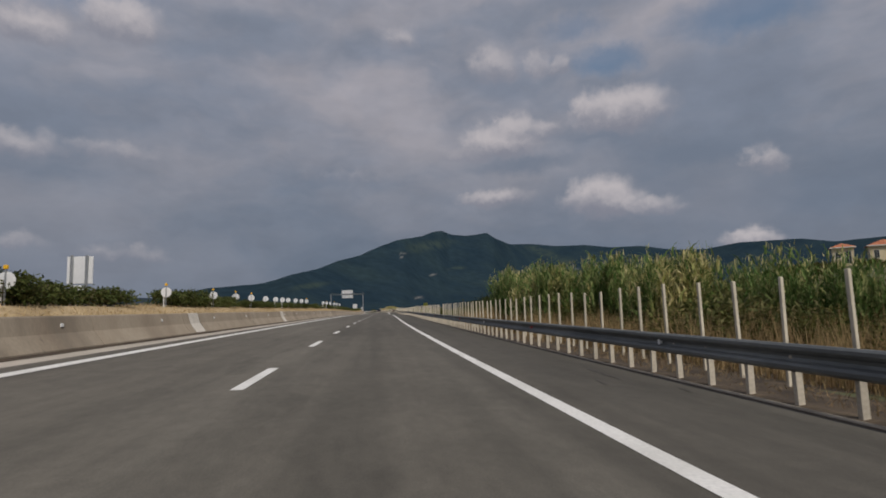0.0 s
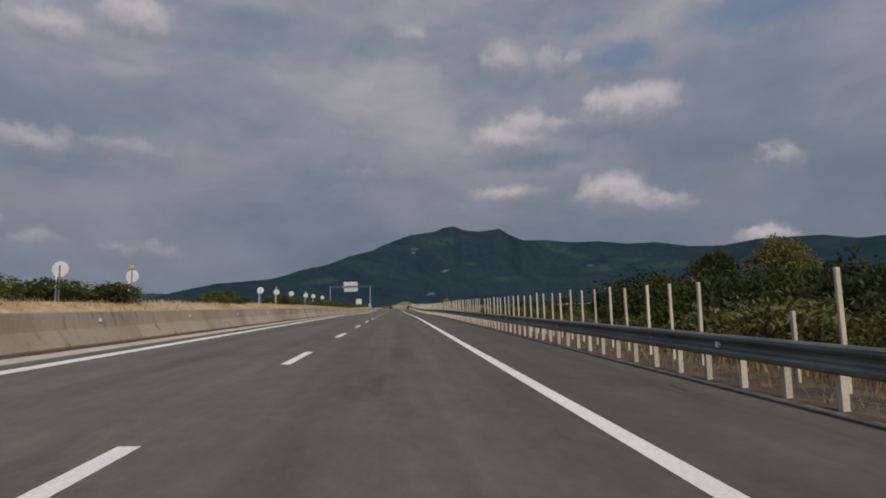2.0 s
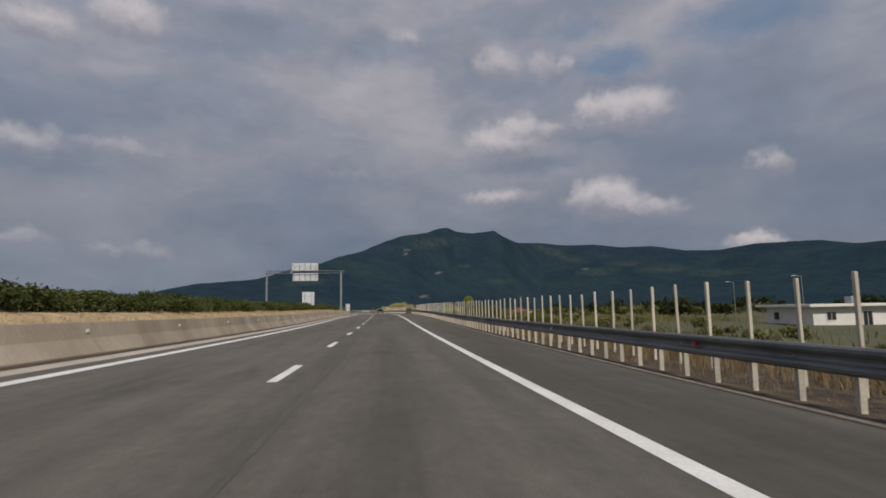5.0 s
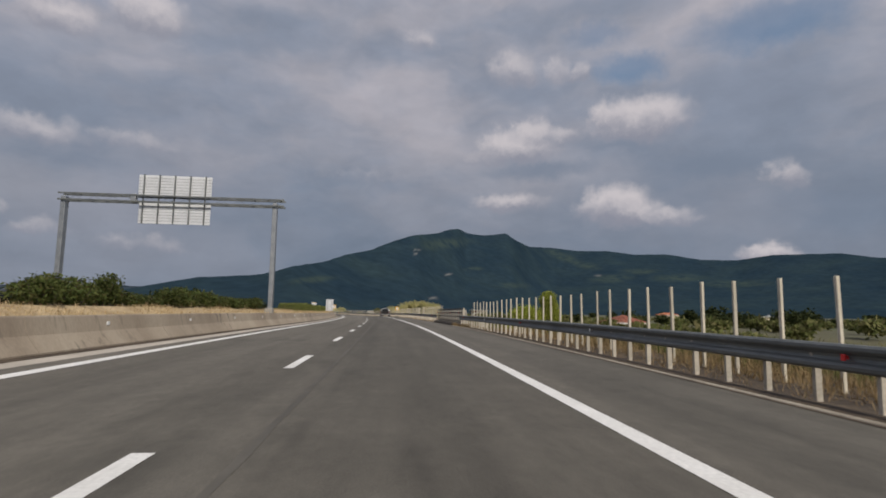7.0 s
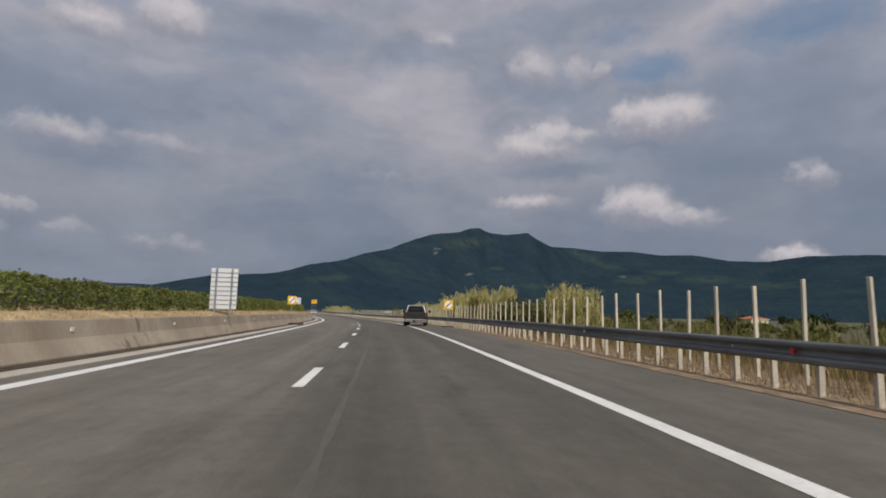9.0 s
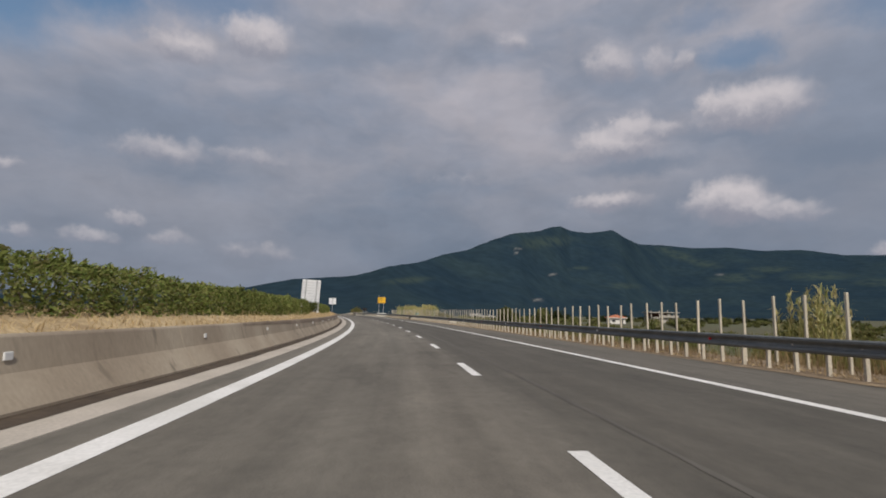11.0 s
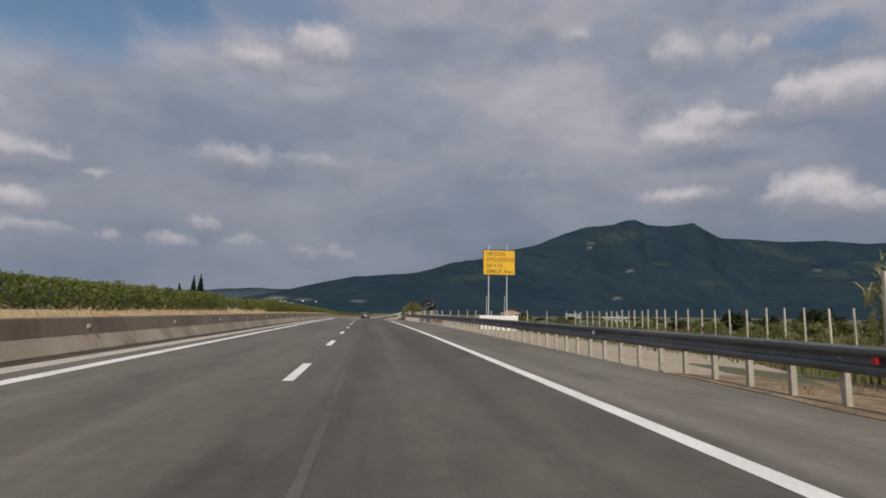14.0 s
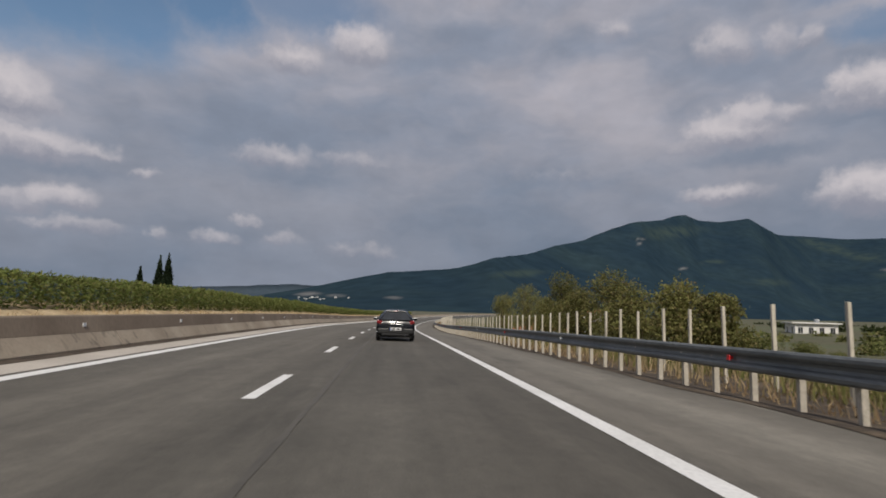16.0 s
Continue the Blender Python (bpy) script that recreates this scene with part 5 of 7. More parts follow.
def build_reeds():
    green = reed_meshes("reed", "reed", 5, 300, 520, 3.2)
    pale = reed_meshes("reed", "pale_reed", 5, 400, 560, 2.4)
    r = random.Random(21)
    for s0, s1, l0, l1, shapes, n, lo, hi, label, group in (
            (-4.5, 2.4, 9.9, 12.2, green, 26, 0.84, 1.0, "tall green giant reeds behind the fence", "green reeds"),
            (-9.5, -4.5, 10.8, 12.8, green, 15, 0.74, 0.92, "green giant reeds behind the fence", "green reeds"),
            (3.6, 10.6, 9.5, 12.0, green, 26, 0.86, 1.03, "tall green giant reeds with yellowing tops behind the fence", "green reeds"),
            (4.0, 10.0, 9.3, 11.0, pale, 7, 1.05, 1.25, "yellowing tall reeds behind the fence", "yellow reeds"),
            (12.4, 16.2, 9.7, 12.0, green, 18, 0.98, 1.15, "tall green giant reeds behind the fence", "green reeds"),
            (243.2, 246.2, 9.4, 11.2, pale, 8, 0.85, 1.05, "tall straw-coloured reeds behind the fence", "pale reeds"),
            (246.6, 251.5, 10.4, 12.2, pale, 9, 0.78, 0.95, "straw-coloured reeds behind the fence", "pale reeds"),
            (259.5, 276.0, 9.0, 11.5, pale, 26, 1.0, 1.25, "straw-coloured reeds behind the fence", "pale reeds"),
            (276.0, 300.0, 9.0, 11.5, pale, 24, 0.8, 1.05, "straw-coloured reeds behind the fence", "pale reeds"),
            (367.8, 372.6, 8.9, 10.6, pale, 20, 0.8, 1.0, "tall straw-coloured reeds behind the fence", "pale reeds"),
            (374.0, 384.5, 8.9, 11.0, pale, 16, 0.65, 0.85, "straw-coloured reeds behind the fence", "pale reeds"),
            (384.5, 397.5, 8.6, 10.6, pale, 30, 0.8, 0.98, "straw-coloured reeds behind the fence", "pale reeds"),
            (435.0, 439.0, -7.2, -6.2, green, 8, 0.36, 0.46, "bright green reeds in the median hedge", "median reeds")):
        for _ in range(n):
            s, l = r.uniform(s0, s1), r.uniform(l0, l1)
            size = r.uniform(lo, hi)
            z = 0.6 if l < 0 else ground_drop(s, l)
            kinds = shapes if r.random() < 0.82 or l < 0 else (pale if shapes is green else green)
            size *= 1.0 if kinds is shapes else (1.2 if kinds is pale else 0.75)
            place_reeds(r.choice(kinds), stand(s, l, z, r.uniform(0, 360)) @ Matrix.Diagonal((size, size, size, 1)), label, group)


build_reeds()
apron = band("gravel_apron", [(5.85, -0.10), (6.4, -0.045), (7.1, -0.05), (lambda s: float(np.interp(s, [398, 404, 425, 440, 450], [8.1, 11.0, 10.5, 8.4, 7.3])), lambda s: float(np.interp(s, [398, 404, 425, 440, 450], [-0.10, -0.30, -0.27, -0.12, -0.04])))], 398.5, 458.0, 2.0, "sand")
tagged(apron, "bare pale sandy ground behind the guardrail", "ground", kind="structure")


# ---- scrub and trees of the plain ----
def build_scrub():
    low = bush_meshes("foliage", 2.6, 1.7, 1800, 0.068, "scrub", 5, 70, 2.6)
    dark = bush_meshes("foliage", 3.4, 2.6, 3000, 0.085, "dark_leaf", 4, 80, 2.0)
    low_far = bush_meshes("foliage", 2.6, 1.7, 240, 0.26, "scrub", 4, 170, 2.2)
    low_mid = bush_meshes("foliage", 2.6, 1.7, 1500, 0.062, "scrub", 4, 370, 2.4)
    dark_mid = bush_meshes("foliage", 3.4, 2.6, 2400, 0.095, "dark_leaf", 4, 280, 2.0)
    dark_far = bush_meshes("foliage", 3.4, 2.6, 340, 0.29, "dark_leaf", 4, 180, 1.8)
    brown_far = bush_meshes("foliage", 2.6, 1.8, 1300, 0.10, "brown_leaf", 3, 190, 2.2)
    brown = bush_meshes("foliage", 2.6, 1.8, 2600, 0.042, "brown_leaf", 4, 90, 3.0)
    r = random.Random(33)
    far = ([], [])
    for s0, s1, l0, l1, shapes, n, lo, hi, label, group in (
            (-12, 4, 12.5, 17, brown, 26, 1.2, 1.5, "withered brown-green thicket behind the fence", "brown thicket"),
            (440, 560, 10.5, 40, low, 170, 0.32, 0.58, "olive-green scrub behind the fence", "scrub"),
            (397, 445, 11.0, 30, low, 60, 0.5, 0.8, "olive-green scrub behind the fence", "scrub"),
            (-14, 3, 9.0, 11.5, brown, 26, 0.75, 1.0, "withered brown-green thicket behind the fence", "brown thicket"),
            (-10, 24, 8.9, 9.8, brown, 14, 0.45, 0.65, "low withered thicket behind the fence", "brown thicket"),
            (24, 66, 8.4, 10.5, brown, 30, 0.45, 0.7, "low withered thicket behind the fence", "brown thicket"),
            (32, 48, 13.0, 14.4, dark, 10, 1.1, 1.4, "dark green thicket behind the fence", "dark thicket"),
            (94, 104, 28, 52, dark, 18, 1.0, 1.3, "dark green bushes before the house", "dark thicket"),
            (34, 60, 14.6, 22, dark, 30, 1.15, 1.6, "dark green thicket behind the fence", "dark thicket"),
            (66, 100, 20, 34, dark, 26, 0.8, 1.1, "dark green bushes before the house", "dark thicket"),
            (100, 190, 8.6, 11, brown, 40, 0.35, 0.6, "low withered thicket behind the fence", "brown thicket"),
            (-14, 2, 9.5, 14, low, 14, 0.8, 1.15, "brown-green thicket behind the fence", "roadside thicket"),
            (20, 40, 9.5, 13, low, 26, 0.8, 1.1, "olive-green scrub behind the fence", "roadside thicket"),
            (30, 52, 12, 19, dark, 20, 0.85, 1.25, "dark green thicket behind the fence", "dark thicket"),
            (40, 76, 9.5, 14, low, 36, 0.55, 0.85, "olive-green scrub behind the fence", "roadside thicket"),
            (66, 98, 14, 30, dark, 26, 0.5, 0.85, "dark green bushes before the house", "dark thicket"),
            (76, 190, 11, 30, low, 90, 0.38, 0.66, "olive-green scrub on the plain", "scrub"),
            (150, 182, 9.5, 14.4, low, 22, 0.42, 0.62, "olive-green scrub behind the fence", "scrub"),
            (212, 300, 12, 40, low, 60, 0.6, 1.1, "olive-green scrub on the plain", "scrub"),
            (300, 420, 10.5, 40, low, 90, 0.42, 0.75, "olive-green scrub on the plain", "scrub"),
            (246.8, 251.8, 9.2, 11.4, low, 14, 1.05, 1.35, "rounded olive-green bush behind the fence", "scrub"),
            (251, 262, 9.3, 12.0, low, 18, 0.65, 0.9, "olive-green scrub behind the fence", "scrub"),
            (191, 199, 19, 27, low, 12, 0.9, 1.2, "olive-green scrub behind the fence", "scrub"),
            (153, 160, 11.0, 13.5, low, 9, 0.95, 1.15, "olive-green bush behind the fence", "scrub"),
            (17.2, 19.4, 10.4, 11.6, dark, 3, 0.62, 0.72, "dark green bush beside the reeds", "dark thicket"),
            (17, 30, 9.6, 13, brown, 14, 0.7, 0.9, "withered brown-green thicket behind the fence", "brown thicket"),
            (364.4, 366.4, 10.3, 11.6, low, 6, 0.9, 1.08, "green bush behind the fence", "scrub"),
            (425, 600, 16, 60, low, 110, 0.55, 1.0, "olive-green scrub on the plain", "scrub"),
            (470, 486, 10.5, 13, low, 10, 0.4, 0.6, "olive-green scrub behind the fence", "scrub"),
            (455, 720, 22, 150, low, 230, 0.9, 1.7, "olive-green scrub on the plain", "scrub"),
            (340, 470, 34, 190, low, 170, 0.6, 1.15, "olive-green scrub on the plain", "scrub"),
            (200, 340, 40, 190, low, 130, 0.9, 1.7, "olive-green scrub on the plain", "scrub"),
            (470, 760, 70, 220, dark, 110, 1.0, 1.8, "dark green bushes far out on the plain", "far bushes"),
            (120, 300, 60, 160, dark, 60, 0.9, 1.6, "dark green bushes far out on the plain", "far bushes"),
            (90, 330, 60, 220, dark, 50, 1.0, 2.2, "dark green bushes far out on the plain", "far bushes"),
            (330, 700, 60, 260, dark, 60, 1.0, 2.2, "dark green bushes far out on the plain", "far bushes")):
        for _ in range(n):
            s, l = r.uniform(s0, s1), r.uniform(l0, l1)
            size = r.uniform(lo, hi)
            pick = r.choice(shapes)
            if 372 < s < 464 and abs(l - s + 342) < 15:
                if shapes is dark:
                    continue  # open field before the unfinished house
                size *= 0.6
            if l > 14.5:
                pick = r.choice((dark_mid if s < 110 else dark_far) if shapes is dark else brown_far if shapes is brown else low_mid if s > 395 and l < 45 else low_far)
                far[1 if shapes is dark else 0].append((pick[0], stand(s, l, max(-1.6, ground_drop(s, l)) - 0.1, r.uniform(0, 360)) @ Matrix.Diagonal((size, size, size * r.uniform(0.8, 1.15), 1))))
                continue
            place_bush(pick, stand(s, l, max(-1.6, ground_drop(s, l)) - 0.1, r.uniform(0, 360)) @ Matrix.Diagonal((size, size, size * r.uniform(0.8, 1.15), 1)), label, group)
    joined("scrub_of_the_plain", far[0], "scrub", "olive-green scrub scattered over the plain", "scrub")
    joined("thickets_of_the_plain", far[1], "dark_leaf", "dark green thickets far out on the plain", "scrub")


build_scrub()
PLAIN = -1.4
tree("broadleaf_tree", 13.0, 14.0, 2.5, "dark_leaf", 14000, 0.32, "large dark broadleaf tree beside the houses", seed=3, m=stand(157, 84, PLAIN), lumps=22)
tree("broadleaf_tree", 9.0, 8.6, 2.0, "scrub", 8000, 0.26, "olive-green broadleaf tree beside the houses", seed=4, m=stand(160, 70, PLAIN), lumps=16)
tree("broadleaf_tree", 9.5, 10.2, 2.0, "olive_leaf", 14000, 0.19, "olive-green broadleaf tree rising from the thicket", seed=5, m=stand(88, 51, PLAIN), lumps=18)
tree("broadleaf_tree", 3.7, 7.5, 1.2, "bright_leaf", 14000, 0.095, "bright yellow-green tree below the bridge", seed=6, m=stand(222.8, 22.0, -3.6), lumps=24, taper=0.85)
tree("broadleaf_tree", 5.4, 5.0, 0.8, "bright_leaf", 11000, 0.11, "yellow-green low tree below the bridge", seed=7, m=stand(212.5, 16.2, -3.6), lumps=14)
for k, (s, l, w, h) in enumerate(((480.6, 10.3, 2.0, 1.9), (483.0, 10.6, 2.4, 2.3), (486.0, 10.4, 2.6, 2.5), (489.0, 10.8, 3.0, 3.1), (492.5, 10.6, 2.6, 2.7), (496.0, 10.9, 3.0, 3.6), (500.5, 11.2, 2.8, 2.7), (506.0, 11.2, 3.6, 3.9), (514.0, 11.0, 3.4, 3.4))):
    tree("roadside_tree", w, 1.18 * h, 0.4, "olive_leaf", 8000, 0.055, "young olive-green tree behind the post fence", seed=20 + k, m=stand(s, l, -0.5), group="trees behind the fence", lumps=16, taper=0.7)
for k, (s, l) in enumerate(((392, 30), (404, 44), (300, 46))):
    tree("broadleaf_tree", 4.6, 3.5, 0.8, "scrub", 2600, 0.2, "olive-green tree on the plain", seed=40 + k, m=stand(s, l, PLAIN), group="trees of the plain", lumps=12)
for k, (s, l, w, h) in enumerate(((227.0, -20.6, 2.3, 2.75), (228.4, -19.6, 1.6, 2.45), (226.6, -21.6, 1.4, 2.1))):
    tree("broadleaf_tree", w, h, 0.4, "dark_leaf" if k < 2 else "oleander", 2200, 0.12, "dark green tree beyond the opposite carriageway", seed=50 + k, m=stand(s, l, 0.6), lumps=11, group="trees beyond the opposite carriageway")


def cypress(m, height, seed):
    root = thing("cypress", m, "tall narrow dark cypress", "tree", "cypress row")
    bm = bmesh.new()
    tube(bm, (0, 0, -0.5), (0, 0, height * 0.8), 0.3, 0.08, 8)
    part("trunk", bm, "bark", root)
    ls = [(0, 0, height * (0.06 + 0.9 * i / 15), height * 0.085 * math.sin(math.pi * (0.12 + 0.86 * (i / 15) ** 0.75)) + 0.1, height * 0.085 * math.sin(math.pi * (0.12 + 0.86 * (i / 15) ** 0.75)) + 0.1, height * 0.05) for i in range(16)]
    p, d = clump_points(3500, ls, seed, 0.7)
    crown = new("crown", leaves_mesh("crown", p, d + np.array([0, 0, 1.5]), 0.45, "cypress", seed))
    crown.parent = root


for s, l, h, k in ((624, -76.6, 16.6, 1), (626, -80.6, 15.8, 2), (626, -86.6, 12.6, 3)):
    cypress(stand(s, l, 0.2), h, 60 + k)


# ---- bridge parapets ----
def parapet(a, b):
    span = b - a
    root = thing("bridge_parapet", Matrix.Identity(4), "dark steel bridge rails on posts with concrete pillars behind", "parapet", "bridge parapets")
    band("kerb", [(6.10, -0.40), (6.12, 0.07), (6.16, 0.095), (7.3, 0.12), (7.34, -0.40)], a - 0.3, b + 0.3, 1.0, "kerb", closed=True, parent=root)
    for z, h in ((1.02, 0.085), (0.77, 0.075), (0.51, 0.075)):
        band("rail", [(6.40, z), (6.40, z + h), (6.47, z + h), (6.47, z)], a, b, 1.2, "dark_steel", closed=True, parent=root)
    n = int(round(span / 1.07))
    pb = bmesh.new()
    box(pb, -0.03, 0.02, -0.035, 0.035, 0.1, 1.06, 0.005)
    box(pb, -0.03, 0.14, -0.05, 0.05, 0.11, 0.15, 0.005)
    web = [pb.verts.new(v) for v in ((0.03, -0.012, 0.15), (0.14, -0.012, 0.15), (0.03, -0.012, 0.42), (0.03, 0.012, 0.15), (0.14, 0.012, 0.15), (0.03, 0.012, 0.42))]
    for q in ((0, 1, 2), (5, 4, 3), (1, 4, 5, 2), (0, 3, 4, 1)):
        pb.faces.new([web[i] for i in q])
    steel = bpy.data.meshes.new("post")
    pb.to_mesh(steel)
    pb.free()
    steel.materials.append(M["dark_steel"])
    cb = bmesh.new()
    vs = [(-0.05, -0.05, 0.1), (0.19, -0.05, 0.1), (0.19, -0.05, 0.15), (0.05, -0.04, 1.0), (-0.045, -0.04, 1.0)]
    low = [cb.verts.new((x, y, z)) for x, y, z in vs]
    up = [cb.verts.new((x, -y, z)) for x, y, z in vs]
    cb.faces.new(low)
    cb.faces.new(list(reversed(up)))
    for i in range(5):
        j = (i + 1) % 5
        cb.faces.new([low[j], low[i], up[i], up[j]])
    bmesh.ops.recalc_face_normals(cb, faces=cb.faces)
    pillar = bpy.data.meshes.new("pillar")
    cb.to_mesh(pillar)
    cb.free()
    pillar.materials.append(M["old_concrete"])
    red = reflector_mesh("red")
    for i in range(n + 1):
        s = a + 0.05 + (span - 0.1) * i / n
        for me, l, name in ((steel, 6.50, "post"), (pillar, 6.74, "pillar")):
            ob = new(name, me)
            ob.parent, ob.matrix_basis = root, stand(s + (0.0 if l < 6.6 else 0.08), l)
        if i < n and i % 2 == 0:
            ob = new("reflector", red)
            ob.parent, ob.matrix_basis = root, stand(s + 0.75, 6.38, 0.815) @ Matrix.Diagonal((1, 1.3, 1.1, 1))
    bm = bmesh.new()
    box(bm, -0.045, 0.045, -0.045, 0.045, -0.1, 1.12, 0.012)
    part("end_post", bm, "post", root, m=stand(a - 0.35, 6.56))


for a, b in BRIDGES:
    parapet(a, b)


# ---- signs ----
def slatted_panel(root, w, h, z0, name="panel", ribs=8, posts=(), x0=None, back=0.03, material="sign_back"):
    """The back of a sign built of flat boards with a rib at each joint; it faces the camera's way (-y)."""
    x0 = -w / 2 if x0 is None else x0
    each = h / ribs
    holder = part(name, _boxed(x0, x0 + w, 0.0, 0.02, z0, z0 + h), material, root)
    for i in range(ribs):
        part("board", _boxed(x0 + 0.004, x0 + w - 0.004, -0.012, 0.0, z0 + i * each + 0.012, z0 + (i + 1) * each - 0.012, 0.003), material, holder)
        part("rib", _boxed(x0, x0 + w, -0.03, -0.012, z0 + i * each - 0.010, z0 + i * each + 0.010), "steel", holder)
    return holder


def _boxed(x0, x1, y0, y1, z0, z1, bevel=0.0):
    bm = bmesh.new()
    box(bm, x0, x1, y0, y1, z0, z1, bevel)
    return bm


def sign_with_posts(s, l0, l1, z0, z1, foot, label, ribs=8, turn=0.0, posts=2, lean=0.0, over=0.03):
    mid = (l0 + l1) / 2
    root = thing("road_sign", stand(s, mid, foot, turn) @ pose(0, 0, 0, 0, lean, 0), label, "sign", "signs of the opposite carriageway")
    w, h = l1 - l0, z1 - z0
    slatted_panel(root, w, h, z0 - foot, ribs=ribs)
    for x in ((-w * 0.28, w * 0.30) if posts == 2 else (0.0,)):
        part("sign_post", _boxed(x - 0.035, x + 0.035, -0.10, -0.03, -0.2, z1 - foot + over, 0.006), "steel", root)
    return root


sign_with_posts(165.0, -8.11, -6.72, 1.25, 3.07, 0.8, "large bare metal back of a two-post road sign", 7)
sign_with_posts(242.8, -6.03, -4.95, 0.98, 2.68, 0.75, "bare metal back of a two-post road sign in the hedge", 9)
sign_with_posts(328.0, -7.50, -6.10, 0.95, 3.50, 0.8, "tall bare metal back of a slightly leaning two-post road sign", 12, lean=3.0)
sign_with_posts(366.6, -6.09, -5.08, 2.06, 2.95, 0.75, "plain metal back of a road sign on a single post", 1, posts=1, over=0.1)
first = sign_with_posts(-1.9, -7.72, -6.98, 1.62, 2.46, 0.8, "pale back of a two-post road sign above the hedge", 1)
slatted_panel(first, 0.42, 0.62, 0.16, "lower_panel", 1, x0=-0.23)


def round_sign(s, lamp, z=1.64):
    root = thing("round_sign", stand(s, -6.25, 0.85), "round roadworks sign seen from its grey back", "sign", "median roadworks signs")
    bm = bmesh.new()
    bmesh.ops.create_cone(bm, cap_ends=True, segments=28, radius1=0.19, radius2=0.19, depth=0.02, matrix=Matrix.Translation((0, 0, z - 0.85)) @ pose(0, 0, 0, 90))
    disc = part("disc", bm, "sign_back", root)
    bm = bmesh.new()
    bmesh.ops.create_cone(bm, cap_ends=True, segments=28, radius1=0.15, radius2=0.15, depth=0.008, matrix=Matrix.Translation((0, -0.014, z - 0.85)) @ pose(0, 0, 0, 90))
    part("pressing", bm, "sign_back", disc)
    part("pole", _boxed(-0.016, 0.016, -0.045, -0.012, -0.3, z - 0.85 + (0.24 if lamp else 0.1), 0.005), "steel", root)
    part("pole", _boxed(-0.085, -0.06, -0.04, -0.012, -0.3, z - 0.98, 0.004), "white", root)
    if lamp:
        lamp_ob = part("warning_lamp", _boxed(-0.045, 0.045, -0.06, 0.0, z - 0.85 + 0.24, z - 0.85 + 0.33, 0.015), "yellow", root, "yellow warning lamp")
    return root


for i, s in enumerate((-7.0, 2.0, 7.9, 12.0, 15.7, 19.9, 23.5, 26.3, 29.0, 33.0, 36.6, 40.2, 56.0, 60.4, 65.6, 72.4, 77.0, 83.6)):
    round_sign(s, lamp=(i < 5 or i in (11, 13, 15)), z=1.48 + 0.024 * i)


def gantry():
    s = 190.9
    root = thing("sign_gantry", stand(s, 0, 0), "galvanised steel sign gantry over the opposite carriageway", "gantry")
    for x, foot in ((-17.2, 0.3), (-5.30, 0.80)):
        part("leg", _boxed(x - 0.13, x + 0.13, -0.2, 0.2, foot - 0.4, 7.25, 0.02), "steel", root)
        part("foot_block", _boxed(x - 0.35, x + 0.35, -0.4, 0.4, foot - 0.5, foot + 0.16, 0.03) if x < -10 else _boxed(x - 0.28, x + 0.16, -0.3, 0.3, foot - 0.5, foot + 0.16, 0.03), "old_concrete", root)
    for y in (-0.28, 0.28):
        for z in (7.05, 7.42):
            part("chord", _boxed(-17.45, -4.75, y - 0.04, y + 0.04, z - 0.045, z + 0.045, 0.008), "rail", root)
    for i in range(24):
        x = -17.3 + 12.4 * i / 24
        up = i % 2 == 0
        bm = bmesh.new()
        tube(bm, (x, 0.26, 7.07 if up else 7.40), (x + 12.4 / 24, 0.26, 7.40 if up else 7.07), 0.009, 0.009, 6)
        part("diagonal", bm, "rail", root)
    for i in range(17):
        x = -17.2 + 12.2 * i / 16
        part("strut", _boxed(x - 0.025, x + 0.025, -0.28, 0.28, 7.41, 7.43), "rail", root)
    up = slatted_panel(root, 4.15, 1.24, 7.46, "upper_panel", 7, x0=-13.2)
    low = slatted_panel(root, 4.05, 1.22, 5.80, "lower_panel", 7, x0=-13.1)
    for i in range(5):
        x = -13.2 + 4.15 * (0.08 + 0.21 * i)
        part("hanger", _boxed(x - 0.03, x + 0.03, -0.14, -0.03, 5.78, 8.72, 0.005), "rail", root)
    part("cable_box", _boxed(-13.5, -13.2, -0.3, 0.0, 7.0, 7.5, 0.02), "steel", root)


gantry()


def lettering(text, size, m, material, parent, name="lettering"):
    cu = bpy.data.curves.new(name, "FONT")
    cu.body, cu.size, cu.extrude, cu.align_x, cu.align_y = text, size, 0.003, "LEFT", "CENTER"
    cu.offset = 0.002 * size
    tmp = bpy.data.objects.new(name, cu)
    scene.collection.objects.link(tmp)
    me = bpy.data.meshes.new_from_object(tmp.evaluated_get(bpy.context.evaluated_depsgraph_get()))
    bpy.data.objects.remove(tmp)
    me.materials.clear()
    me.materials.append(M[material])
    ob = new(name, me)
    ob.parent, ob.matrix_basis = parent, m
    return ob


def rounded(w, h, r, y0, y1, z):
    """A flat plate with rounded corners."""
    bm = bmesh.new()
    ring = []
    for cx, cz, a0 in ((1, 1, 0), (-1, 1, 90), (-1, -1, 180), (1, -1, 270)):
        for k in range(6):
            a = radians(a0 + 18 * k)
            ring.append((cx * (w / 2 - r) + r * math.cos(a), z + cz * (h / 2 - r) + r * math.sin(a)))
    front = [bm.verts.new((x, y0, zz)) for x, zz in ring]
    back = [bm.verts.new((x, y1, zz)) for x, zz in ring]
    bm.faces.new(front)
    bm.faces.new(list(reversed(back)))
    for i in range(len(ring)):
        j = (i + 1) % len(ring)
        bm.faces.new((front[j], front[i], back[i], back[j]))
    bmesh.ops.recalc_face_normals(bm, faces=bm.faces)
    return bm


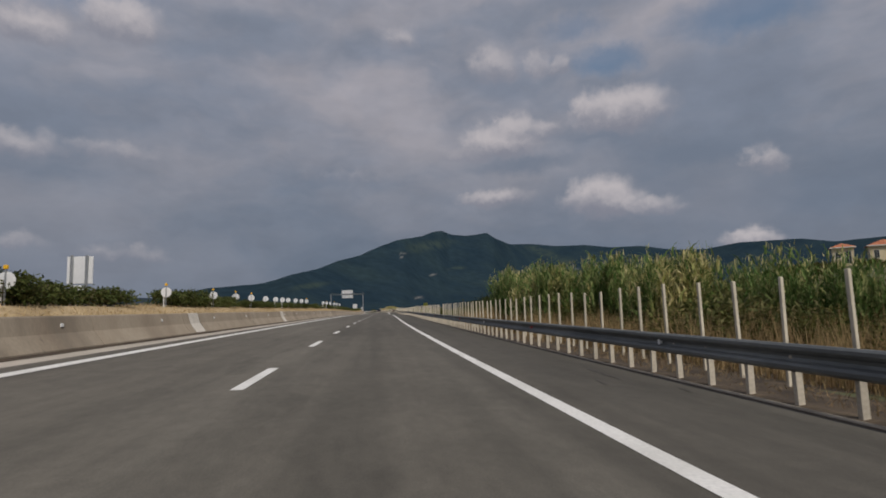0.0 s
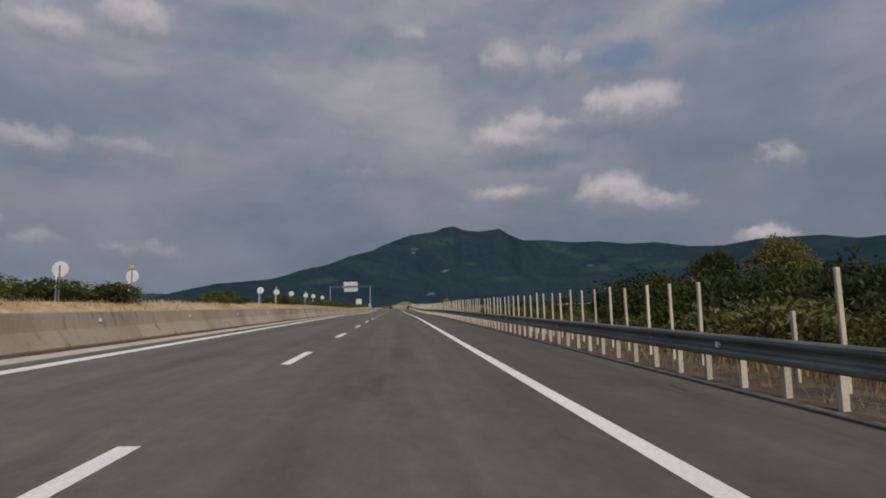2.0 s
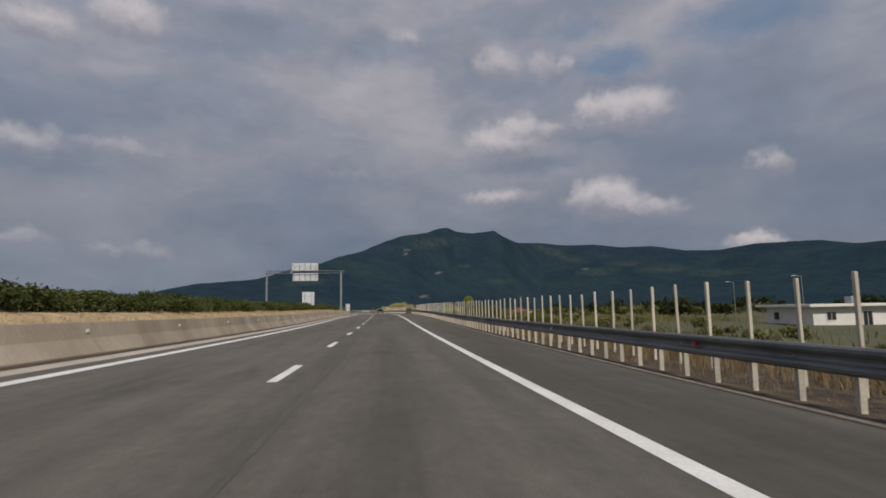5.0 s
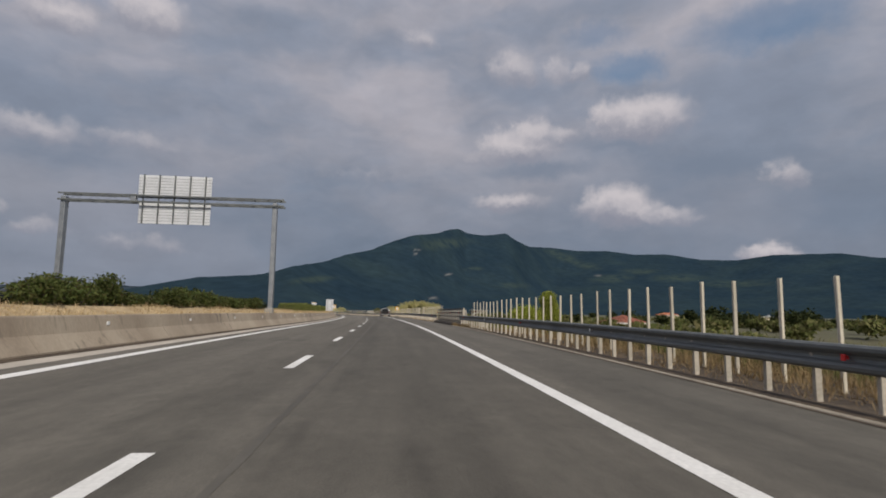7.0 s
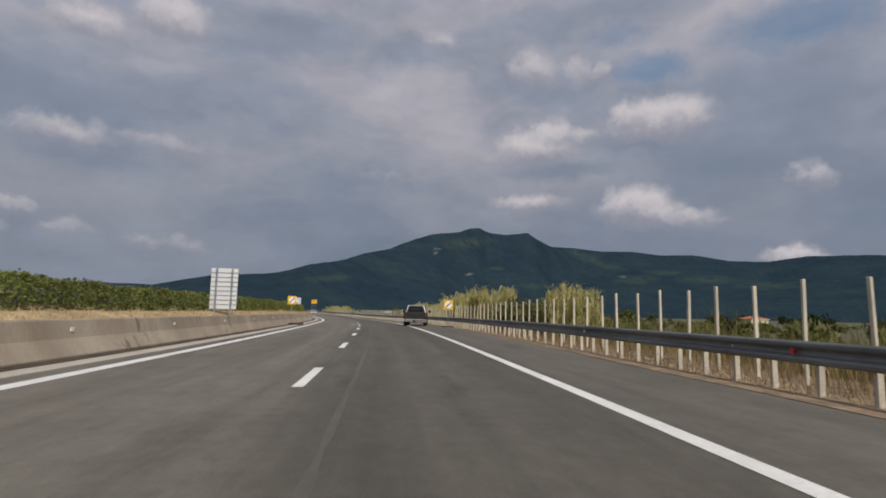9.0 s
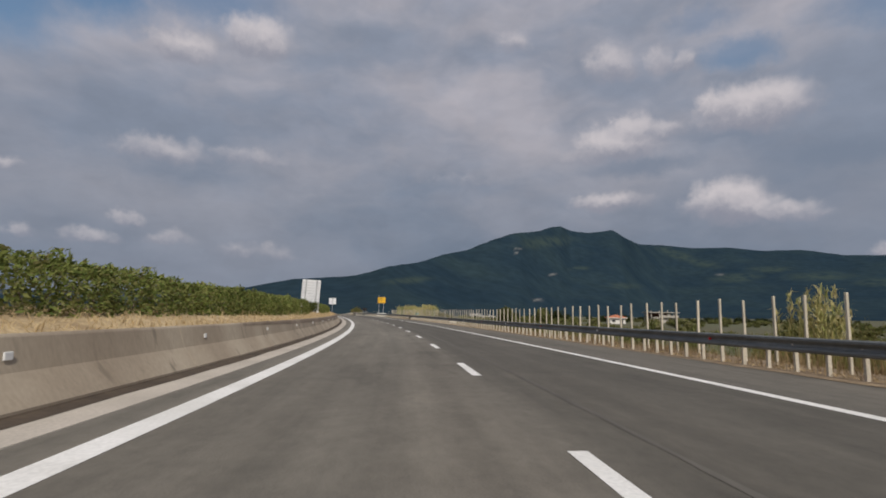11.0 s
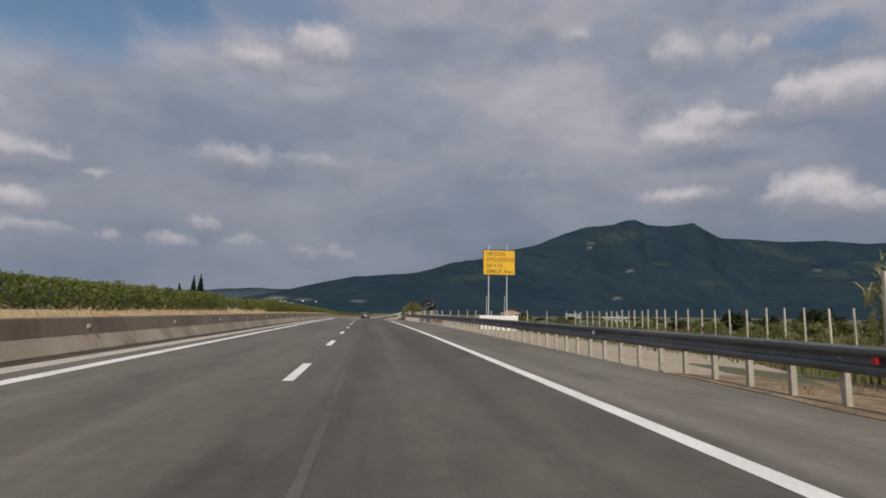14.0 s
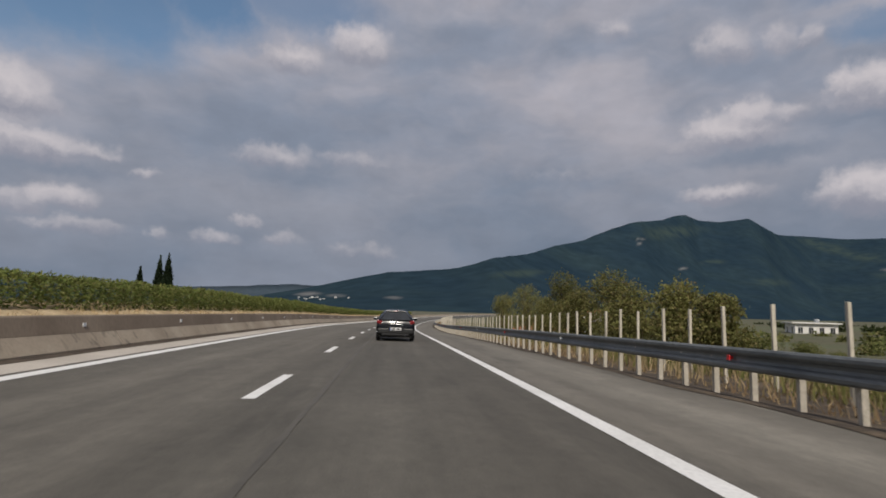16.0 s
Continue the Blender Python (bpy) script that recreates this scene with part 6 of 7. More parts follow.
def works_sign():
    s = 422.35
    root = thing("roadworks_sign", stand(s, 8.82, -0.25, -4), "large yellow roadworks warning sign on a white concrete block", "sign")
    z0, z1, w = 3.07 + 0.25, 4.61 + 0.25, 1.98
    part("border", rounded(w, z1 - z0, 0.09, -0.02, 0.02, (z0 + z1) / 2), "black", root)
    part("panel", rounded(w - 0.10, z1 - z0 - 0.10, 0.05, -0.028, -0.018, (z0 + z1) / 2), "yellow", root)
    for i, (text, wide) in enumerate((("ΠΡΟΣΟΧΗ", 1.12), ("Ε\u004bΤΕΛΟΥΝΤΑΙ", 1.62), ("ΕΡΓΑ ΣΕ", 0.95), ("ΜΗ\u004bΟΣ 14 km", 1.62))):
        ob = lettering(text, 0.30, pose(-0.78, -0.031, z1 - 0.28 - 0.345 * i, 90, 0, 0), "black", root)
        xs = [v.co.x for v in ob.data.vertices]
        k = wide / (max(xs) - min(xs))
        ob.matrix_basis = pose(-0.78, -0.031, z1 - 0.28 - 0.345 * i, 90, 0, 0) @ Matrix.Diagonal((k, 1.0, 1, 1))
    for x in (-0.62, 0.48):
        part("sign_post", _boxed(x - 0.026, x + 0.026, 0.03, 0.085, 0.2, z1 + 0.32, 0.006), "bare_steel", root)
        part("brace", _boxed(x - 0.09, x - 0.062, 0.45, 0.49, 0.2, 2.05, 0.005), "bare_steel", root, m=pose(0, 0.0, 0, 5))
    part("base_block", _boxed(-1.22, 1.08, -0.4, 0.75, -0.25, 0.92, 0.025), "whitewash", root, "white concrete base block")


works_sign()


def end_of_limit_sign(s, l, z, foot, base, label):
    root = thing("roadworks_sign", stand(s, l, foot), label, "sign", "end of restriction signs")
    h = z - foot
    plate = part("plate", _boxed(-0.32, 0.32, -0.012, 0.012, h - 0.32, h + 0.32, 0.01), "yellow", root)
    bm = bmesh.new()
    bmesh.ops.create_cone(bm, cap_ends=True, segments=28, radius1=0.235, radius2=0.235, depth=0.006, matrix=Matrix.Translation((0, -0.016, h)) @ pose(0, 0, 0, 90))
    disc = part("disc", bm, "white", root)
    bm = bmesh.new()
    box(bm, -0.22, 0.22, -0.024, -0.020, -0.035, 0.035, m=Matrix.Translation((0, 0, h)) @ pose(0, 0, 0, 0, -45, 0))
    part("bar", bm, "blue_sign", root)
    part("pole", _boxed(-0.02, 0.02, 0.012, 0.05, 0.0, h + 0.25, 0.004), "steel", root)
    if base:
        part("foot_plate", _boxed(-0.35, 0.35, -0.25, 0.25, 0.0, 0.07, 0.015), "rubber", root)
    return root


end_of_limit_sign(255.5, 5.88, 1.48, 0.0, True, "square yellow sign with a struck-out white disc on a portable foot")
end_of_limit_sign(262.4, -5.16, 1.76, 0.74, False, "square yellow sign with a struck-out white disc on the barrier")


def covered_sign():
    root = thing("covered_sign", stand(446.0, 7.42, -0.3), "road sign wrapped in torn black sheeting", "sign")
    bm = bmesh.new()
    bmesh.ops.create_grid(bm, x_segments=30, y_segments=44, size=0.5)
    for v in bm.verts:
        x, z = v.co.x * 1.34, v.co.y * 1.0
        ragged = 0.025 * noise.noise(Vector((x * 9, z * 9, 0)))
        edge = min(1.0, max(0.0, abs(x) * 2.2 - 0.25))
        fold = 0.05 * noise.noise(Vector((x * 3, z * 5, 2))) + (0.012 + 0.03 * edge) * noise.noise(Vector((x * 3.5 + z * 2, z * 19, 7)))
        tuck = 0.05 * max(0.0, abs(v.co.y) * 2 - 0.93) / 0.07
        v.co = Vector((x + ragged * edge, fold - 0.04 + tuck, 1.92 + z + (ragged if abs(z) > 0.46 else 0)))
    part("sheet", bm, "rubbish", root, smooth=True)
    part("panel", _boxed(-0.63, 0.63, 0.03, 0.06, 1.46, 2.38, 0.01), "dark", root)
    for x in (-0.37, 0.33):
        part("sign_post", _boxed(x - 0.035, x + 0.035, 0.06, 0.12, -0.3, 2.3, 0.005), "bare_steel", root)


covered_sign()


def distance_sign(s, l, z, text):
    root = thing("kilometre_sign", stand(s, l, -0.1), "small green kilometre sign with white figures on a post", "sign", "kilometre signs")
    h = z + 0.1
    part("border", _boxed(-0.25, 0.25, -0.01, 0.01, h - 0.12, h + 0.12, 0.012), "white", root)
    part("plate", _boxed(-0.235, 0.235, -0.016, -0.008, h - 0.105, h + 0.105, 0.004), "green_sign", root)
    lettering(text, 0.2, pose(-0.13, -0.019, h - 0.005, 90, 0, 0) @ Matrix.Diagonal((0.8, 1, 1, 1)), "white", root)
    part("pole", _boxed(-0.02, 0.02, 0.01, 0.04, -0.2, h, 0.004), "steel", root)


distance_sign(155.6, 7.03, 0.95, "48.5")
distance_sign(366.7, 7.0, 0.88, "48.9")

# ---- barrier reflectors, fresh panels, road repairs ----
delineator = reflector_mesh("white")
for i in range(104):
    s = 84.49 - 5.4 * 20 + 5.4 * i
    ob = new("barrier_reflector", delineator)
    ob.matrix_basis = stand(s, -4.965, 0.54, 180) @ Matrix.Diagonal((1.3, 2.1, 1.15, 1))
    tagged(ob, "small white reflector on the concrete barrier", "reflector", "barrier reflectors")
for s in (1.12, 18.9):
    prof = [(l + 0.006, z) for l, z in BARRIER[1:6]]
    tagged(band("fresh_concrete_panel", prof, s - 0.52, s + 0.52, 0.3, "new_concrete"), "pale patch of fresh concrete on the barrier", "patch", kind="structure")

M["tar"] = matter("tar", [(0.042, 0.038, 0.034), (0.075, 0.07, 0.062)], scale=1.0, rough=0.75, fine=12, stretch=(1, 0.2, 1))


def streak(name, path, width, material, label, wander=0.03, z=0.003, seed=0):
    """A thin strip on the asphalt through (s, l) places."""
    (s0, _), (s1, _) = path[0], path[-1]
    line = lambda s: float(np.interp(s, [p[0] for p in path], [p[1] for p in path])) + wander * noise.noise(Vector((s * 0.6, seed, 0))) + 0.6 * wander * noise.noise(Vector((s * 3.1, seed, 1)))
    wide = lambda s: width * (0.65 + 0.5 * noise.noise(Vector((s * 1.3, seed, 5))))
    ob = band(name, [(lambda s: line(s) - wide(s) / 2, z), (lambda s: line(s) + wide(s) / 2, z)], s0, s1, 0.4, material)
    tagged(ob, label, "road mark", kind="structure")


M["seam"] = matter("worn_tar", [(0.078, 0.071, 0.060), (0.108, 0.099, 0.083)], scale=1.0, rough=0.8, fine=12, stretch=(1, 0.2, 1))
streak("tar_seam", ((60, 0.62), (330, 0.68), (560, 0.75)), 0.10, "seam", "dark tar seam along the lane", 0.012, seed=1)
streak("skid_mark", ((424.0, 2.46), (431, 2.52), (438, 2.82), (442, 3.0), (446.9, 3.24), (450.2, 3.45), (454.5, 3.62), (462, 4.0), (467, 4.72)), 0.14, "tar", "dark curved tyre mark on the asphalt", 0.01, 0.0066, 2)
streak("skid_mark", ((440.0, 3.22), (447, 3.52), (450, 3.66), (455, 3.90), (465, 4.60)), 0.10, "tar", "dark curved tyre mark on the asphalt", 0.01, 0.0062, 6)
streak("skid_mark", ((424.0, 3.95), (436, 4.42), (442.4, 4.65), (446.8, 4.86), (449.3, 4.92), (453.7, 5.12)), 0.035, "seam", "thin dark tyre mark across the shoulder", 0.01, 0.0062, 3)
streak("skid_mark", ((430.0, 4.6), (442.8, 5.05), (446.6, 5.29), (449.5, 5.4)), 0.025, "seam", "thin dark tyre mark across the shoulder", 0.01, 0.0062, 4)
for k, (s, l, length, width) in enumerate(((-12.9, 4.55, 0.5, 0.05), (-12.3, 5.0, 1.4, 0.06), (-13.6, 5.3, 0.4, 0.05), (29.0, 5.1, 0.5, 0.07), (60, 4.6, 0.8, 0.06), (112, 5.1, 0.9, 0.07), (333, -0.8, 0.7, 0.06))):
    streak("oil_stain", ((s, l), (s + length, l + 0.06)), width, "tar", "short dark stain on the asphalt", 0.01, 0.0052, 20 + k)
inlet = part("drain_inlet", _boxed(-0.42, 0.42, -0.9, 0.9, -0.02, 0.13, 0.02), "dirt", m=stand(257.9, -4.32))
tagged(inlet, "low dark drain inlet in the gutter", "drain")
block = part("concrete_block", _boxed(-0.35, 0.35, -0.55, 0.55, -0.45, 0.17, 0.02), "whitewash", m=stand(347.4, 8.15))
tagged(block, "low white concrete block behind the guardrail", "block")
# ---- houses of the plain ----
def roof_tiles(bm, w, d, z, rise, over):
    """A hipped roof with overhanging eaves and its own thickness."""
    a, b = w / 2 + over, d / 2 + over
    ridge = max(0.0, a - b)
    lo = [bm.verts.new(p) for p in ((-a, -b, z), (a, -b, z), (a, b, z), (-a, b, z))]
    lo2 = [bm.verts.new(p) for p in ((-a, -b, z - 0.12), (a, -b, z - 0.12), (a, b, z - 0.12), (-a, b, z - 0.12))]
    r0, r1 = bm.verts.new((-ridge, 0, z + rise)), bm.verts.new((ridge + 0.01, 0, z + rise))
    for f in ((lo[0], lo[1], r1, r0), (lo[1], lo[2], r1), (lo[2], lo[3], r0, r1), (lo[3], lo[0], r0), tuple(reversed(lo2))):
        bm.faces.new(f)
    for i in range(4):
        j = (i + 1) % 4
        bm.faces.new((lo2[i], lo2[j], lo[j], lo[i]))


def house(name, m, w, d, h, walls, label, roof="hip", rise=1.6, floors=1, front=3, chimney=False, group="", tiles="tile_roof"):
    root = thing(name, m, label, "house", group)
    body = part("wall", _boxed(-w / 2, w / 2, -d / 2, d / 2, -0.4, h), walls, root)
    if roof == "hip":
        bm = bmesh.new()
        roof_tiles(bm, w, d, h + 0.12, rise, 0.5)
        bmesh.ops.recalc_face_normals(bm, faces=bm.faces)
        cover = part("roof", bm, tiles, root)
        part("fascia", _boxed(-w / 2 - 0.52, w / 2 + 0.52, -d / 2 - 0.55, -d / 2 - 0.49, h - 0.1, h + 0.1), "white_wall", cover)
        for k in range(int(w / 0.8)):
            x = -w / 2 + 0.8 * k + 0.4
            u = min(1.0, (w / 2 + 0.5 - abs(x)) / (d / 2 + 0.5))
            bm = bmesh.new()
            tube(bm, (x, -d / 2 - 0.5, h + 0.13), (x, -d / 2 - 0.5 + (d / 2 + 0.5) * u, h + 0.13 + rise * u), 0.07, 0.07, 6)
            part("tile_row", bm, tiles, cover)
        if chimney:
            part("chimney", _boxed(w * 0.2, w * 0.2 + 0.5, -0.25, 0.25, h + rise * 0.5, h + rise + 0.5, 0.03), "white_wall", cover)
    else:
        part("roof_slab", _boxed(-w / 2 - 0.7, w / 2 + 0.7, -d / 2 - 0.7, d / 2 + 0.7, h, h + 0.25, 0.02), "white_wall", root)
        part("water_tank", _boxed(w * 0.1, w * 0.1 + 0.9, -0.4, 0.5, h + 0.25, h + 0.95, 0.05), "steel", root)
    storey = h / floors
    for f in range(floors):
        for k in range(front):
            x = -w / 2 + w * (k + 0.5) / front
            z0 = storey * f + (0.05 if (k == front // 2 and f == 0) else storey * 0.34)
            z1 = storey * f + storey * 0.78
            for y, sgn in ((-d / 2, -1),):
                win = part("window", _boxed(x - 0.5, x + 0.5, y - 0.05, y + 0.02, z0, z1), "white_wall", root)
                part("pane", _boxed(x - 0.43, x - 0.03, y - 0.07, y - 0.045, z0 + 0.07, z1 - 0.07), "dark_glass", win)
                part("pane", _boxed(x + 0.03, x + 0.43, y - 0.07, y - 0.045, z0 + 0.07, z1 - 0.07), "dark_glass", win)
        if floors > 1 and f > 0:
            bal = part("balcony", _boxed(-w * 0.42, w * 0.42, -d / 2 - 1.1, -d / 2, storey * f - 0.12, storey * f + 0.02, 0.01), walls, root)
            part("railing", _boxed(-w * 0.42, w * 0.42, -d / 2 - 1.1, -d / 2 - 1.05, storey * f + 0.02, storey * f + 0.75, 0.01), "white_wall", bal)
    for k in range(2):
        y = -d / 2 + d * (k + 0.5) / 2
        win = part("window", _boxed(-w / 2 - 0.05, -w / 2 + 0.02, y - 0.45, y + 0.45, storey * 0.34, storey * 0.78), "white_wall", root)
        part("pane", _boxed(-w / 2 - 0.07, -w / 2 - 0.045, y - 0.38, y + 0.38, storey * 0.34 + 0.07, storey * 0.78 - 0.07), "dark_glass", win)
    return root


def unfinished_house(m):
    """A bare concrete frame of two storeys, partly walled, with an outside stair."""
    root = thing("unfinished_house", m, "unfinished house with bare concrete slabs and dark openings", "house")
    part("foundation", _boxed(-4.6, 4.6, -4.2, 4.2, -0.6, 0.1, 0.03), "old_concrete", root)
    for z, x0, x1 in ((1.75, -4.2, 5.0), (3.45, -5.2, 5.4)):
        part("slab", _boxed(x0, x1, -4.7, 4.5, z, z + 0.26, 0.02), "raw_concrete", root)
    for x in (-4.3, -1.4, 1.5, 4.4):
        for y in (-4.1, 4.0):
            part("column", _boxed(x - 0.15, x + 0.15, y - 0.15, y + 0.15, 0.0, 3.45, 0.02), "raw_concrete", root)
        part("column_stub", _boxed(x - 0.12, x + 0.12, -4.0, -3.76, 3.7, 4.3 + 0.1 * (x > 0), 0.02), "raw_concrete", root)
    for x0, x1, z0, z1 in ((-4.1, -2.9, 0.1, 1.75), (-0.2, 1.4, 0.1, 1.75), (3.0, 4.3, 0.1, 1.75), (-1.2, 0.1, 2.0, 3.45), (1.6, 2.4, 2.0, 3.45), (3.5, 4.3, 2.0, 3.45)):
        part("infill_wall", _boxed(x0, x1, -3.9, -3.7, z0, z1), "raw_concrete", root)
    part("inner_wall", _boxed(-4.2, 4.2, 1.0, 1.2, 0.1, 3.45), "salmon", root)
    part("balcony_wall", _boxed(-1.0, 5.0, -4.72, -4.6, 2.0, 2.55, 0.02), "raw_concrete", root)
    stair = part("stair", _boxed(-2.2, 2.2, -0.5, 0.5, -0.12, 0.12), "raw_concrete", root, m=pose(-3.6, -5.2, 1.0, 0, -24, 0))
    for k in range(8):
        part("step", _boxed(-2.1 + 0.53 * k, -1.65 + 0.53 * k, -0.48, 0.48, 0.12, 0.24), "raw_concrete", stair)


M["raw_concrete"] = matter("raw_concrete", [(0.34, 0.31, 0.27), (0.46, 0.43, 0.38)], scale=1.2, rough=0.95, fine=12, speck=0.12)
house("house", stand(109.5, 50.4, PLAIN - 0.1, -12), 6.6, 7.0, 4.3, "salmon", "low salmon-walled house with a red tiled roof", rise=1.9, front=3, tiles="old_tile")
house("house", stand(111.0, 42.2, PLAIN - 0.1, -12), 8.0, 7.0, 3.6, "salmon", "low salmon-walled annexe with a red tiled roof", rise=1.1, front=3, chimney=True, tiles="old_tile")
house("house", stand(149.5, 46.8, PLAIN - 0.2, -4), 10.5, 7.0, 2.0, "white_wall", "low white flat-roofed house with a wide slab roof", roof="flat", front=3)
house("house", stand(150.0, 62.0, PLAIN - 0.2, -6), 6.0, 5.0, 2.6, "white_wall", "small white house beside a dark tree", roof="flat", front=2)
house("villa", stand(91.5, 103.6, 8.3, -38), 3.8, 3.8, 3.6, "cream", "cream villa with an orange tiled roof on a rise", rise=1.0, front=2, group="hillside villas")
house("villa", stand(92.0, 115.4, 8.0, -38), 7.0, 5.0, 4.4, "cream", "broad cream villa with an orange tiled roof on a rise", rise=1.3, front=3, group="hillside villas")
house("house", stand(234.0, 37.4, -3.3, -6), 4.6, 5.0, 2.9, "white_wall", "white house with a red tiled roof below the bridge", rise=1.1, front=2, tiles="old_tile")
unfinished_house(stand(458.0, 116.0, PLAIN + 0.2, -20))
house("house", stand(430.0, 79.5, PLAIN - 0.3, -20), 4.4, 5.0, 1.9, "white_wall", "small pale house with a red tiled roof on the plain", rise=0.9, front=2)
house("house", stand(594.0, 89.5, PLAIN + 0.3, -18), 8.0, 9.0, 3.3, "white_wall", "white flat-roofed house far on the plain", roof="flat", front=4)
house("farm_shed", stand(545.0, 22.0, PLAIN, -10), 9.0, 6.0, 1.6, "white_wall", "low shed with a bright red roof behind the fence", rise=0.9, front=3)
for k, (s, l) in enumerate(((340, 190), (700, 60), (420, 230), (760, 100))):
    house("house", stand(s, l, PLAIN - 0.3, -15 + 7 * (k % 3)), 8 + k % 3 * 2, 7.0, 2.8 + (k % 2) * 2.4, "white_wall" if k % 2 else "cream", "pale house far out on the plain", roof="hip" if k % 3 else "flat", rise=1.4, floors=1 + k % 2, front=3, group="far houses")
# a rise under the villas
bm = bmesh.new()
bmesh.ops.create_icosphere(bm, subdivisions=4, radius=1.0)
for v in bm.verts:
    k = 1 + 0.08 * noise.noise(v.co * 3)
    v.co = Vector((v.co.x * 34 * k, v.co.y * 34 * k, v.co.z * 10.0 * k))
rise = part("knoll", bm, "soil", smooth=True, m=stand(99, 116, -1.2))
tagged(rise, "scrubby brown knoll under the villas", "ground", kind="structure")


def lamp_post(m, h):
    root = thing("street_lamp", m, "slender grey street lamp with a single arm", "street lamp", "lamps of the plain")
    bm = bmesh.new()
    tube(bm, (0, 0, -0.3), (0, 0, h), 0.09, 0.05, 8)
    part("pole", bm, "steel", root)
    bm = bmesh.new()
    tube(bm, (0, 0, h), (-1.3, 0, h + 0.15), 0.04, 0.035, 8)
    part("arm", bm, "steel", root)
    part("lamp_head", _boxed(-1.8, -1.2, -0.12, 0.12, h + 0.1, h + 0.2, 0.03), "white", root)


for s, l, h in ((151, 74, 6.6), (168, 74, 6.6), (186, 74, 6.6), (206, 76, 6.6)):
    lamp_post(stand(s, l, PLAIN), h)


# ---- vehicles ----
def loft(sections):
    """A closed skin through rings of equal length."""
    bm = bmesh.new()
    rings = [[bm.verts.new(p) for p in ring] for ring in sections]
    k = len(rings[0])
    for a, b in zip(rings, rings[1:]):
        for i in range(k):
            j = (i + 1) % k
            bm.faces.new((a[i], a[j], b[j], b[i]))
    bm.faces.new(list(reversed(rings[0])))
    bm.faces.new(rings[-1])
    bmesh.ops.recalc_face_normals(bm, faces=bm.faces)
    return bm


def ring(y, half, low, belt, roof, half_roof, floor_half=None):
    """One cross-section of a car body."""
    fh = floor_half or half * 0.86
    pts = [(-fh, low), (-half * 0.98, low + 0.10), (-half, (low + belt) / 2), (-half * 0.965, belt)]
    if roof > belt + 0.03:
        pts += [(-(half * 0.955 + half_roof) / 2 - 0.02, (belt + roof) / 2), (-half_roof, roof - 0.05), (-half_roof * 0.75, roof)]
    else:
        pts += [(-half * 0.9, belt + 0.01), (-half * 0.75, belt + 0.018), (-half * 0.5, belt + 0.022)]
    pts += [(-x, z) for x, z in reversed(pts)]
    return [(x, y, z) for x, z in pts]


def wheel(root, x, y, r, w):
    bm = bmesh.new()
    bmesh.ops.create_cone(bm, cap_ends=True, segments=24, radius1=r, radius2=r, depth=w, matrix=Matrix.Translation((x, y, r)) @ pose(0, 0, 0, 0, 90, 0))
    es = [e for e in bm.edges if len(e.link_faces) == 2 and any(len(f.verts) > 4 for f in e.link_faces)]
    bmesh.ops.bevel(bm, geom=es, offset=0.03, segments=2, affect="EDGES")
    tyre = part("wheel", bm, "rubber", root, "black tyre")
    bm = bmesh.new()
    bmesh.ops.create_cone(bm, cap_ends=True, segments=20, radius1=r * 0.62, radius2=r * 0.58, depth=w + 0.02, matrix=Matrix.Translation((x, y, r)) @ pose(0, 0, 0, 0, 90, 0))
    part("rim", bm, "steel", tyre)


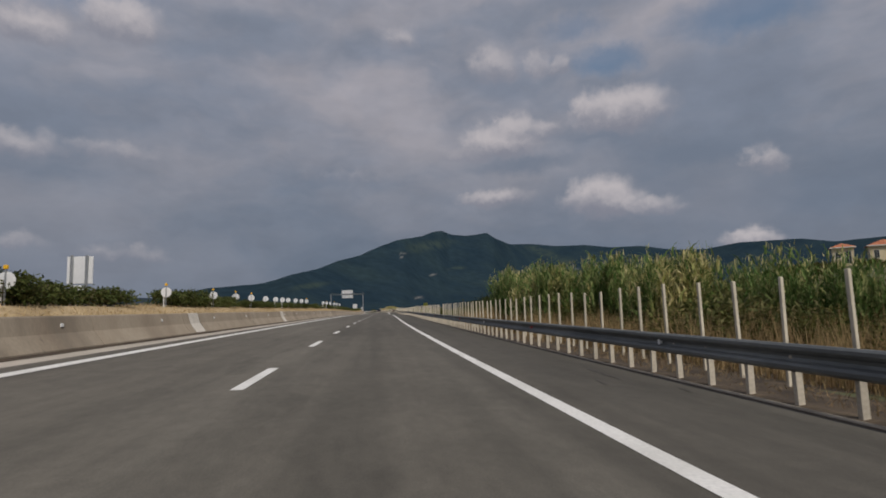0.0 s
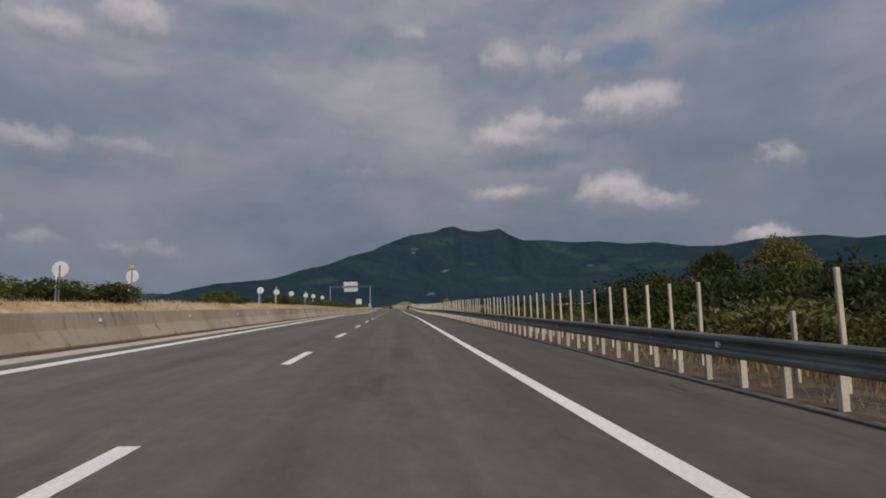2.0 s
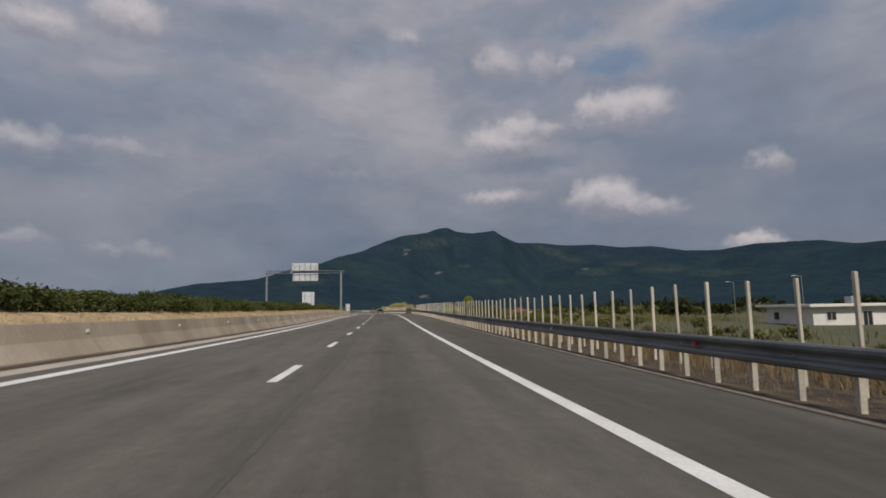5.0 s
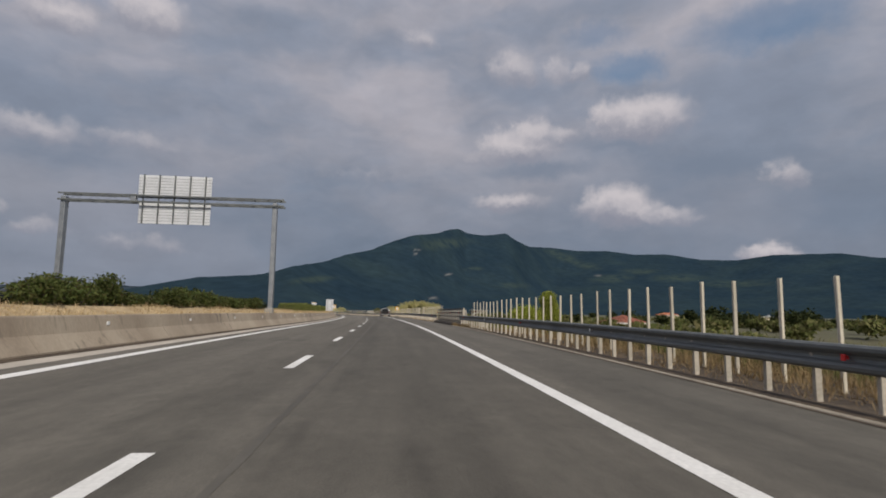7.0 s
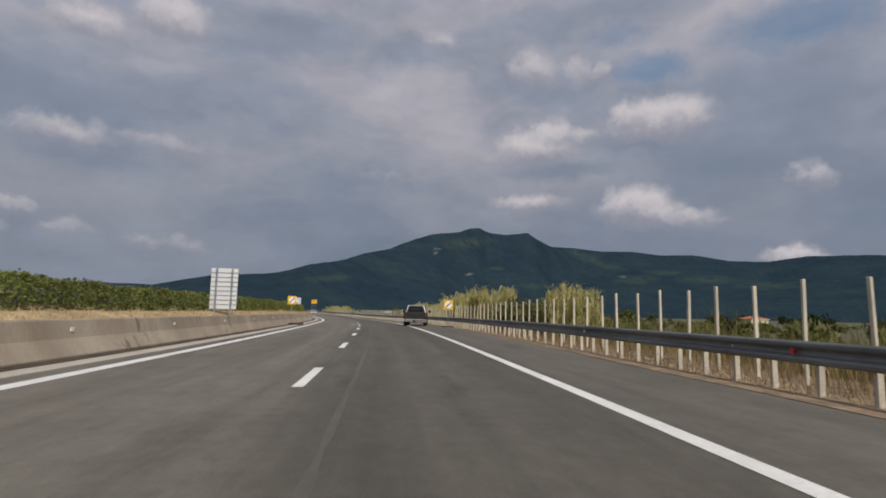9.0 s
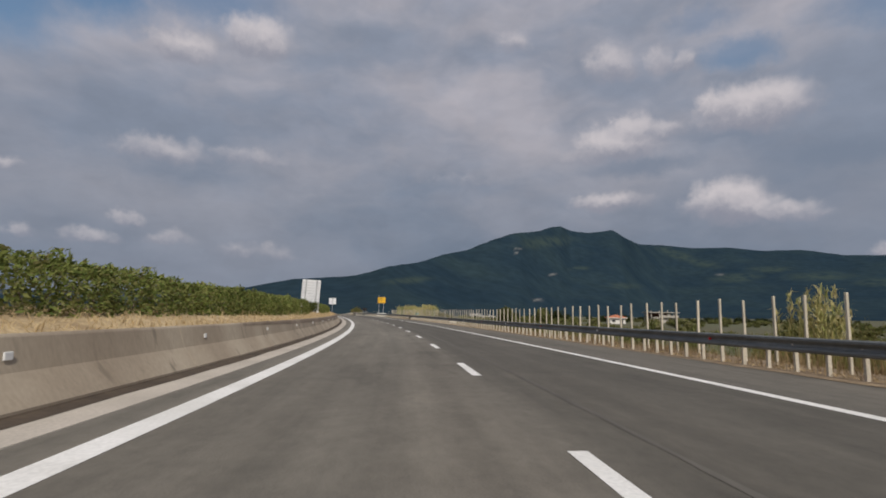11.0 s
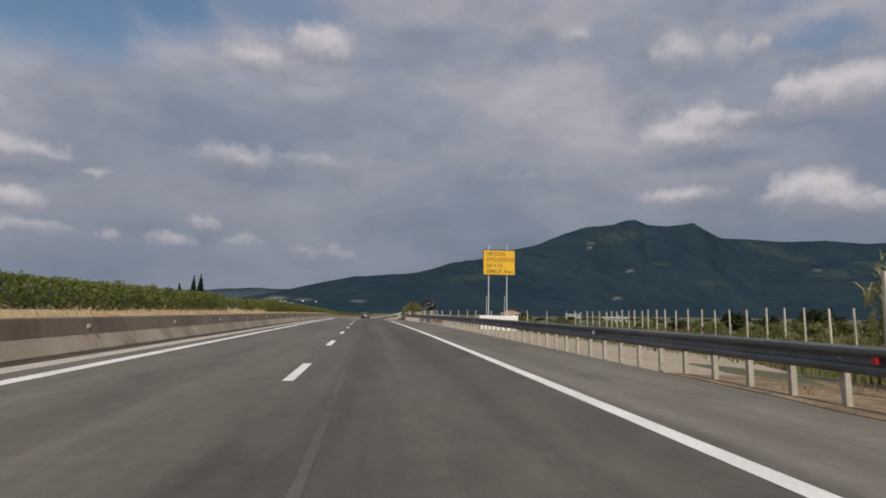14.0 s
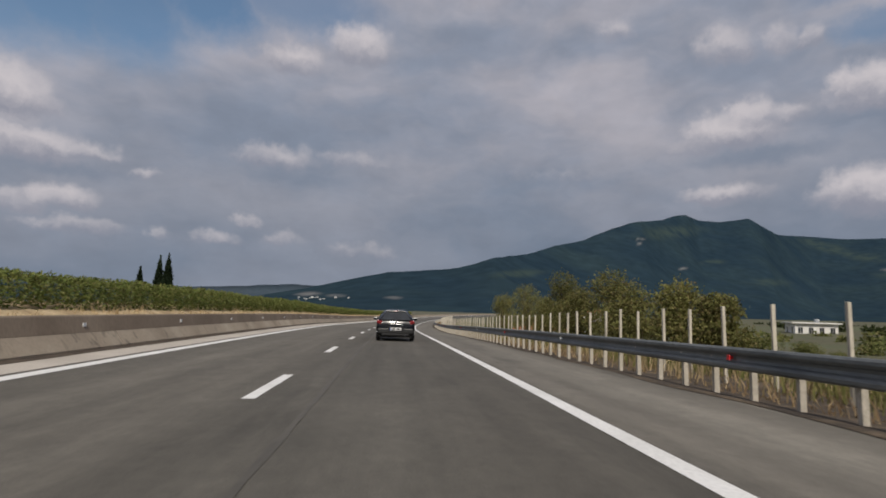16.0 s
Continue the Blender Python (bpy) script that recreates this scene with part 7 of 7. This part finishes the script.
def hatchback(m, paint, label):
    root = thing("car", m, label, "car")
    # rear at y = 0, nose at y = 4.2
    secs = [ring(0.00, 0.70, 0.36, 0.60, 0.60, 0.5), ring(0.03, 0.82, 0.29, 0.86, 0.90, 0.70), ring(0.09, 0.855, 0.25, 0.94, 0.99, 0.70), ring(0.24, 0.87, 0.23, 0.96, 1.17, 0.62), ring(0.42, 0.875, 0.22, 0.96, 1.32, 0.53), ring(0.66, 0.875, 0.22, 0.96, 1.42, 0.50),
            ring(1.2, 0.875, 0.2, 0.95, 1.47, 0.52), ring(2.0, 0.875, 0.2, 0.93, 1.45, 0.53), ring(2.5, 0.875, 0.2, 0.92, 1.34, 0.52), ring(3.2, 0.87, 0.2, 0.90, 0.95, 0.6), ring(3.9, 0.82, 0.24, 0.78, 0.80, 0.5), ring(4.2, 0.62, 0.32, 0.62, 0.62, 0.4)]
    body = part("body", loft(secs), paint, root, smooth=True)
    bm = bmesh.new()
    vs = [bm.verts.new(p) for p in ((-0.66, 0.055, 0.97), (0.66, 0.055, 0.97), (0.46, 0.46, 1.345), (-0.46, 0.46, 1.345))]
    vs2 = [bm.verts.new((v.co.x * 1.0, v.co.y - 0.03, v.co.z + 0.025)) for v in vs]
    bm.faces.new(vs2)
    for i in range(4):
        j = (i + 1) % 4
        bm.faces.new((vs[i], vs[j], vs2[j], vs2[i]))
    bmesh.ops.recalc_face_normals(bm, faces=bm.faces)
    part("rear_window", bm, "dark_glass", root)
    part("spoiler", _boxed(-0.46, 0.46, 0.40, 0.66, 1.385, 1.425, 0.015), paint, root)
    part("brake_lamp", _boxed(-0.09, 0.09, 0.385, 0.41, 1.39, 1.415, 0.006), "lamp_red", root)
    for x in (-1, 1):
        bm = bmesh.new()
        box(bm, -0.15, 0.15, -0.04, 0.07, -0.085, 0.085, 0.045, m=Matrix.Translation((x * 0.70, 0.05, 0.87)) @ pose(0, 0, 0, 0, -x * 20, -x * 18))
        part("tail_lamp", bm, "lamp_red", root, "red tail lamp")
        bm = bmesh.new()
        box(bm, -0.11, 0.11, -0.05, 0.05, -0.065, 0.065, 0.025, m=Matrix.Translation((x * 0.97, 2.55, 0.99)))
        part("mirror", bm, paint, root)
        bm = bmesh.new()
        tube(bm, (x * 0.42, -0.02, 0.27), (x * 0.42, 0.12, 0.27), 0.03, 0.03, 10)
        for y in (0.78, 3.35):
            wheel(root, x * 0.77, y, 0.315, 0.2)
        if x > 0:
            part("exhaust", bm, "chrome", root)
        else:
            bm.free()
        bm = bmesh.new()
        vsx = [(x * 0.845, 0.75, 1.0), (x * 0.848, 2.75, 0.99), (x * 0.60, 2.35, 1.32), (x * 0.575, 0.95, 1.37)]
        vv = [bm.verts.new(p) for p in vsx]
        vo = [bm.verts.new((p[0] + x * 0.012, p[1], p[2])) for p in vsx]
        bm.faces.new(vo)
        for i in range(4):
            bm.faces.new((vv[i], vv[(i + 1) % 4], vo[(i + 1) % 4], vo[i]))
        bmesh.ops.recalc_face_normals(bm, faces=bm.faces)
        part("side_window", bm, "dark_glass", root)
    part("chrome_strip", _boxed(-0.30, 0.30, -0.01, 0.03, 0.795, 0.812, 0.006), "trim", root)
    bm = bmesh.new()
    bmesh.ops.create_cone(bm, cap_ends=True, segments=20, radius1=0.06, radius2=0.06, depth=0.02, matrix=Matrix.Translation((0, -0.012, 0.905)) @ pose(0, 0, 0, 90))
    part("badge", bm, "trim", root)
    part("tailgate_shadow_line", _boxed(-0.56, 0.56, -0.02, 0.02, 0.66, 0.675, 0.004), "dark", root)
    part("lower_skirt", _boxed(-0.62, 0.62, -0.055, 0.05, 0.27, 0.37, 0.03), "dark", root)
    bm = bmesh.new()
    tube(bm, (0, 0.75, 1.46), (0, 0.70, 1.62), 0.008, 0.004, 6)
    part("aerial", bm, "black", root)
    part("bumper", _boxed(-0.80, 0.80, -0.05, 0.12, 0.36, 0.60, 0.05), "black", root)
    part("plate_recess", _boxed(-0.36, 0.36, -0.065, -0.04, 0.49, 0.66, 0.01), "dark", root)
    plate = part("number_plate", _boxed(-0.26, 0.26, -0.078, -0.062, 0.515, 0.63, 0.004), "white", root)
    part("plate_strip", _boxed(-0.26, -0.215, -0.082, -0.078, 0.517, 0.628), "blue_sign", plate)
    part("plate_bar", _boxed(-0.18, -0.02, -0.082, -0.078, 0.545, 0.60), "dark", plate)
    part("plate_bar", _boxed(0.03, 0.22, -0.082, -0.078, 0.545, 0.60), "dark", plate)
    part("underside", _boxed(-0.72, 0.72, 0.1, 4.0, 0.18, 0.3, 0.02), "dark", root)
    return root


def pickup(m, label):
    root = thing("pickup_truck", m, label, "pickup truck")
    paint = "car_brown"
    bed = part("cargo_bed", _boxed(-0.84, 0.84, 0.04, 1.9, 0.52, 1.10, 0.03), paint, root)
    part("tailgate", _boxed(-0.72, 0.72, -0.01, 0.05, 0.58, 1.08, 0.02), paint, root)
    part("gate_recess", _boxed(-0.62, 0.62, -0.016, -0.008, 0.72, 0.98, 0.004), "dark", root)
    part("gate_handle", _boxed(-0.13, 0.13, -0.03, -0.014, 0.86, 0.92, 0.006), "black", root)
    part("gate_top", _boxed(-0.80, 0.80, -0.02, 0.07, 1.08, 1.12, 0.012), paint, root)
    part("bed_floor", _boxed(-0.74, 0.74, 0.12, 1.85, 1.04, 1.105), "dark", bed)
    secs = [ring(1.92, 0.84, 0.4, 1.08, 1.62, 0.66), ring(2.1, 0.85, 0.4, 1.08, 1.70, 0.68), ring(3.0, 0.85, 0.4, 1.06, 1.71, 0.68), ring(3.5, 0.85, 0.4, 1.05, 1.6, 0.66), ring(4.1, 0.84, 0.4, 1.03, 1.06, 0.6), ring(4.9, 0.80, 0.45, 0.98, 0.99, 0.6), ring(5.1, 0.72, 0.5, 0.8, 0.8, 0.5)]
    part("cab", loft(secs), paint, root, smooth=True)
    part("rear_window", _boxed(-0.60, 0.60, 1.885, 1.915, 1.16, 1.56, 0.03), "dark_glass", root)
    bar = bmesh.new()
    for y in (1.5, 1.74):
        tube(bar, (-0.76, y - 0.25, 1.08), (-0.58, y, 1.68), 0.035, 0.035, 10)
        tube(bar, (0.76, y - 0.25, 1.08), (0.58, y, 1.68), 0.035, 0.035, 10)
        tube(bar, (-0.58, y, 1.68), (0.58, y, 1.68), 0.035, 0.035, 10)
    part("roll_bar", bar, "trim", root, "bright chrome roll bar")
    for z, w in ((0.52, 0.88), (0.40, 0.84)):
        bm = bmesh.new()
        tube(bm, (-w, -0.10, z), (w, -0.10, z), 0.036, 0.036, 10)
        part("bumper_bar", bm, "trim", root)
    part("hitch", _boxed(-0.08, 0.08, -0.14, 0.02, 0.34, 0.46, 0.01), "dark", root)
    plate = part("number_plate", _boxed(-0.13, 0.13, -0.03, -0.012, 0.60, 0.70, 0.004), "dark", root)
    for x in (-1, 1):
        part("tail_lamp", _boxed(x * 0.79 - 0.045, x * 0.79 + 0.045, -0.02, 0.05, 0.72, 1.02, 0.015), "lamp_red", root, "red tail lamp")
        part("mirror", _boxed(x * 1.0 - 0.1, x * 1.0 + 0.1, 3.35, 3.45, 1.1, 1.3, 0.03), "black", root)
        for y in (0.95, 4.15):
            wheel(root, x * 0.74, y, 0.37, 0.24)
    part("underside", _boxed(-0.7, 0.7, 0.2, 4.8, 0.3, 0.55, 0.02), "dark", root)
    return root


hatchback(stand(487.0, 1.70, 0.0) @ Matrix.Diagonal((0.83, 0.83, 0.80, 1)), "car_black", "glossy black hatchback on the asphalt seen from behind")
pickup(stand(257.4, 3.80, 0.0, -9) @ Matrix.Diagonal((0.93, 0.93, 0.86, 1)), "dusty bronze pickup truck with a chrome roll bar")
hatchback(stand(181.3, -11.2, 0.81, 180) @ Matrix.Diagonal((0.95, 0.95, 0.85, 1)), "car_black", "dark car on the opposite carriageway")


r = random.Random(77)
cover = bush_meshes("foliage", 3.0, 2.4, 300, 0.27, "brown_leaf", 3, 110, 2.0)
items = []
for _ in range(420):
    a, q = r.uniform(0, 6.28), 33 * math.sqrt(r.random())
    s, l = 99 + q * math.sin(a), 116 + q * math.cos(a)
    z = -1.2 + 10.0 * math.sqrt(max(0.0, 1 - (q / 34) ** 2)) - 0.5
    k = r.uniform(0.55, 1.0)
    if math.hypot(s - 91.5, l - 103.6) > 4.5 and math.hypot(s - 92, l - 115) > 5.5:
        items.append((r.choice(cover)[0], stand(s, l, z) @ Matrix.Diagonal((k, k, k, 1))))
joined("scrub_of_the_knoll", items, "brown_leaf", "brown-green scrub covering the knoll", "scrub")
